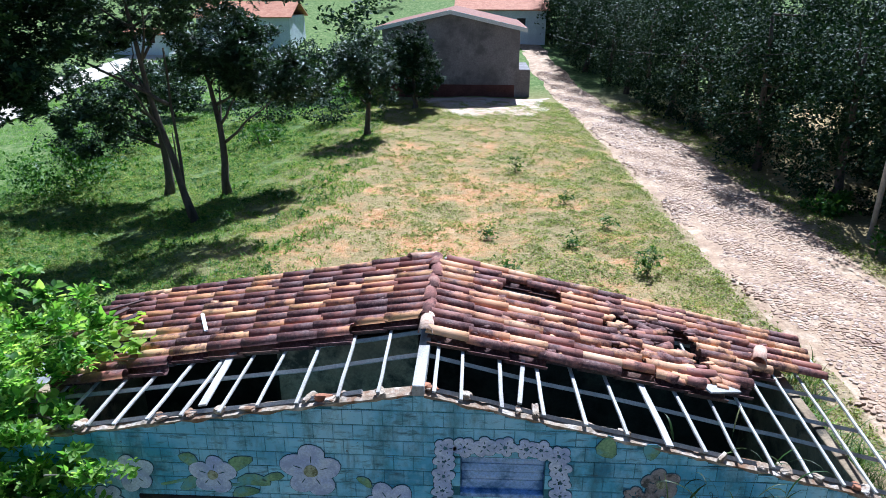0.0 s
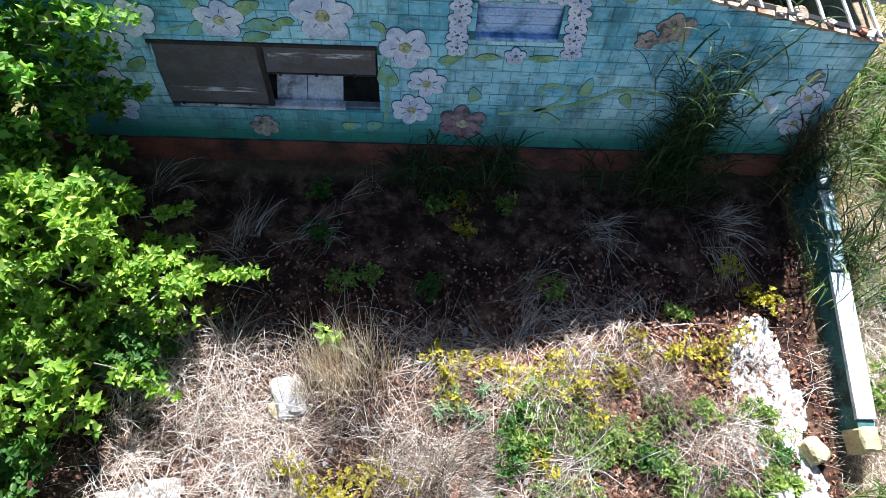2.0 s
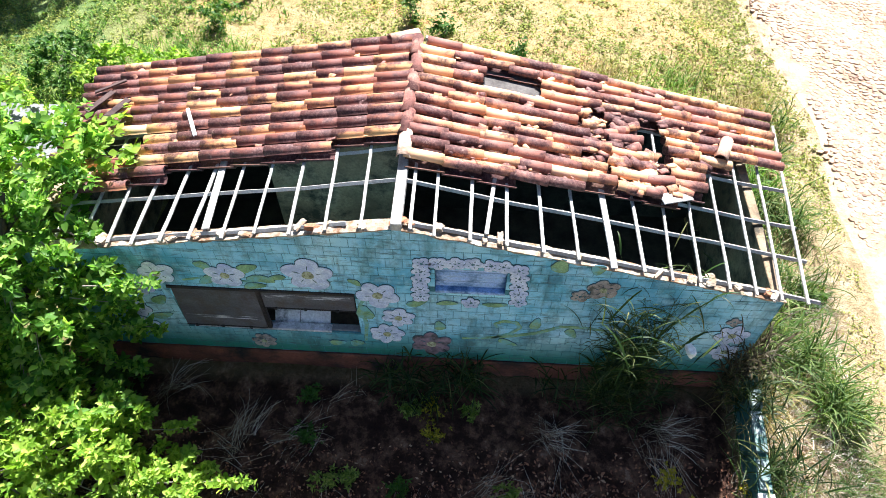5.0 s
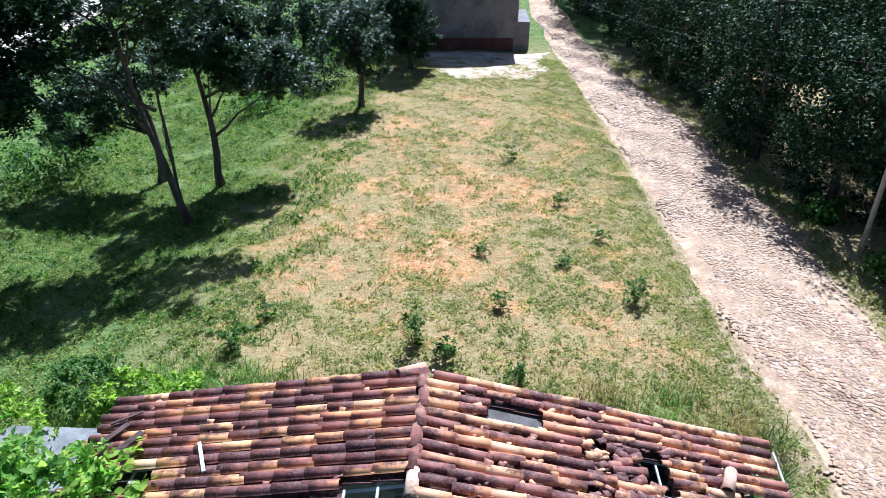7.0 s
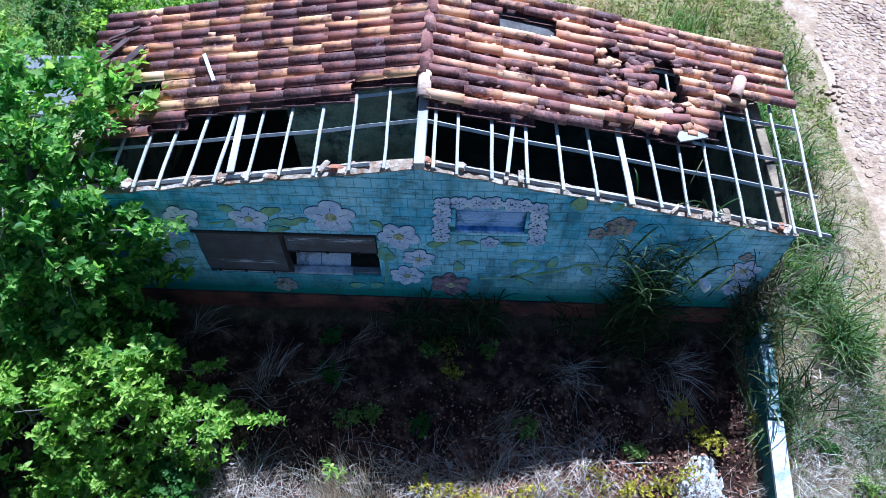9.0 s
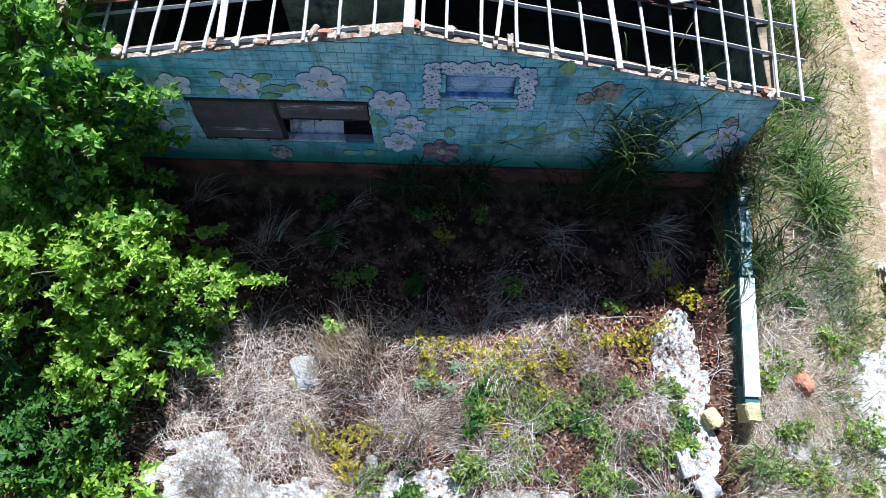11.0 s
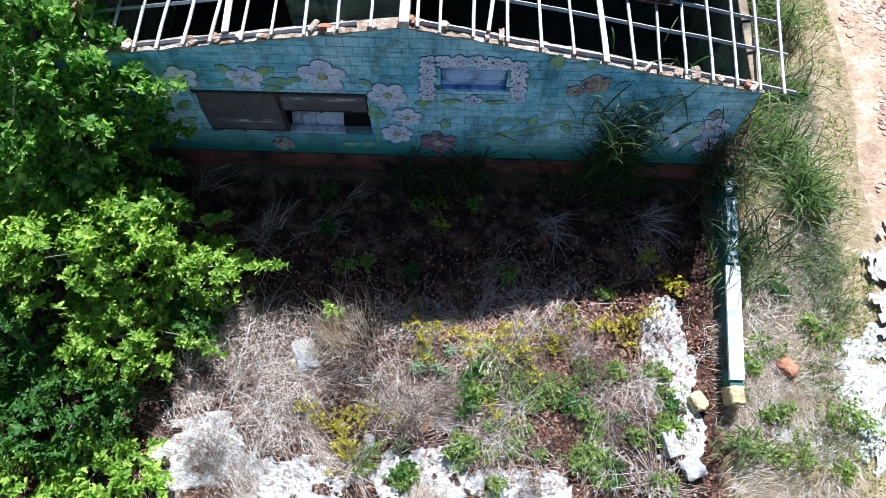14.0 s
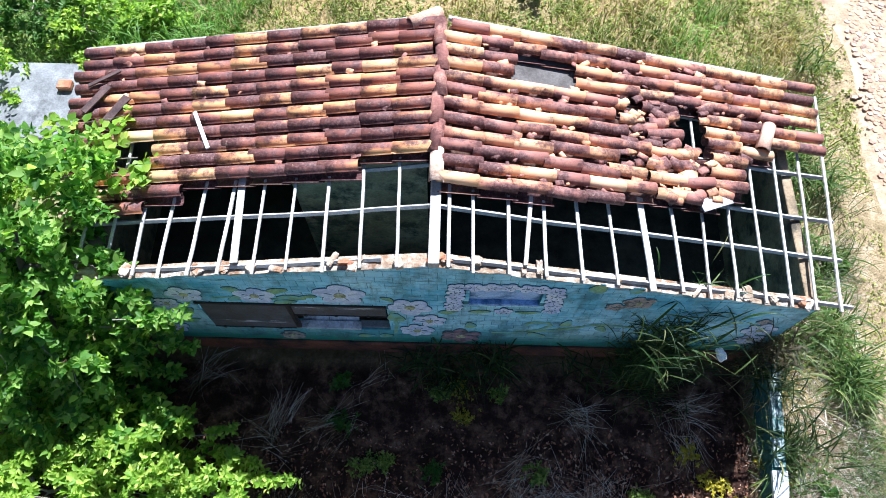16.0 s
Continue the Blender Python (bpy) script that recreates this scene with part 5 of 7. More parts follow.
# ---- plants near the house ----
M_GRASS = leafy("grass_blades", [(0.0, (0.055, 0.10, 0.02)), (0.5, (0.17, 0.21, 0.045)), (1.0, (0.35, 0.36, 0.12))], 0.4, 0.5)
M_FIELD = leafy("field_weed_leaves", [(0.0, (0.09, 0.13, 0.025)), (0.5, (0.22, 0.26, 0.055)), (1.0, (0.42, 0.42, 0.13))], 0.4, 0.6)
M_LUSH = leafy("lush_grass_blades", [(0.0, (0.08, 0.18, 0.03)), (0.5, (0.15, 0.28, 0.05)), (1.0, (0.27, 0.40, 0.10))], 0.4, 0.5)
M_DRYGRASS = leafy("yellowing_grass_blades", [(0.0, (0.18, 0.15, 0.06)), (0.5, (0.32, 0.26, 0.10)), (1.0, (0.47, 0.38, 0.18))], 0.3, 0.6)
M_STRAW = leafy("bleached_straw", [(0.0, (0.16, 0.09, 0.06)), (0.3, (0.42, 0.30, 0.22)), (0.6, (0.68, 0.56, 0.49)), (1.0, (0.90, 0.84, 0.79))], 0.15, 0.6)
M_YELLOW = leafy("yellow_weed_leaves", [(0.0, (0.16, 0.17, 0.02)), (0.5, (0.40, 0.33, 0.025)), (1.0, (0.66, 0.52, 0.06))], 0.35)
M_WEED = leafy("weed_leaves", [(0.0, (0.07, 0.13, 0.025)), (0.5, (0.18, 0.26, 0.05)), (1.0, (0.38, 0.44, 0.12))], 0.4)
M_GREYGREEN = leafy("grey_green_leaves", [(0.0, (0.16, 0.26, 0.13)), (1.0, (0.32, 0.44, 0.25))], 0.25)
M_LITTER = leafy("fallen_leaves", [(0.0, (0.08, 0.035, 0.025)), (0.45, (0.22, 0.09, 0.055)), (0.8, (0.38, 0.17, 0.10)), (1.0, (0.58, 0.38, 0.27))], 0.1, 0.7)
M_TWIG = plain("grey_twig", [(0.3, (0.2, 0.16, 0.12)), (0.7, (0.38, 0.33, 0.27))], 6, 40)


def blades(base, height, width, bend, r, mat, name, droop=0.35, turn=None):
    """Grass blades, each a bent tapering strip."""
    n = len(base)
    w = r.uniform(0, 2 * np.pi, n) if turn is None else turn + r.normal(0, 0.5, n)
    d = np.stack([np.cos(w), np.sin(w), np.zeros(n)], 1)
    side = np.stack([-np.sin(w), np.cos(w), np.zeros(n)], 1)
    h = height * r.uniform(0.55, 1.2, n)
    b = bend * r.uniform(0.3, 1.3, n)
    out = []
    for t, wk in ((0.0, 0.8), (0.4, 1.0), (0.75, 0.7), (1.0, 0.08)):
        p = base + d * (b * h * t ** 1.8)[:, None]
        p[:, 2] += h * (t - droop * b * t ** 3)
        s = side * (width * wk * 0.5)
        out += [p - s, p + s]
    V = np.stack(out, 1).reshape(-1, 3)
    o = (np.arange(n) * 8)[:, None, None]
    q = np.array([[0, 1, 3, 2], [2, 3, 5, 4], [4, 5, 7, 6]])[None] + o
    return big_mesh(name, V, q.reshape(-1), np.full(n * 3, 4), [mat])


def spears(base, height, width, r, mat, name, bend=0.5):
    """Short grass far from the eye: one narrow leaf each."""
    n = len(base)
    w = r.uniform(0, 2 * np.pi, n)
    d = np.stack([np.cos(w), np.sin(w), np.zeros(n)], 1)
    s = np.stack([-np.sin(w), np.cos(w), np.zeros(n)], 1) * width * 0.5
    h = (height * r.uniform(0.5, 1.3, n))[:, None]
    tip = base + d * h * bend + np.array([0, 0, 1.0]) * h
    V = np.stack([base - s, base + s, tip], 1).reshape(-1, 3)
    return big_mesh(name, V, np.arange(n * 3), np.full(n, 3), [mat])


def on_ground(x, y, lift=-0.01):
    return np.stack([x, y, ground_z(x, y) + lift], 1)


def grass_clump(name, label, x, y, n, height, width, spread, mat, seed, bend=0.6, category="grass", lift=0.0, droop=0.35):
    r = np.random.default_rng(seed)
    px, py = x + r.normal(0, spread, n), y + r.normal(0, spread, n)
    return tagged(new(name, blades(on_ground(px, py, lift), height, width, bend, r, mat, name, droop)), label, category, category + " tufts about the house", "" if name == "tall_grass" else "stuff")


# the tree and shrubs that smother one corner
tree("corner_tree", "leafy bright green tree smothering the house corner", (-5.6, -0.5), (-5.0, 0.3, 3.0), 0.09,
     [(-4.9, 0.7, 3.3, 1.0, 0.8, 0.7), (-5.3, 0.0, 2.3, 1.2, 0.8, 0.9), (-4.35, -0.1, 2.3, 0.7, 0.4, 0.55), (-5.2, 1.1, 2.5, 1.0, 1.0, 0.7), (-4.5, -0.3, 1.3, 0.9, 0.4, 0.7), (-6.3, 0.0, 2.0, 1.1, 1.0, 1.1), (-5.6, -0.7, 1.0, 1.0, 0.6, 0.9), (-6.6, 1.4, 2.4, 1.1, 1.0, 1.0), (-6.9, -0.6, 1.2, 1.0, 0.9, 1.0), (-4.6, -0.9, 1.5, 0.8, 0.45, 0.8), (-5.4, -1.3, 1.2, 1.0, 0.6, 1.0), (-4.2, -1.5, 0.5, 0.7, 0.5, 0.7)], 26000, 0.122, M_LEAF_CORNER, 41, clumps=44, spread=0.1, narrow=0.6, near=True)
for k, (x, y, h, rad, n, mat) in enumerate(((-4.2, -2.0, 2.1, 1.0, 3000, M_LEAF_BRIGHT), (-5.2, -2.4, 2.3, 1.1, 3400, M_LEAF_BRIGHT), (-3.2, -2.2, 1.1, 0.65, 1200, M_LEAF_BRIGHT), (-4.4, -3.4, 1.3, 1.0, 2200, M_LEAF_BRIGHT), (-5.2, -4.4, 1.3, 1.1, 2200, M_LEAF_MID), (-4.4, -5.3, 0.8, 0.9, 1400, M_LEAF_BRIGHT), (-5.9, -1.5, 1.6, 0.9, 1600, M_LEAF_BRIGHT), (-6.4, -3.6, 1.7, 1.2, 2200, M_LEAF_MID), (-3.6, -2.9, 0.7, 0.6, 800, M_LEAF_MID), (-6.9, -2.0, 1.8, 1.1, 2200, M_LEAF_BRIGHT), (-7.0, -5.0, 1.4, 1.2, 1800, M_LEAF_MID), (-7.4, 0.6, 1.6, 1.0, 1600, M_LEAF_MID), (-4.7, -0.75, 0.8, 0.7, 900, M_LEAF_MID), (-5.7, -5.8, 1.0, 1.1, 1600, M_LEAF_BRIGHT), (-7.6, 2.4, 2.2, 0.9, 1800, M_LEAF_BRIGHT), (-8.4, 4.4, 2.0, 1.0, 1800, M_LEAF_BRIGHT), (-6.5, 5.9, 1.1, 0.9, 1500, M_LEAF_BRIGHT), (-7.7, 6.3, 1.3, 1.0, 1700, M_LEAF_MID), (-5.6, 6.3, 0.7, 0.6, 900, M_LEAF_BRIGHT), (-5.9, 4.7, 1.3, 0.5, 900, M_LEAF_BRIGHT))):
    g = gz(x, y)
    tree("shrub", "bright green leafy shrub at the edge of the yard", (x, y), (x, y, g + h * 0.7), 0.03,
         [(x, y, g + h * 0.5, rad, rad * 0.85, h * 0.5), (x + 0.2, y - 0.1, g + h * 0.85, rad * 0.6, rad * 0.55, h * 0.25)], int(n * 1.4), 0.10, mat, 50 + k, clumps=44, spread=0.085, category="shrub", limbs=6, bark=M_TWIG, narrow=0.52, near=True, group="shrubs at the yard's edge")


def sprig(a, b, n, size, mat, seed, label):
    """A single leafy twig reaching out."""
    ob = tagged(new("leafy_twig"), label, "twig")
    q = bent(a, b, 7, 0.06, seed)
    part("stem", mesh_of("stem", *tube(q, [0.009 * (1 - 0.8 * i / 6) for i in range(7)], 5), [M_TWIG]), None, ob)
    r = np.random.default_rng(seed)
    f = r.uniform(0.25, 1.0, n)
    P = np.array([tuple(Vector(a).lerp(Vector(b), t)) for t in f]) + r.normal(0, 0.045, (n, 3))
    part("foliage", rosettes("foliage", P, size, r, mat, 4, 0.62), None, ob)


rv = random.Random(52)
for k in range(26):
    x, y, z = rv.uniform(-6.8, -4.9), rv.uniform(-1.0, -0.5), rv.uniform(1.6, 3.0)
    drop = rv.uniform(0.6, 1.7)
    end = (x + rv.uniform(-0.3, 0.5), y - rv.uniform(0.1, 0.6), z - drop)
    ob = tagged(new("hanging_vine", mesh_of("hanging_vine", *tube(bent((x, y + 0.3, z - 0.2), end, 9, 0.22, 900 + k), [0.007 * (1 - 0.07 * i) for i in range(9)], 5), [M_TWIG], True)), "thin pale leafless vine hanging over the corner tree", "vine", "vines over the corner tree")
sprig((-3.3, -2.2, -0.1), (-2.0, -2.14, 0.03), 60, 0.085, M_LEAF_BRIGHT, 61, "pale green leafy twig reaching over the shade")
sprig((-3.4, -1.6, 0.3), (-2.75, -1.5, 0.4), 30, 0.085, M_LEAF_BRIGHT, 62, "pale green leafy twig reaching over the shade")
sprig((-4.0, -0.5, 2.2), (-3.05, -0.45, 2.25), 40, 0.1, M_LEAF_CORNER, 63, "leafy twig hanging before the painted wall")
sprig((-4.3, -0.5, 1.9), (-3.5, -0.4, 1.75), 40, 0.1, M_LEAF_CORNER, 65, "leafy twig hanging before the painted wall")
sprig((-4.4, -0.7, 0.6), (-3.7, -0.7, 0.4), 40, 0.1, M_LEAF_CORNER, 66, "leafy twig hanging before the painted wall")
sprig((-3.6, -2.6, 0.1), (-2.9, -2.75, -0.3), 34, 0.09, M_LEAF_BRIGHT, 67, "pale green leafy twig reaching over the straw")
sprig((-3.6, -3.3, 0.0), (-2.8, -3.5, -0.5), 30, 0.09, M_LEAF_BRIGHT, 68, "pale green leafy twig reaching over the straw")
sprig((-4.2, -0.6, 1.4), (-3.2, -0.55, 1.3), 45, 0.1, M_LEAF_CORNER, 64, "leafy twig hanging before the painted wall")
# vine leaves creeping over the eaves
r9 = np.random.default_rng(9)
vx = r9.uniform(3.6, 5.4, 420)
vy = r9.uniform(1.0, 2.3, 420)
keep = np.array([noise.noise((a * 1.7, b * 1.7, 3)) for a, b in zip(vx, vy)]) > -0.05
P = np.stack([-vx[keep], vy[keep], RIDGE - FALL[-1] * vx[keep] + 0.17 + r9.uniform(0, 0.12, keep.sum())], 1)
creeper = tagged(new("creeper"), "green creeper spreading over the eaves tiles", "creeper")
part("foliage", leaf_mesh("foliage", P, 0.13, r9, M_LEAF_BRIGHT, 1.5, 0.75), None, creeper)
for k in range(6):
    a = (-5.4, 1.0 + k * 0.2, RIDGE - FALL[-1] * 5.4 + 0.15)
    b = (-3.7 - 0.1 * k, 1.1 + k * 0.22, RIDGE - FALL[-1] * 3.8 + 0.15)
    part("stem", mesh_of("stem", *tube(bent(a, b, 6, 0.1, k), [0.008] * 6, 4), [M_TWIG]), None, creeper)

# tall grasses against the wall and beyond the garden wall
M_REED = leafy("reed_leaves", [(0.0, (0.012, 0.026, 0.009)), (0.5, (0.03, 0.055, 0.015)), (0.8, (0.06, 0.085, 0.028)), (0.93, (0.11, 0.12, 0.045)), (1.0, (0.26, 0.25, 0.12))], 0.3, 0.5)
M_VERGE = leafy("verge_grass_blades", [(0.0, (0.035, 0.08, 0.018)), (0.5, (0.10, 0.165, 0.04)), (0.85, (0.20, 0.26, 0.08)), (1.0, (0.38, 0.36, 0.20))], 0.4, 0.5)
M_DRYREED = leafy("dry_reed_leaves", [(0.0, (0.03, 0.024, 0.014)), (0.5, (0.08, 0.062, 0.035)), (0.85, (0.17, 0.135, 0.08)), (1.0, (0.12, 0.16, 0.05))], 0.2, 0.6)
M_DEEP = leafy("deep_green_grass", [(0.0, (0.025, 0.06, 0.015)), (0.5, (0.07, 0.12, 0.03)), (1.0, (0.18, 0.22, 0.08))], 0.35, 0.5)


def arcs(base, heading, rise, length, droop, n=7):
    """Points along stalks that start at an angle and bend over under their weight."""
    d = np.stack([np.cos(heading), np.sin(heading), np.zeros(len(heading))], 1)
    p, e, out = base.copy(), rise.copy(), [base.copy()]
    for i in range(n - 1):
        seg = (length / (n - 1))[:, None]
        p = p + seg * (np.cos(e)[:, None] * d + np.sin(e)[:, None] * np.array([0, 0, 1.0]))
        e = e - droop * (i + 1) * 2 / (n * (n - 1))
        out.append(p.copy())
    return np.stack(out, 1)


def strips(P, heading, width, profile, roll):
    """Flat tapering strips along rows of points."""
    n, m = P.shape[:2]
    side = np.stack([-np.sin(heading), np.cos(heading), roll], 1)
    w = (width[:, None] * np.array(profile)[None] * 0.5)[..., None]
    V = np.stack([P - side[:, None] * w, P + side[:, None] * w], 2).reshape(-1, 3)
    q = np.array([[2 * i, 2 * i + 1, 2 * i + 3, 2 * i + 2] for i in range(m - 1)])[None] + (np.arange(n) * 2 * m)[:, None, None]
    return V, q.reshape(-1, 4)


def reed_clump(name, label, x, y, culms, height, spread, leaf, mat, seed, lean=0.25, leaves=8, width=0.026, lift=0.0, along=False):
    """A clump of reeds: bending culms, each with long leaves that arch over."""
    r = np.random.default_rng(seed)
    px, py = x + r.normal(0, spread, culms), y + r.normal(0, spread * 0.7, culms)
    head = r.uniform(0, 2 * np.pi, culms)
    L = height * r.uniform(0.55, 1.1, culms)
    C = arcs(on_ground(px, py, lift), head, np.pi / 2 - lean * r.uniform(0.2, 1.4, culms), L, r.uniform(0.2, 0.9, culms))
    V1, q1 = strips(C, head, np.full(culms, 0.011), (1, 1, 0.9, 0.8, 0.7, 0.5, 0.2), r.uniform(-0.3, 0.3, culms))
    k = np.repeat(np.arange(culms), leaves)
    f = np.tile(np.linspace(0.8, 5.7, leaves), culms) + r.uniform(-0.3, 0.3, len(k))
    a = np.clip(f.astype(int), 0, 5)
    g = (f - a)[:, None]
    B = C[k, a] * (1 - g) + C[k, a + 1] * g
    hl = np.where(r.random(len(k)) < 0.5, 0.0, np.pi) - 0.15 + r.normal(0, 0.75, len(k)) if along else r.uniform(0, 2 * np.pi, len(k))
    ll = leaf * r.uniform(0.55, 1.3, len(k))
    P = arcs(B, hl, r.uniform(0.6, 1.4, len(k)), ll, r.uniform(0.9, 3.0, len(k)))
    V2, q2 = strips(P, hl, width * r.uniform(0.6, 1.25, len(k)), (0.45, 0.9, 1.0, 0.95, 0.75, 0.45, 0.05), r.uniform(-0.5, 0.5, len(k)))
    V, q = np.concatenate([V1, V2]), np.concatenate([q1, q2 + len(V1)])
    return tagged(new(name, big_mesh(name, V, q, np.full(len(q), 4), [mat])), label, "grass", "reed clumps about the house")


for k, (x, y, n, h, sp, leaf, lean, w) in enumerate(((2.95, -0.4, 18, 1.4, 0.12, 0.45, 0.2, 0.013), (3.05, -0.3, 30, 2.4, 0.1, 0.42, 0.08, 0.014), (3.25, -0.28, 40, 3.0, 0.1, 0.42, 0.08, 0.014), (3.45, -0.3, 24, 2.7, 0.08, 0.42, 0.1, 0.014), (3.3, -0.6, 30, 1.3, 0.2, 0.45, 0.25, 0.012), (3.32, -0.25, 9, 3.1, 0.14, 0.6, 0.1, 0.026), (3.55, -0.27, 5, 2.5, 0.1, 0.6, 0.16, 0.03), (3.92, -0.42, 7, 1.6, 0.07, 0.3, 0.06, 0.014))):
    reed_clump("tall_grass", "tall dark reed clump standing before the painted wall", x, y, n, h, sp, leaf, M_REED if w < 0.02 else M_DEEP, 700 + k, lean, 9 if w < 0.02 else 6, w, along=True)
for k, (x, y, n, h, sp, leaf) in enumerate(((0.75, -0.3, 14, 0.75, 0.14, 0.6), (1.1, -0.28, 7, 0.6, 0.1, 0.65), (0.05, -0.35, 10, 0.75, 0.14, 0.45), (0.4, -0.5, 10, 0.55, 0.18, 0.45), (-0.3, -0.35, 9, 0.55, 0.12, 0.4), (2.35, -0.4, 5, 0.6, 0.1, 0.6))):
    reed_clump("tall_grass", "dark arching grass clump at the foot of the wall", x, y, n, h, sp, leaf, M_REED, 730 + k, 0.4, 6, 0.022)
for k, (x, y, n, h, sp, leaf, mat, lean) in enumerate(((5.2, 4.3, 26, 0.6, 0.25, 0.5, M_LUSH, 0.4), (4.1, 4.4, 26, 0.55, 0.25, 0.5, M_LUSH, 0.4), (3.1, 4.3, 22, 0.5, 0.25, 0.45, M_LUSH, 0.4), (6.2, 3.8, 22, 0.55, 0.2, 0.5, M_LUSH, 0.4), (-6.0, 5.4, 26, 0.8, 0.25, 0.6, M_LUSH, 0.4), (-5.0, 5.0, 26, 0.7, 0.25, 0.6, M_LUSH, 0.4), (-4.0, 4.8, 22, 0.6, 0.25, 0.5, M_LUSH, 0.4), (-2.9, 4.7, 18, 0.45, 0.25, 0.45, M_LUSH, 0.4), (4.92, -0.2, 34, 1.9, 0.07, 0.35, M_DRYREED, 0.08), (5.15, 0.05, 30, 1.7, 0.1, 0.45, M_DRYREED, 0.12), (5.3, 0.35, 26, 1.6, 0.14, 0.55, M_VERGE, 0.2), (5.3, -0.45, 26, 1.25, 0.14, 0.5, M_REED, 0.25), (5.55, -1.35, 24, 0.85, 0.16, 0.6, M_REED, 0.5), (5.7, 0.75, 18, 0.9, 0.16, 0.6, M_VERGE, 0.35), (6.35, 0.35, 16, 0.55, 0.12, 0.6, M_VERGE, 0.5), (6.5, -0.35, 18, 0.55, 0.14, 0.65, M_VERGE, 0.5), (5.9, 1.7, 18, 0.6, 0.2, 0.55, M_VERGE, 0.4), (6.4, 1.5, 14, 0.5, 0.14, 0.5, M_DEEP, 0.5), (6.6, 3.0, 16, 0.5, 0.16, 0.5, M_VERGE, 0.5), (5.75, 3.4, 18, 0.6, 0.2, 0.55, M_VERGE, 0.4), (6.3, 4.6, 18, 0.55, 0.2, 0.5, M_VERGE, 0.4), (4.6, 4.6, 16, 0.5, 0.2, 0.5, M_VERGE, 0.5), (3.6, 4.9, 16, 0.45, 0.2, 0.5, M_VERGE, 0.5), (2.6, 4.8, 14, 0.4, 0.2, 0.45, M_DEEP, 0.5), (6.9, 5.6, 14, 0.45, 0.16, 0.45, M_VERGE, 0.5), (5.2, -4.5, 12, 0.45, 0.16, 0.4, M_VERGE, 0.5), (5.5, 2.6, 14, 0.6, 0.15, 0.5, M_VERGE, 0.4))):
    reed_clump("reed_clump", "arching green grass clump on the bank beside the house", x, y, n, h, sp, leaf, mat, 830 + k, lean, 7, 0.02)
for k, (x, y, n, h, mat) in enumerate(((5.6, 0.45, 150, 0.8, M_VERGE), (6.0, 1.1, 130, 0.6, M_VERGE), (6.5, 0.3, 130, 0.55, M_VERGE), (6.75, -0.5, 140, 0.55, M_VERGE), (5.5, -0.5, 150, 0.7, M_DRYGRASS), (5.5, -1.7, 120, 0.6, M_VERGE), (5.8, -2.2, 120, 0.4, M_STRAW), (6.0, 2.2, 160, 0.6, M_VERGE), (6.3, 3.4, 160, 0.6, M_VERGE), (5.6, 4.6, 200, 0.7, M_VERGE), (6.0, -1.0, 120, 0.35, M_STRAW), (6.6, -3.4, 140, 0.3, M_GRASS), (6.3, -4.8, 140, 0.3, M_DRYGRASS), (6.8, 1.7, 120, 0.4, M_GRASS), (6.7, -1.7, 120, 0.35, M_GRASS), (6.8, 2.8, 120, 0.4, M_GRASS), (6.8, -4.4, 120, 0.3, M_GRASS), (6.7, -0.9, 200, 0.3, M_GRASS), (6.95, -1.4, 200, 0.3, M_GRASS), (6.6, -1.9, 160, 0.25, M_GRASS), (6.95, -2.2, 180, 0.3, M_GRASS), (6.5, -0.2, 160, 0.3, M_GRASS), (6.9, -0.4, 160, 0.3, M_GRASS))):
    grass_clump("grass_clump", "grass clump on the bank beside the ruined house", x, y, int(n * 1.1), h, 0.019 if mat is M_VERGE else 0.011, 0.22, M_DEEP if mat is M_GRASS else mat, 80 + k, 1.0)
for k in range(60):
    x = -8.0 + (k % 20) * 0.76 + 0.25 * math.sin(k * 3)
    y = 4.7 + 0.95 * (k // 20) + 0.35 * math.sin(k * 2.1)
    if y > 5.3 and -3.0 < x < 2.4 and k % 3:
        continue
    if x < -5.3 and y < 5.3:
        continue
    grass_clump("grass_clump", "lush grass clump behind the ruined house", x, y, 170, 0.3 if x > -3.5 else 0.5, 0.016, 0.3, (M_GRASS, M_LUSH, M_GRASS, M_DRYGRASS)[k % 4] if x > -3.5 else M_LUSH, 110 + k, 0.9)

# straw, litter and weeds of the yard
RUBBLE = ((4.2, -2.85, 0.42, 0.6), (4.15, -3.5, 0.55, 0.7), (4.5, -3.3, 0.22, 0.4), (4.5, -4.3, 0.3, 0.4), (-3.2, -4.9, 0.8, 0.65), (-1.7, -5.3, 1.0, 0.4), (0.4, -5.1, 1.1, 0.4), (1.9, -5.3, 0.8, 0.45), (6.1, 0.2, 0.25, 0.5), (6.3, -4.6, 0.4, 0.4), (7.5, -3.6, 0.7, 1.1), (8.45, -2.2, 0.95, 1.9))
ry = np.random.default_rng(31)


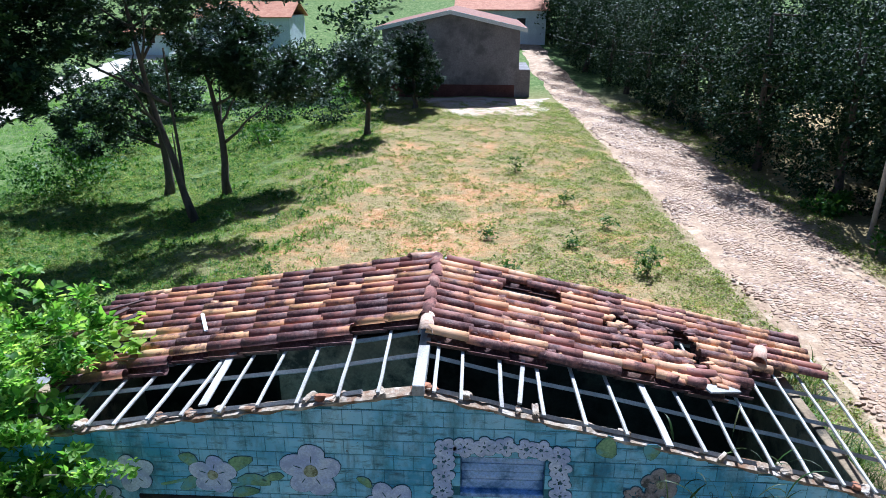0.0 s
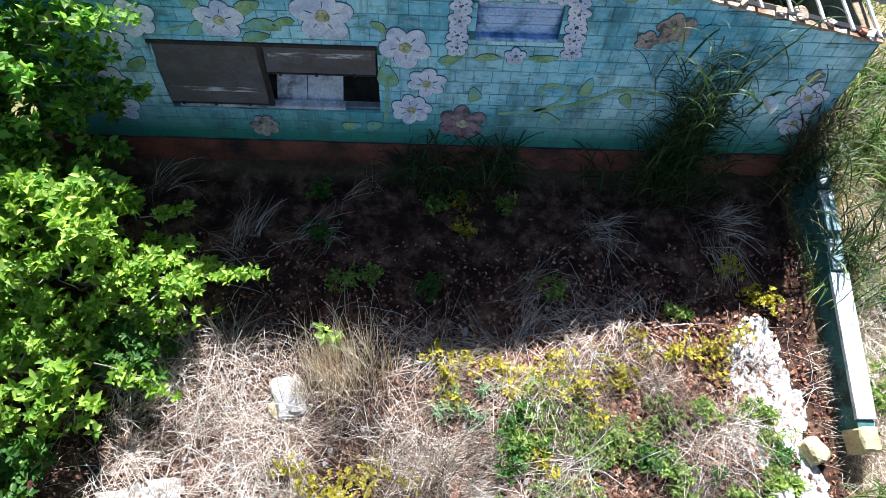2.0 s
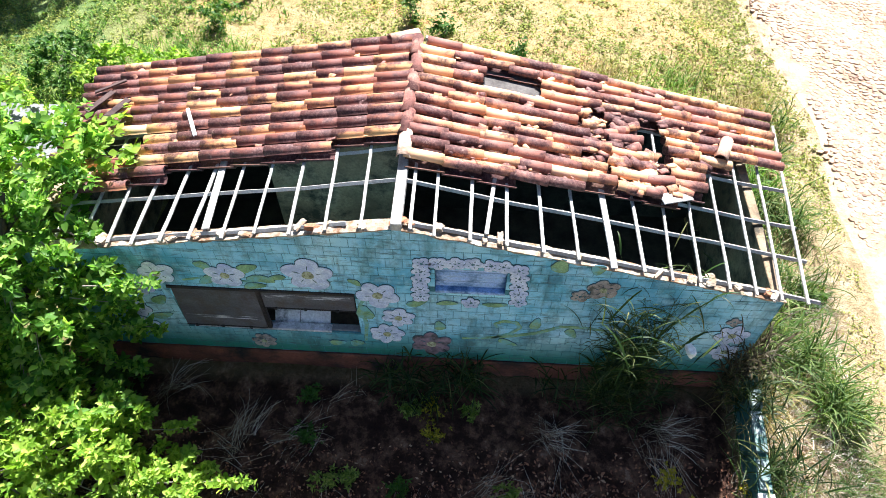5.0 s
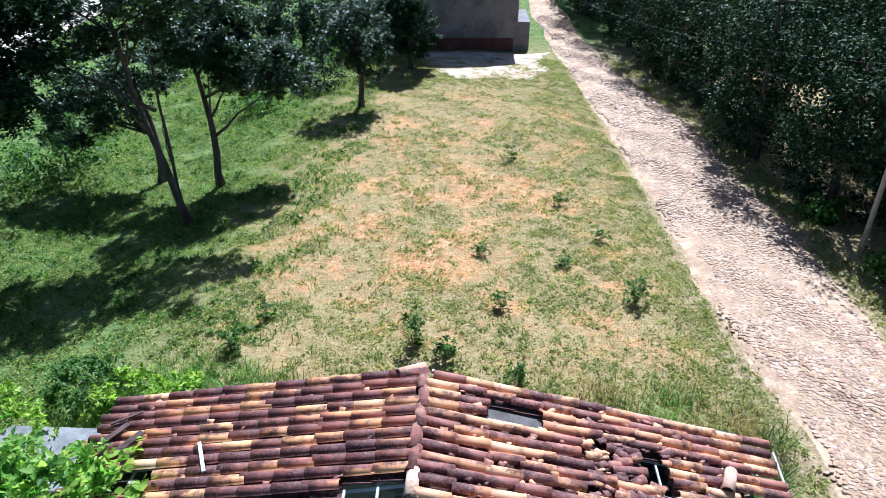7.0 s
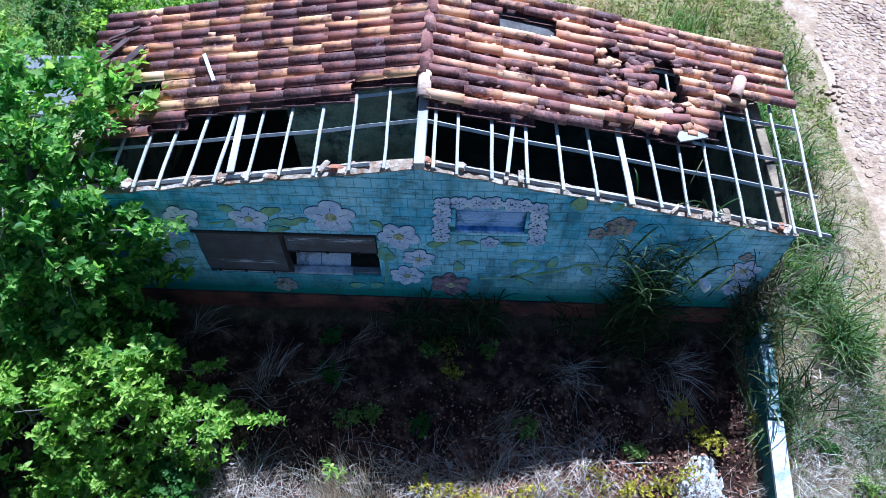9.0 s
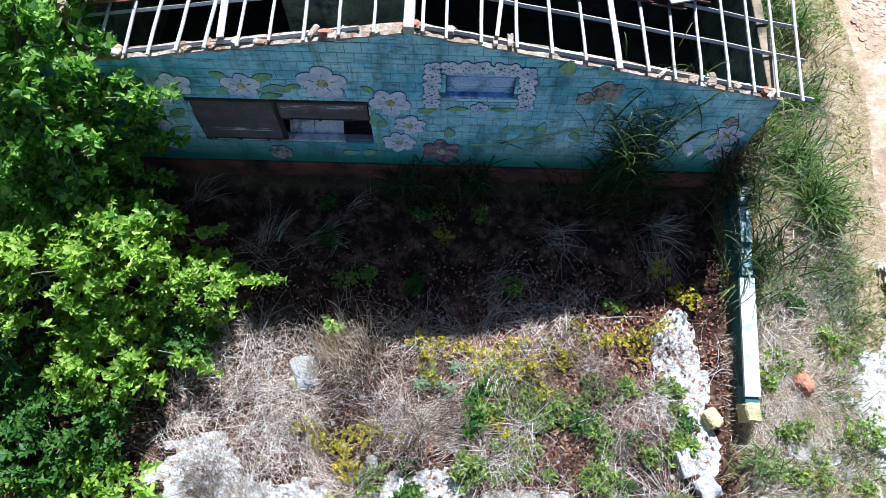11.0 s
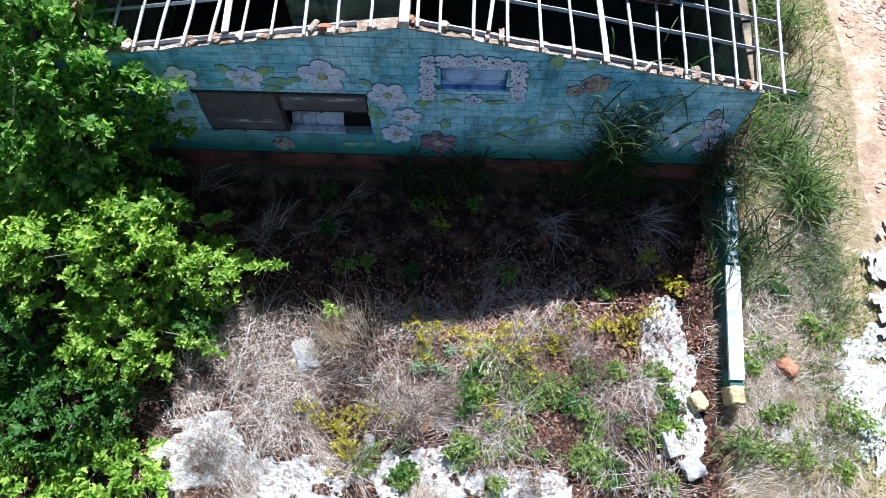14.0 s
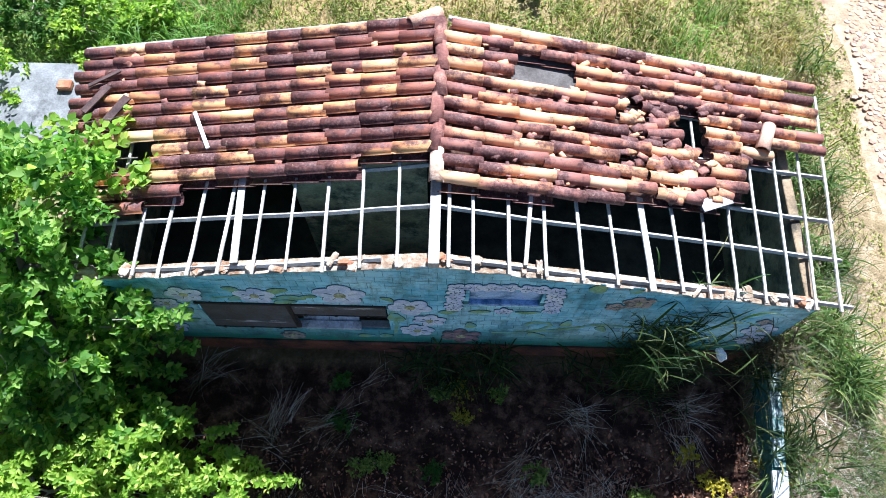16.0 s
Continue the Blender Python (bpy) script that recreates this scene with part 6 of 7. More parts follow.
def strands(x, y, length, width, r, mat, name, lift=0.02, arch=0.05, loose=0.5):
    """Long thin stalks lying in swirls on the ground."""
    n = len(x)
    w = 2.2 * np.sin(x * 0.9 + 1.0) + 1.8 * np.sin(y * 1.3 + 0.5 * x) + 0.8 * np.sin(x * 3.1 - y * 2.3) + r.normal(0, loose, n) + np.where(r.random(n) < 0.5, 0, np.pi)
    L = length * r.uniform(0.4, 1.3, n)
    kink = r.normal(0, 0.5, n)
    top = arch * r.uniform(0.2, 1.6, n)
    out = []
    px, py = x.copy(), y.copy()
    last = 0.0
    for t, wk in ((0.0, 1.0), (0.35, 1.0), (0.7, 0.8), (1.0, 0.25)):
        a = w + kink * t
        px, py = px + np.cos(a) * L * (t - last), py + np.sin(a) * L * (t - last)
        last = t
        z = ground_z(px, py) + lift + top * np.sin(np.pi * min(t, 0.9))
        sx, sy = -np.sin(a) * width * wk * 0.5, np.cos(a) * width * wk * 0.5
        out += [np.stack([px - sx, py - sy, z], 1), np.stack([px + sx, py + sy, z + 0.002], 1)]
    V = np.stack(out, 1).reshape(-1, 3)
    q = (np.arange(n) * 8)[:, None, None] + np.array([[0, 1, 3, 2], [2, 3, 5, 4], [4, 5, 7, 6]])[None]
    return big_mesh(name, V, q.reshape(-1), np.full(n * 3, 4), [mat])


# straw and fallen leaves thin out towards the wall to deepen its shade
n = 64000
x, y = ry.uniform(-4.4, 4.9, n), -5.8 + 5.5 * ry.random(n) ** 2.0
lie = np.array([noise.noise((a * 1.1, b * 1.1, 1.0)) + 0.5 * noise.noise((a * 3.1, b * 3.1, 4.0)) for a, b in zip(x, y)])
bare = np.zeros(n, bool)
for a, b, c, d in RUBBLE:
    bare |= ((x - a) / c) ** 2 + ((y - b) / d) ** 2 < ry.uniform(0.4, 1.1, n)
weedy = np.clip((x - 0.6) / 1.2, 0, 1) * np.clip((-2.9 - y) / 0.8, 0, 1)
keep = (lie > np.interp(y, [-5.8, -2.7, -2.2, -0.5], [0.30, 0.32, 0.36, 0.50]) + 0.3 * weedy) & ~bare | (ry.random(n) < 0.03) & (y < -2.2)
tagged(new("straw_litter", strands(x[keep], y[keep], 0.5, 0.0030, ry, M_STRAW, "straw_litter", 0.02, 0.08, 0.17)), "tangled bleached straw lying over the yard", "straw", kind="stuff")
n = 13000
x, y = ry.uniform(5.15, 7.0, n), ry.uniform(-5.8, 2.0, n)
tagged(new("verge_straw", strands(x, y, 0.36, 0.0036, ry, M_STRAW, "verge_straw", 0.02, 0.12, 0.5)), "pale dry grass on the bank beside the garden wall", "straw", kind="stuff")
n = 12000
x, y = ry.uniform(-4.6, 5.0, n), -5.8 + 4.6 * ry.random(n) ** 1.6
P = on_ground(x, y, 0.02)
V = leaf_quads(P, 0.05, ry, 2.0, 0.5)
tagged(new("leaf_litter", big_mesh("leaf_litter", V, np.arange(len(V)), np.full(n, 4), [M_LITTER])), "brown and reddish fallen leaves over the yard", "leaf litter", kind="stuff")
n = 9000
x, y = ry.normal(2.2, 1.0, n), ry.normal(-3.3, 0.7, n)
V = leaf_quads(on_ground(x, y, 0.035), 0.07, ry, 1.6, 0.55)
tagged(new("dry_leaf_drift", big_mesh("dry_leaf_drift", V, np.arange(len(V)), np.full(n, 4), [M_LITTER])), "drift of red-brown fallen leaves at the shade's edge", "leaf litter", kind="stuff")
for k, (x, y, n, h, bend) in enumerate(((-1.05, -3.1, 200, 0.7, 0.25), (-1.15, -3.05, 200, 0.65, 0.3), (-0.85, -2.95, 260, 0.7, 0.25), (-1.3, -3.2, 160, 0.5, 0.6), (-2.2, -3.6, 260, 0.22, 2.4), (-2.0, -4.4, 260, 0.2, 2.6), (0.1, -4.3, 200, 0.5, 0.5), (-0.3, -3.6, 200, 0.3, 1.2), (2.2, -2.5, 130, 0.2, 3.0), (2.8, -2.4, 90, 0.2, 3.0), (1.6, -2.4, 80, 0.2, 3.0), (5.5, -3.0, 220, 0.2, 2.2), (5.6, -3.9, 180, 0.2, 2.2), (-3.0, -3.1, 200, 0.4, 1.0), (-2.6, -1.6, 24, 0.2, 2.6), (3.2, -4.8, 120, 0.25, 1.6), (1.0, -3.4, 120, 0.2, 2.4), (-3.3, -4.2, 160, 0.25, 2.0))):
    grass_clump("dry_grass_tuft", "bleached dry grass tuft fallen over in the yard", x, y, int(n * 1.3), h * 1.25, 0.005, 0.24, M_STRAW, 200 + k, bend, "dry grass")


M_DEAD = leafy("dead_brown_stems", [(0.0, (0.06, 0.04, 0.03)), (0.6, (0.14, 0.10, 0.075)), (1.0, (0.27, 0.21, 0.17))], 0.1, 0.7)
for k, (x, y, h, sp) in enumerate(((-0.75, -3.3, 0.55, 0.14), (-0.4, -4.0, 0.5, 0.2), (0.05, -4.4, 0.85, 0.16), (0.2, -4.2, 0.8, 0.12), (-2.5, -3.0, 0.4, 0.2), (-2.8, -3.6, 0.35, 0.25), (-1.5, -4.5, 0.35, 0.2), (-0.9, -3.8, 0.4, 0.2), (1.9, -3.3, 0.35, 0.2), (2.6, -4.2, 0.4, 0.25), (3.3, -3.3, 0.4, 0.2), (1.2, -4.9, 0.4, 0.2), (-2.2, -4.9, 0.3, 0.2), (3.7, -4.9, 0.4, 0.2))):
    grass_clump("dead_stem_tuft", "tuft of thin dead brown stems", x, y, 130, h, 0.0045, sp, M_DEAD, 760 + k, 0.6, "dry grass")
rst = random.Random(6)
for k in range(75):
    x, y = rst.uniform(-3.4, 4.4), rst.uniform(-5.3, -2.6)
    grass_clump("dry_grass_tuft", "bleached dry grass tuft fallen over in the yard" if k % 5 < 2 else "brown dead grass tuft standing in the yard", x, y, 110, rst.uniform(0.2, 0.5), 0.0045, rst.uniform(0.08, 0.2), M_STRAW if k % 5 < 2 else M_DEAD, 240 + k, rst.uniform(0.5, 2.2), "dry grass")


def weed(name, label, x, y, n, rad, h, size, mat, seed, category="weed", narrow=0.5, stems=5):
    g = gz(x, y)
    ob = tagged(new(name), label, category, category + "s scattered on the ground")
    r = np.random.default_rng(seed)
    P, cc = crown_points([(x, y, g + h * 0.5, rad, rad * 0.8, h * 0.5)], n, r, 16, 0.3, 0.3)
    P[:, 2] = np.maximum(P[:, 2], ground_z(P[:, 0], P[:, 1]) + 0.02)
    part("foliage", rosettes("foliage", P[: max(6, n // 4)], size, r, mat, 5, narrow), None, ob)
    for k in range(stems):
        c = cc[k % len(cc)]
        part("stem", mesh_of("stem", *tube([(x, y, g - 0.03), ((x + c[0]) / 2, (y + c[1]) / 2, g + (c[2] - g) * 0.6), tuple(c)], [0.008, 0.006, 0.003], 4), [M_TWIG]), None, ob)


rwy = random.Random(14)
lines = [((0.1, -2.8), (1.9, -2.95), 9), ((0.15, -2.9), (0.4, -3.5), 4), ((1.3, -3.0), (2.2, -3.6), 5), ((-1.8, -4.05), (-1.0, -4.45), 5), ((-1.0, -4.3), (0.0, -4.2), 6), ((-0.95, -4.4), (-0.9, -5.2), 5), ((3.9, -1.6), (4.5, -2.2), 6), ((3.3, -2.7), (3.9, -2.6), 4), ((5.2, -1.6), (5.4, -2.2), 3), ((2.2, -2.7), (2.6, -3.1), 3), ((0.3, -0.4), (0.5, -1.4), 4), ((2.6, -2.6), (3.6, -2.9), 6), ((1.0, -3.8), (1.8, -4.3), 5), ((0.9, -3.1), (2.4, -3.2), 6)]
for k, ((x0, y0), (x1, y1), n) in enumerate(lines):
    for i in range(n):
        f = (i + 0.5) / n
        x, y = x0 + (x1 - x0) * f + rwy.uniform(-0.12, 0.12), y0 + (y1 - y0) * f + rwy.uniform(-0.12, 0.12)
        weed("yellow_weed", "low yellow-green creeping weed in the yard", x, y, rwy.randint(70, 170), rwy.uniform(0.1, 0.24), rwy.uniform(0.16, 0.36), 0.043, M_YELLOW, 600 + k * 20 + i, stems=2)
rwd = random.Random(12)
spots = [(rwd.uniform(1.0, 4.3), rwd.uniform(-5.2, -3.3), rwd.uniform(0.08, 0.22)) for k in range(52)]
spots += [(rwd.uniform(-0.8, 1.6), rwd.uniform(-5.3, -4.4), rwd.uniform(0.08, 0.18)) for k in range(8)]
spots += [(rwd.uniform(-2.9, 3.6), rwd.uniform(-2.2, -0.4), rwd.uniform(0.1, 0.18)) for k in range(9)]
spots += [(rwd.uniform(5.3, 7.0), rwd.uniform(-5.0, 3.0), rwd.uniform(0.12, 0.26)) for k in range(20)] + [(6.95, -4.0, 0.4), (6.8, -2.7, 0.3)]
for k, (x, y, rad) in enumerate(spots):
    weed("green_weed", "low green leafy weed in the yard", x, y, int(70 + 1100 * rad), rad * 1.35, 0.16 + 0.5 * rad, 0.06, M_WEED if k % 4 else M_LEAF_MID, 540 + k, narrow=0.42, stems=3)
for k, (x, y) in enumerate(((0.3, -3.25), (0.75, -3.2), (0.55, -3.5), (0.25, -3.5))):
    weed("grey_green_weed", "grey-green star-leaved weed among straw", x, y, 60, 0.16, 0.22, 0.085, M_GREYGREEN, 380 + k, narrow=0.3)
weed("broad_leaf_plant", "single bright green broad-leaved plant at the shade's edge", -1.14, -2.72, 30, 0.13, 0.7, 0.16, M_LEAF_BRIGHT, 390, "plant", 0.45)

# stones and rubble
M_STONE = plain("pale_rubble_stone", [(0.3, (0.26, 0.24, 0.22)), (0.6, (0.5, 0.48, 0.45))], 4, 30, bump=0.7, stain=(0.35, 0.3, 0.24), stain_scale=4)
M_LIME = plain("white_lime_rubble", [(0.3, (0.30, 0.26, 0.21)), (0.46, (0.56, 0.53, 0.49)), (0.66, (0.80, 0.79, 0.77))], 8, 30, bump=1.0, stain=(0.34, 0.28, 0.21), stain_scale=9)
for k, (x, y, sx, sy, sz, mat, label) in enumerate(((4.64, -3.86, 0.3, 0.24, 0.22, M_OCHRE, "mossy ochre stone in the yard"), (4.48, -4.86, 0.34, 0.3, 0.22, M_STONE, "pale stone lying in weeds"), (6.09, -3.28, 0.26, 0.3, 0.24, M_BRICKBIT, "broken red hollow brick in dry grass"), (6.64, -2.67, 0.18, 0.14, 0.12, M_BRICKBIT, "broken red brick piece in grass"), (-0.5, -4.67, 0.18, 0.22, 0.2, M_STONE, "pale stone among weeds"), (0.37, -4.34, 0.3, 0.12, 0.08, M_BRICKBIT, "broken clay tile in the yard"), (6.0, -4.3, 0.4, 0.3, 0.1, M_STONE, "flat pale stone in dry grass"))):
    bm = rough_lump((x, y, gz(x, y) + sz * 0.32), (sx, sy, sz), 400 + k, 0.4)
    tagged(part("stone", bm, mat, None), label, "stone")


bm = rough_lump((-1.62, -3.36, gz(-1.62, -3.36) + 0.15), (0.34, 0.46, 0.09), 432, 1.6)
tagged(part("slab", bm, M_STONE, None), "broken grey-white slab leaning in dry grass", "slab")
bm = rough_lump((-1.7, -3.5, gz(-1.7, -3.5) + 0.04), (0.3, 0.26, 0.2), 431, 0.4)
tagged(part("stone", bm, M_OCHRE, None), "dark ochre stone under the leaning slab", "stone")
bm = bmesh.new()
box(bm, (-0.11, -0.2, -0.09), (0.11, 0.2, 0.09), 0.012)
ob = tagged(part("block", bm, M_LIME, None), "white broken block lying in weeds", "block")
ob.matrix_world = Matrix.Translation((4.15, -4.52, gz(4.15, -4.52) + 0.12)) @ Euler((0.25, 0.15, 0.35)).to_matrix().to_4x4()


def rubble_sheet(cx, cy, rx, ry_, seed, lift=0.03):
    vs, fs = [], []
    n, m = (90, 30) if rx < 0.9 else (120, 38)
    for j in range(m):
        for i in range(n):
            w = 2 * math.pi * i / n
            e = (j / (m - 1)) * (1 + 0.35 * noise.noise((math.cos(w) * 1.5, math.sin(w) * 1.5, seed)))
            x, y = cx + rx * e * math.cos(w), cy + ry_ * e * math.sin(w)
            vs.append((x, y, gz(x, y) + (lift if j < m - 1 else -0.02) + 0.03 * noise.noise((x * 7, y * 7, seed)) + 0.02 * noise.noise((x * 23, y * 23, seed))))
    for j in range(m - 1):
        for i in range(n):
            k = (i + 1) % n
            a = vs[j * n + i]
            if noise.noise((a[0] * 4, a[1] * 4, 7.0 + seed)) + 0.5 * noise.noise((a[0] * 11, a[1] * 11, seed)) > (-0.62 if rx < 0.9 else -0.5) + 0.9 * (j / m) ** 3:
                fs.append((j * n + i, (j + 1) * n + i, (j + 1) * n + k, j * n + k))
    tagged(new("rubble_patch", mesh_of("rubble_patch", vs, fs, [M_LIME], True)), "white lime rubble spread over the yard", "rubble", kind="stuff")


for k, (a, b, c, d) in enumerate(RUBBLE):
    rubble_sheet(a, b, c, d, k, 0.11 if k == len(RUBBLE) - 1 else 0.03)
rs = random.Random(4)
chips = []
for k in range(260):
    x, y = rs.uniform(-3.6, 4.6), rs.uniform(-5.4, -2.4)
    a = rs.uniform(0.02, 0.05)
    vs = [(x + a * math.cos(w) * rs.uniform(0.7, 1.3), y + a * math.sin(w) * rs.uniform(0.7, 1.3), gz(x, y) - 0.01) for w in np.linspace(0, 5.2, 6)]
    vs += [(x + (p[0] - x) * 0.7, y + (p[1] - y) * 0.7, gz(x, y) + a * 0.9) for p in vs]
    chips.append((vs, [(i, (i + 1) % 6, 6 + (i + 1) % 6, 6 + i) for i in range(6)] + [tuple(range(6, 12))]))
tagged(new("stone_chips", mesh_of("stone_chips", *merge(chips), [M_STONE])), "small pale stone chips scattered in the yard", "stone chips", kind="stuff")

# concrete tank top behind the eaves
tank = tagged(new("concrete_tank"), "low weathered concrete tank beside the back eaves", "tank")
bm = bmesh.new()
box(bm, (-8.9, 3.3, -0.9), (-6.35, 4.95, 0.35), 0.03)
part("body", bm, M_CONCRETE, tank)
bm = bmesh.new()
box(bm, (-6.85, 4.3, 0.352), (-6.6, 4.5, 0.46), 0.02)
part("hatch", bm, M_BRICKBIT, tank, "red clay cover")

# ---- field grass ----
rf = np.random.default_rng(77)


def field_points(n, x0, x1, y0, y1):
    x, y = rf.uniform(x0, x1, n), rf.uniform(y0, y1, n)
    c, h = np.interp(y, [q[0] for q in ROAD], [q[1] for q in ROAD]), np.interp(y, [q[0] for q in ROAD], [q[2] for q in ROAD])
    ok = (np.abs(x - c) > h - 0.1) & ~((np.abs(x) < 5.6) & (y < 4.0)) & ~((x < -5.4) & (x > -8.7) & (y < 5.1))
    x, y = x[ok], y[ok]
    v = np.sin(x * 0.9 + np.sin(y * 0.7) * 2) * np.sin(y * 0.8 + np.sin(x * 0.6) * 2) + 0.6 * np.sin(x * 2.7 + y * 1.3) * np.sin(y * 2.9 - x) + 0.5 * np.sin(x * 6.1 + 1) * np.sin(y * 5.7)
    return x, y, v


x, y, v = field_points(30000, -18, 11.8, 4, 36)
bare = (x > -6) & (x < 6.5) & (y > 8) & (y < 30)
k = (v > np.where(bare, -0.05, -0.7)) | (rf.random(len(x)) < 0.2)
x, y = np.repeat(x[k], 16), np.repeat(y[k], 16)
spread = np.repeat(rf.uniform(0.03, 0.17, k.sum()), 16)
x, y = x + rf.normal(size=len(x)) * spread, y + rf.normal(size=len(y)) * spread
V = leaf_quads(on_ground(x, y, 0.0) + np.stack([x * 0, x * 0, rf.uniform(0.0, 0.06, len(x))], 1), 0.07, rf, 1.5, 0.45)
tagged(new("field_grass", big_mesh("field_grass", V, np.arange(len(V)), np.full(len(x), 4), [M_FIELD])), "short green weeds and grass tufts between bare patches", "grass", kind="stuff")
yy = rf.uniform(-6, 36, 44000)
cc, hh = np.interp(yy, [q[0] for q in ROAD], [q[1] for q in ROAD]), np.interp(yy, [q[0] for q in ROAD], [q[2] for q in ROAD])
xx = cc + np.where((rf.random(len(yy)) < 0.5) | (yy > 3), -1, 1) * (hh + np.abs(rf.normal(0.0, 0.9, len(yy))))
k = np.sin(yy * 2.2) + np.sin(yy * 5.1 + xx * 3) > -0.6
P = on_ground(xx[k], yy[k], 0.0)
P[:, 2] += rf.uniform(0.0, 0.05, len(P))
V = leaf_quads(P, 0.052, rf, 1.4, 0.4)
tagged(new("verge_grass", big_mesh("verge_grass", V, np.arange(len(V)), np.full(len(P), 4), [M_FIELD])), "uneven grass fringe along the road edges", "grass", kind="stuff")
x, y, v = field_points(150000, -8, 7.4, 5, 32)
k = (v < 0.6) & (rf.random(len(x)) < 0.36)
tagged(new("dry_field_grass", spears(on_ground(x[k], y[k]), 0.05, 0.014, rf, M_DRYGRASS, "dry_field_grass", 1.2)), "short yellowing field grass", "grass", kind="stuff")
x, y, v = field_points(190000, -30, -3.5, 6, 60)
k = (v > -0.6) & (x < -4.5 - 0.1 * y + 3)
tagged(new("lush_field_grass", spears(on_ground(x[k], y[k]), 0.13, 0.034, rf, M_LUSH, "lush_field_grass", 1.0)), "taller lush grass below the trees", "grass", kind="stuff")
x, y, v = field_points(9000, -22, -4.5, 6, 40)
k = v > -0.1
tagged(new("lawn_weeds", rosettes("lawn_weeds", on_ground(x[k], y[k], 0.06), 0.13, rf, M_LEAF_MID, 5, 0.4)), "low leafy weeds in the lush grass below the trees", "weeds", kind="stuff")
for kk, (x, y, h, n) in enumerate(((5.1, 10.6, 0.85, 160), (1.53, 10.1, 0.45, 100), (-0.65, 8.5, 1.1, 200), (0.1, 8.0, 0.6, 160), (1.72, 7.2, 0.7, 140), (3.6, 16.5, 0.5, 90), (2.1, 20.5, 0.7, 90), (-4.6, 9.4, 0.6, 70), (3.4, 12.5, 0.4, 80), (-5.0, 8.0, 0.6, 140), (4.6, 14.0, 0.4, 80), (-6.6, 17.0, 0.5, 120), (-7.6, 14.6, 0.5, 140), (1.0, 13.0, 0.4, 80))):
    weed("field_shrub", "small wiry shrub standing in the field grass", x, y, n * 2, 0.28, h, 0.08, M_LEAF_MID, 450 + kk, "shrub")
for kk, (x, y, rad, h, n) in enumerate(((-16.5, 21.0, 2.0, 2.2, 2600), (-7.4, 30.5, 1.6, 1.3, 1200), (-10.5, 27.5, 1.4, 1.0, 1000), (-12.0, 34.0, 2.2, 2.0, 1800), (-6.5, 36.0, 1.8, 1.8, 1500), (-18.5, 27.0, 2.4, 2.2, 2000), (12.4, 12.0, 0.8, 0.8, 900), (12.6, 8.5, 0.9, 0.8, 900), (12.2, 16.0, 0.8, 0.7, 800))):
    g = gz(x, y)
    tree("field_bush", "dense green bush in rough grass", (x, y), (x, y, g + h * 0.7), 0.05, [(x, y, g + h * 0.5, rad, rad, h * 0.5), (x + 0.4, y, g + h * 0.85, rad * 0.5, rad * 0.5, h * 0.3)], n, 0.17, M_LEAF_DARK if kk % 2 else M_LEAF_MID, 480 + kk, category="shrub", limbs=4)

# ---- utility pole and wire ----
pole = tagged(new("utility_pole"), "grey wooden utility pole beside the cobbled road", "utility pole")
pz = gz(12.3, 13.5)
part("shaft", mesh_of("shaft", *tube([(12.3, 13.5, pz - 0.3), (12.36, 13.55, pz + 4), (12.42, 13.6, pz + 7.6)], [0.085, 0.072, 0.06], 10), [M_BEAM], True), None, pole)
bm = bmesh.new()
box(bm, (11.7, 13.54, pz + 7.2), (13.1, 13.66, pz + 7.32), 0.01)
part("crossarm", bm, M_BEAM, pole)
wire = tagged(new("overhead_wire", mesh_of("overhead_wire", *tube([(12.3 - 7.5 * f, 13.6 + 24.0 * f, pz + 5.6 - 1.2 * f - 3.0 * f * (1 - f)) for f in np.linspace(0, 1, 14)], [0.006] * 14, 5), [M_IRON])), "thin dark overhead wire between pole and building", "wire")

# ---- far side: pale track, cottage, low white store ----
M_TRACK = plain("pale_track_dust", [(0.3, (0.44, 0.38, 0.3)), (0.7, (0.62, 0.56, 0.47))], 1, 8)
vs, fs = [], []
for j, (x, y, h) in enumerate(((-29.5, 22, 1.7), (-29.6, 35, 1.6), (-31.3, 42, 1.6), (-31, 48, 1.6), (-30.3, 56, 1.6), (-28, 68, 1.6), (-27, 95, 1.6))):
    for e in (-1, 1):
        vs.append((x + e * h, y, gz(x + e * h, y) + 0.12))
    if j:
        fs.append((2 * j - 2, 2 * j - 1, 2 * j + 1, 2 * j))
tagged(new("track", mesh_of("track", vs, fs, [M_TRACK])), "pale dusty track beyond the trees", "track", kind="structure")
M_CLAYROOF = plain("orange_clay_roofing", [(0.3, (0.4, 0.15, 0.08)), (0.7, (0.55, 0.26, 0.15))], 2, 12)
M_PALEWALL = plain("pale_blue_wall", [(0.3, (0.5, 0.56, 0.62)), (0.7, (0.66, 0.72, 0.78))], 1.5, 14)


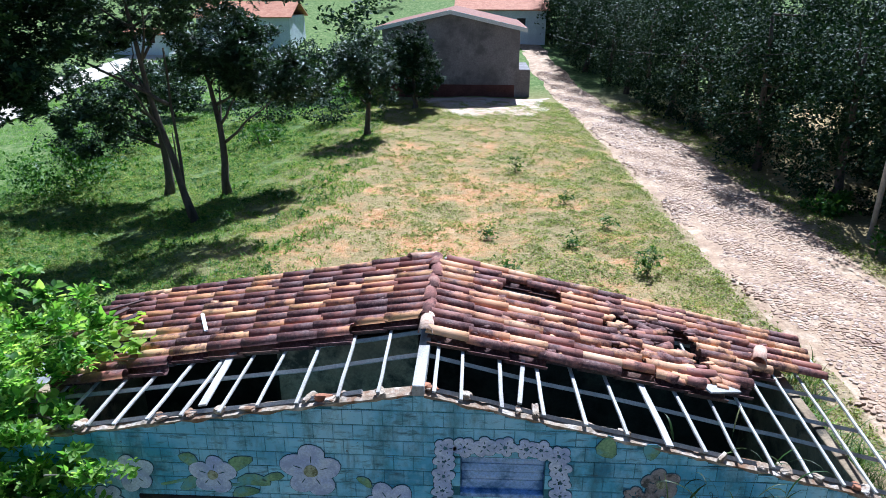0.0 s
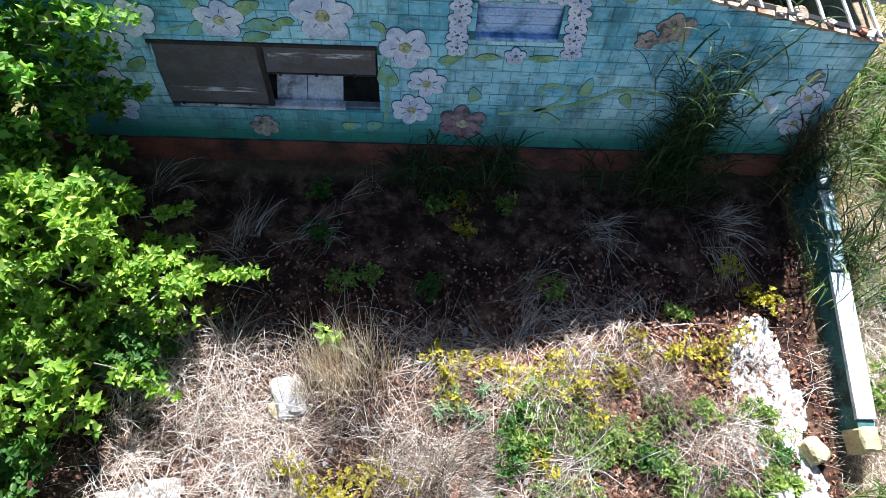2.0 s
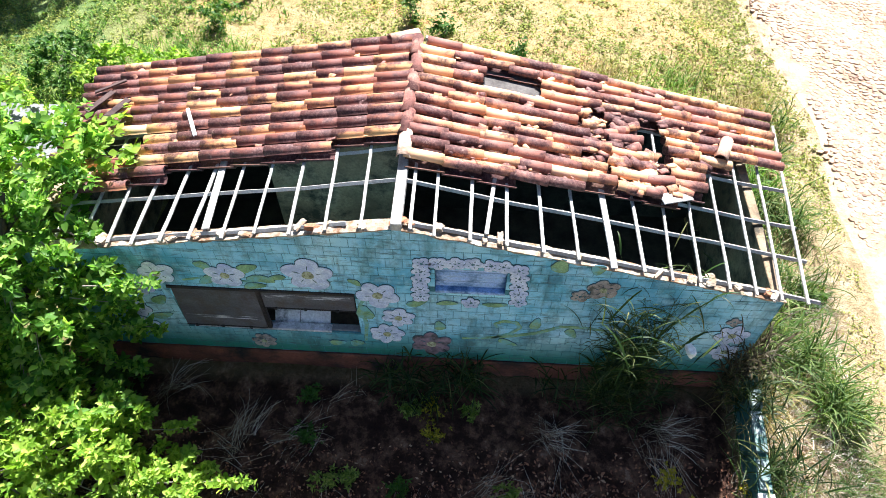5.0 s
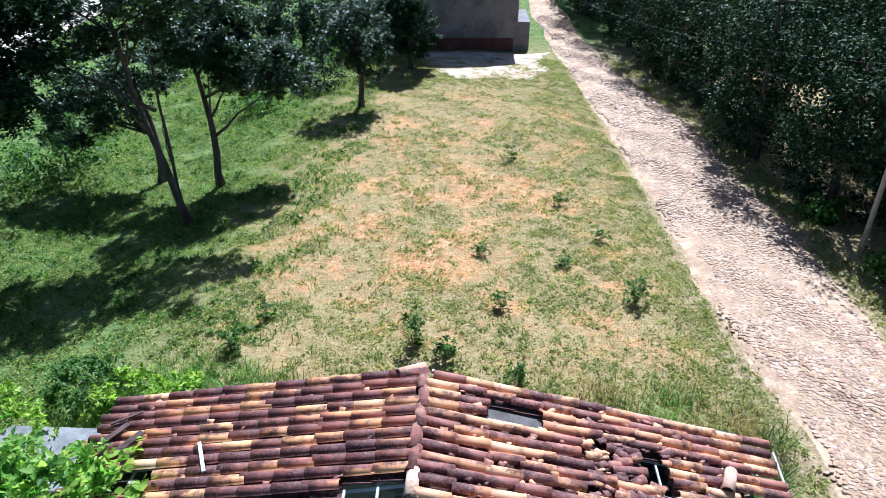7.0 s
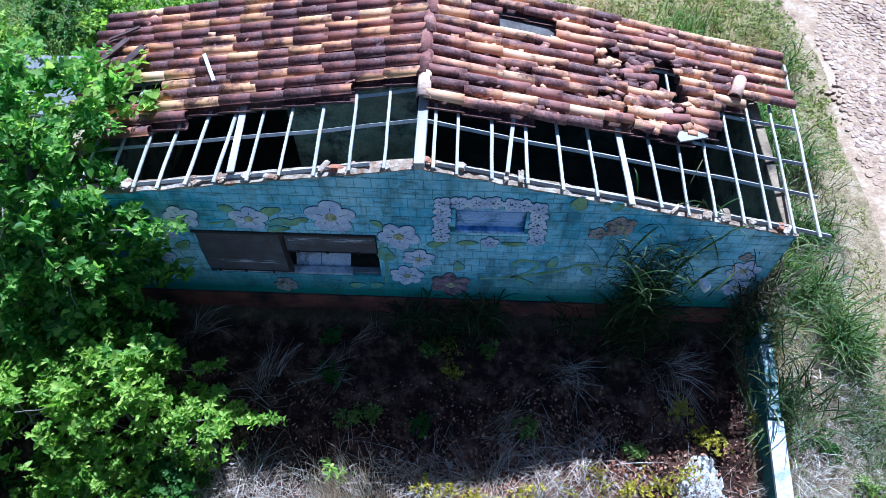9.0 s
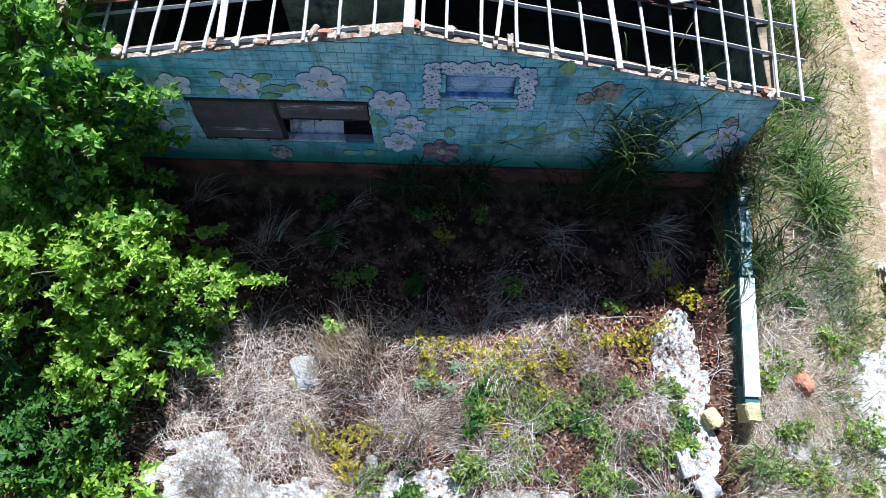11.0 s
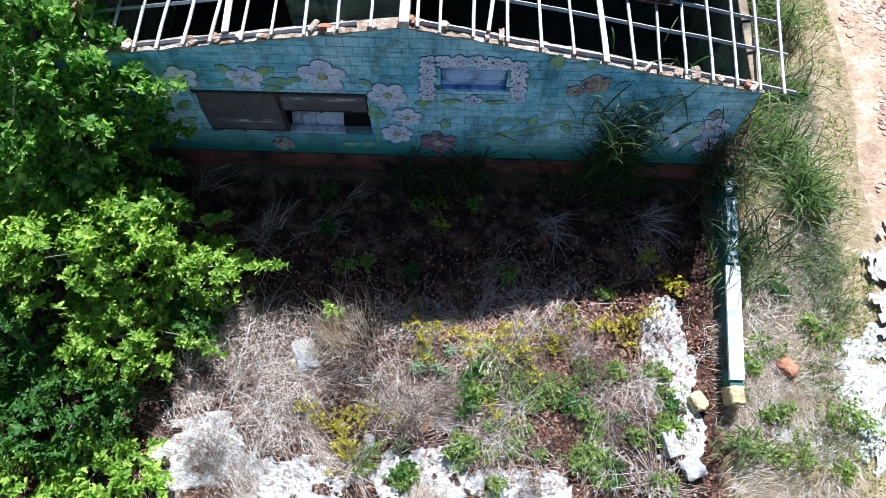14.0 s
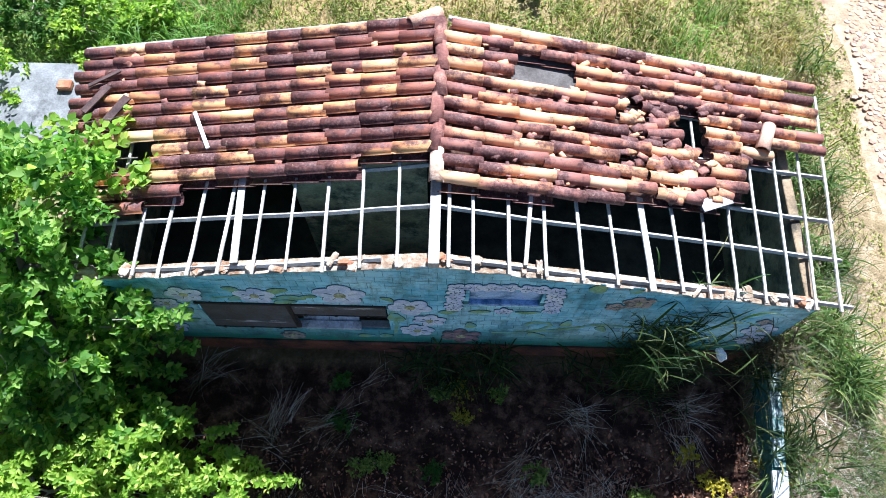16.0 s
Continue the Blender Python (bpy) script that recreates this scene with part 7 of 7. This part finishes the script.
def cottage(x, y, w, d, h, rise, label):
    g = gz(x, y)
    ob = tagged(new("cottage"), label, "house")
    bm = bmesh.new()
    box(bm, (x - w / 2, y - d / 2, g - 0.6), (x + w / 2, y + d / 2, g + h), 0.02)
    part("wall", bm, M_PALEWALL, ob)
    for s in (-1, 1):
        v = [(x - w / 2 - 0.3, y, g + h + rise), (x + w / 2 + 0.3, y, g + h + rise), (x + w / 2 + 0.3, y + s * (d / 2 + 0.35), g + h - 0.05), (x - w / 2 - 0.3, y + s * (d / 2 + 0.35), g + h - 0.05)]
        v += [(a, b, c - 0.1) for a, b, c in v]
        part("roof", mesh_of("roof", v, [(0, 1, 2, 3), (7, 6, 5, 4), (0, 4, 5, 1), (1, 5, 6, 2), (2, 6, 7, 3), (3, 7, 4, 0)], [M_CLAYROOF]), None, ob)
    for q in (-0.28, 0.22):
        bm = bmesh.new()
        box(bm, (x + q * w - 0.4, y - d / 2 - 0.02, g + 1.0), (x + q * w + 0.4, y - d / 2 - 0.004, g + 2.0), 0.003)
        part("window", bm, M_IRON, ob)


cottage(-22.0, 64.0, 9.0, 6.0, 2.8, 1.3, "pale cottage with orange clay roof beyond the trees")
cottage(-31.0, 60.0, 5.5, 4.0, 1.9, 0.3, "low whitish store beside the pale track")
cottage(2.5, 62.0, 8.0, 6.0, 2.8, 1.0, "further farmhouse with reddish roof uphill")
# far woods
rfw = np.random.default_rng(5)
far = []
for k in range(120):
    y = rfw.uniform(62, 170)
    x = rfw.uniform(-70, 70)
    c, h = road_at(y)
    if abs(x - c) < 7 or (x < -15 and y < 80):
        continue
    g = gz(x, y)
    far.append((x, y, g + 2.2, 3.0, 3.0, 2.6))
P, cc = crown_points(far, 60000, rfw, 20, 0.25, 0.3)
V = leaf_quads(P, 0.5, rfw, 0.4, 0.6)
tagged(new("far_woods", big_mesh("far_woods", V, np.arange(len(V)), np.full(len(P), 4), [M_LEAF_DARK])), "scattered dark trees on the far slope", "woods", kind="stuff")

# bare earth apron before the farm building
M_APRON = plain("pale_earth_apron", [(0.3, (0.5, 0.3, 0.18)), (0.5, (0.62, 0.46, 0.35)), (0.7, (0.74, 0.64, 0.55))], 0.9, 10)
vs, fs = [], []
for j, y in enumerate(np.linspace(31.5, 37.8, 9)):
    for i, f in enumerate(np.linspace(0, 1, 9)):
        a, b = np.interp(y, [31.5, 34, 37.8], [-0.4, -2.6, -3.4]), np.interp(y, [31.5, 34, 37.8], [4.2, 4.9, 5.0])
        x = a + (b - a) * f + 0.25 * math.sin(y * 3 + i)
        vs.append((x, y, gz(x, y) + (0.035 if 0 < j < 8 and 0 < i < 8 else -0.03)))
for j in range(8):
    for i in range(8):
        a = j * 9 + i
        fs.append((a, a + 1, a + 10, a + 9))
tagged(new("earth_apron", mesh_of("earth_apron", vs, fs, [M_APRON], True)), "trodden pale and reddish earth before the farm building", "ground", kind="structure")

# ---- cobbles of the road, the nearest as single pieces ----
rq = random.Random(23)
rest = []
count = 0
y = -7.0
while y < 47:
    c, h = road_at(y)
    x = c - h + rq.uniform(0, 0.1)
    while x < c + h:
        a = rq.uniform(0.03, 0.066) if y < 24 else rq.uniform(0.06, 0.1)
        px, py = x + rq.uniform(-0.04, 0.04), y + rq.uniform(-0.05, 0.05)
        n = rq.choice((5, 6, 6, 7))
        turn, wide = rq.uniform(0, 6.3), rq.uniform(0.85, 1.3)
        ring = [(a * rq.uniform(0.82, 1.15) * math.cos(turn + 6.283 * i / n) * wide, a * rq.uniform(0.82, 1.15) * math.sin(turn + 6.283 * i / n)) for i in range(n)]
        e = (px - c) / h
        zc = gz(px, py) + 0.040 + 0.04 * (1 - e * e)
        top = rq.uniform(0.0, 0.011) - 0.012 * e * e
        vs = [(q[0], q[1], -0.02) for q in ring] + [(q[0] * 0.86, q[1] * 0.86, top * 0.7 + rq.uniform(-0.006, 0.006)) for q in ring]
        fs = [(i, (i + 1) % n, n + (i + 1) % n, n + i) for i in range(n)] + [tuple(range(n, 2 * n))]
        if -0.8 + 0.12 * math.sin(py * 1.1) + 0.06 * math.sin(py * 3.7) < e < 0.9 and not ((px - 8.3) / 1.2) ** 2 + ((py + 2.0) / 2.1) ** 2 < 0.8 and rq.random() < 0.97 - 0.8 * max(0.0, abs(e) - 0.78) / 0.14:
            if 2.0 < y < 4.0 and count < 300:
                t = new("cobble", mesh_of("cobble", vs, fs, [M_COBBLE]))
                t.parent = road
                t.location = (px, py, zc)
                count += 1
            else:
                rest.append(([(q[0] + px, q[1] + py, q[2] + zc) for q in vs], fs))
        x += a * 1.86
    y += 0.096 if y < 24 else 0.15
tagged(part("cobble_paving", mesh_of("cobble_paving", *merge(rest), [M_COBBLE]), None, road), kind="stuff")
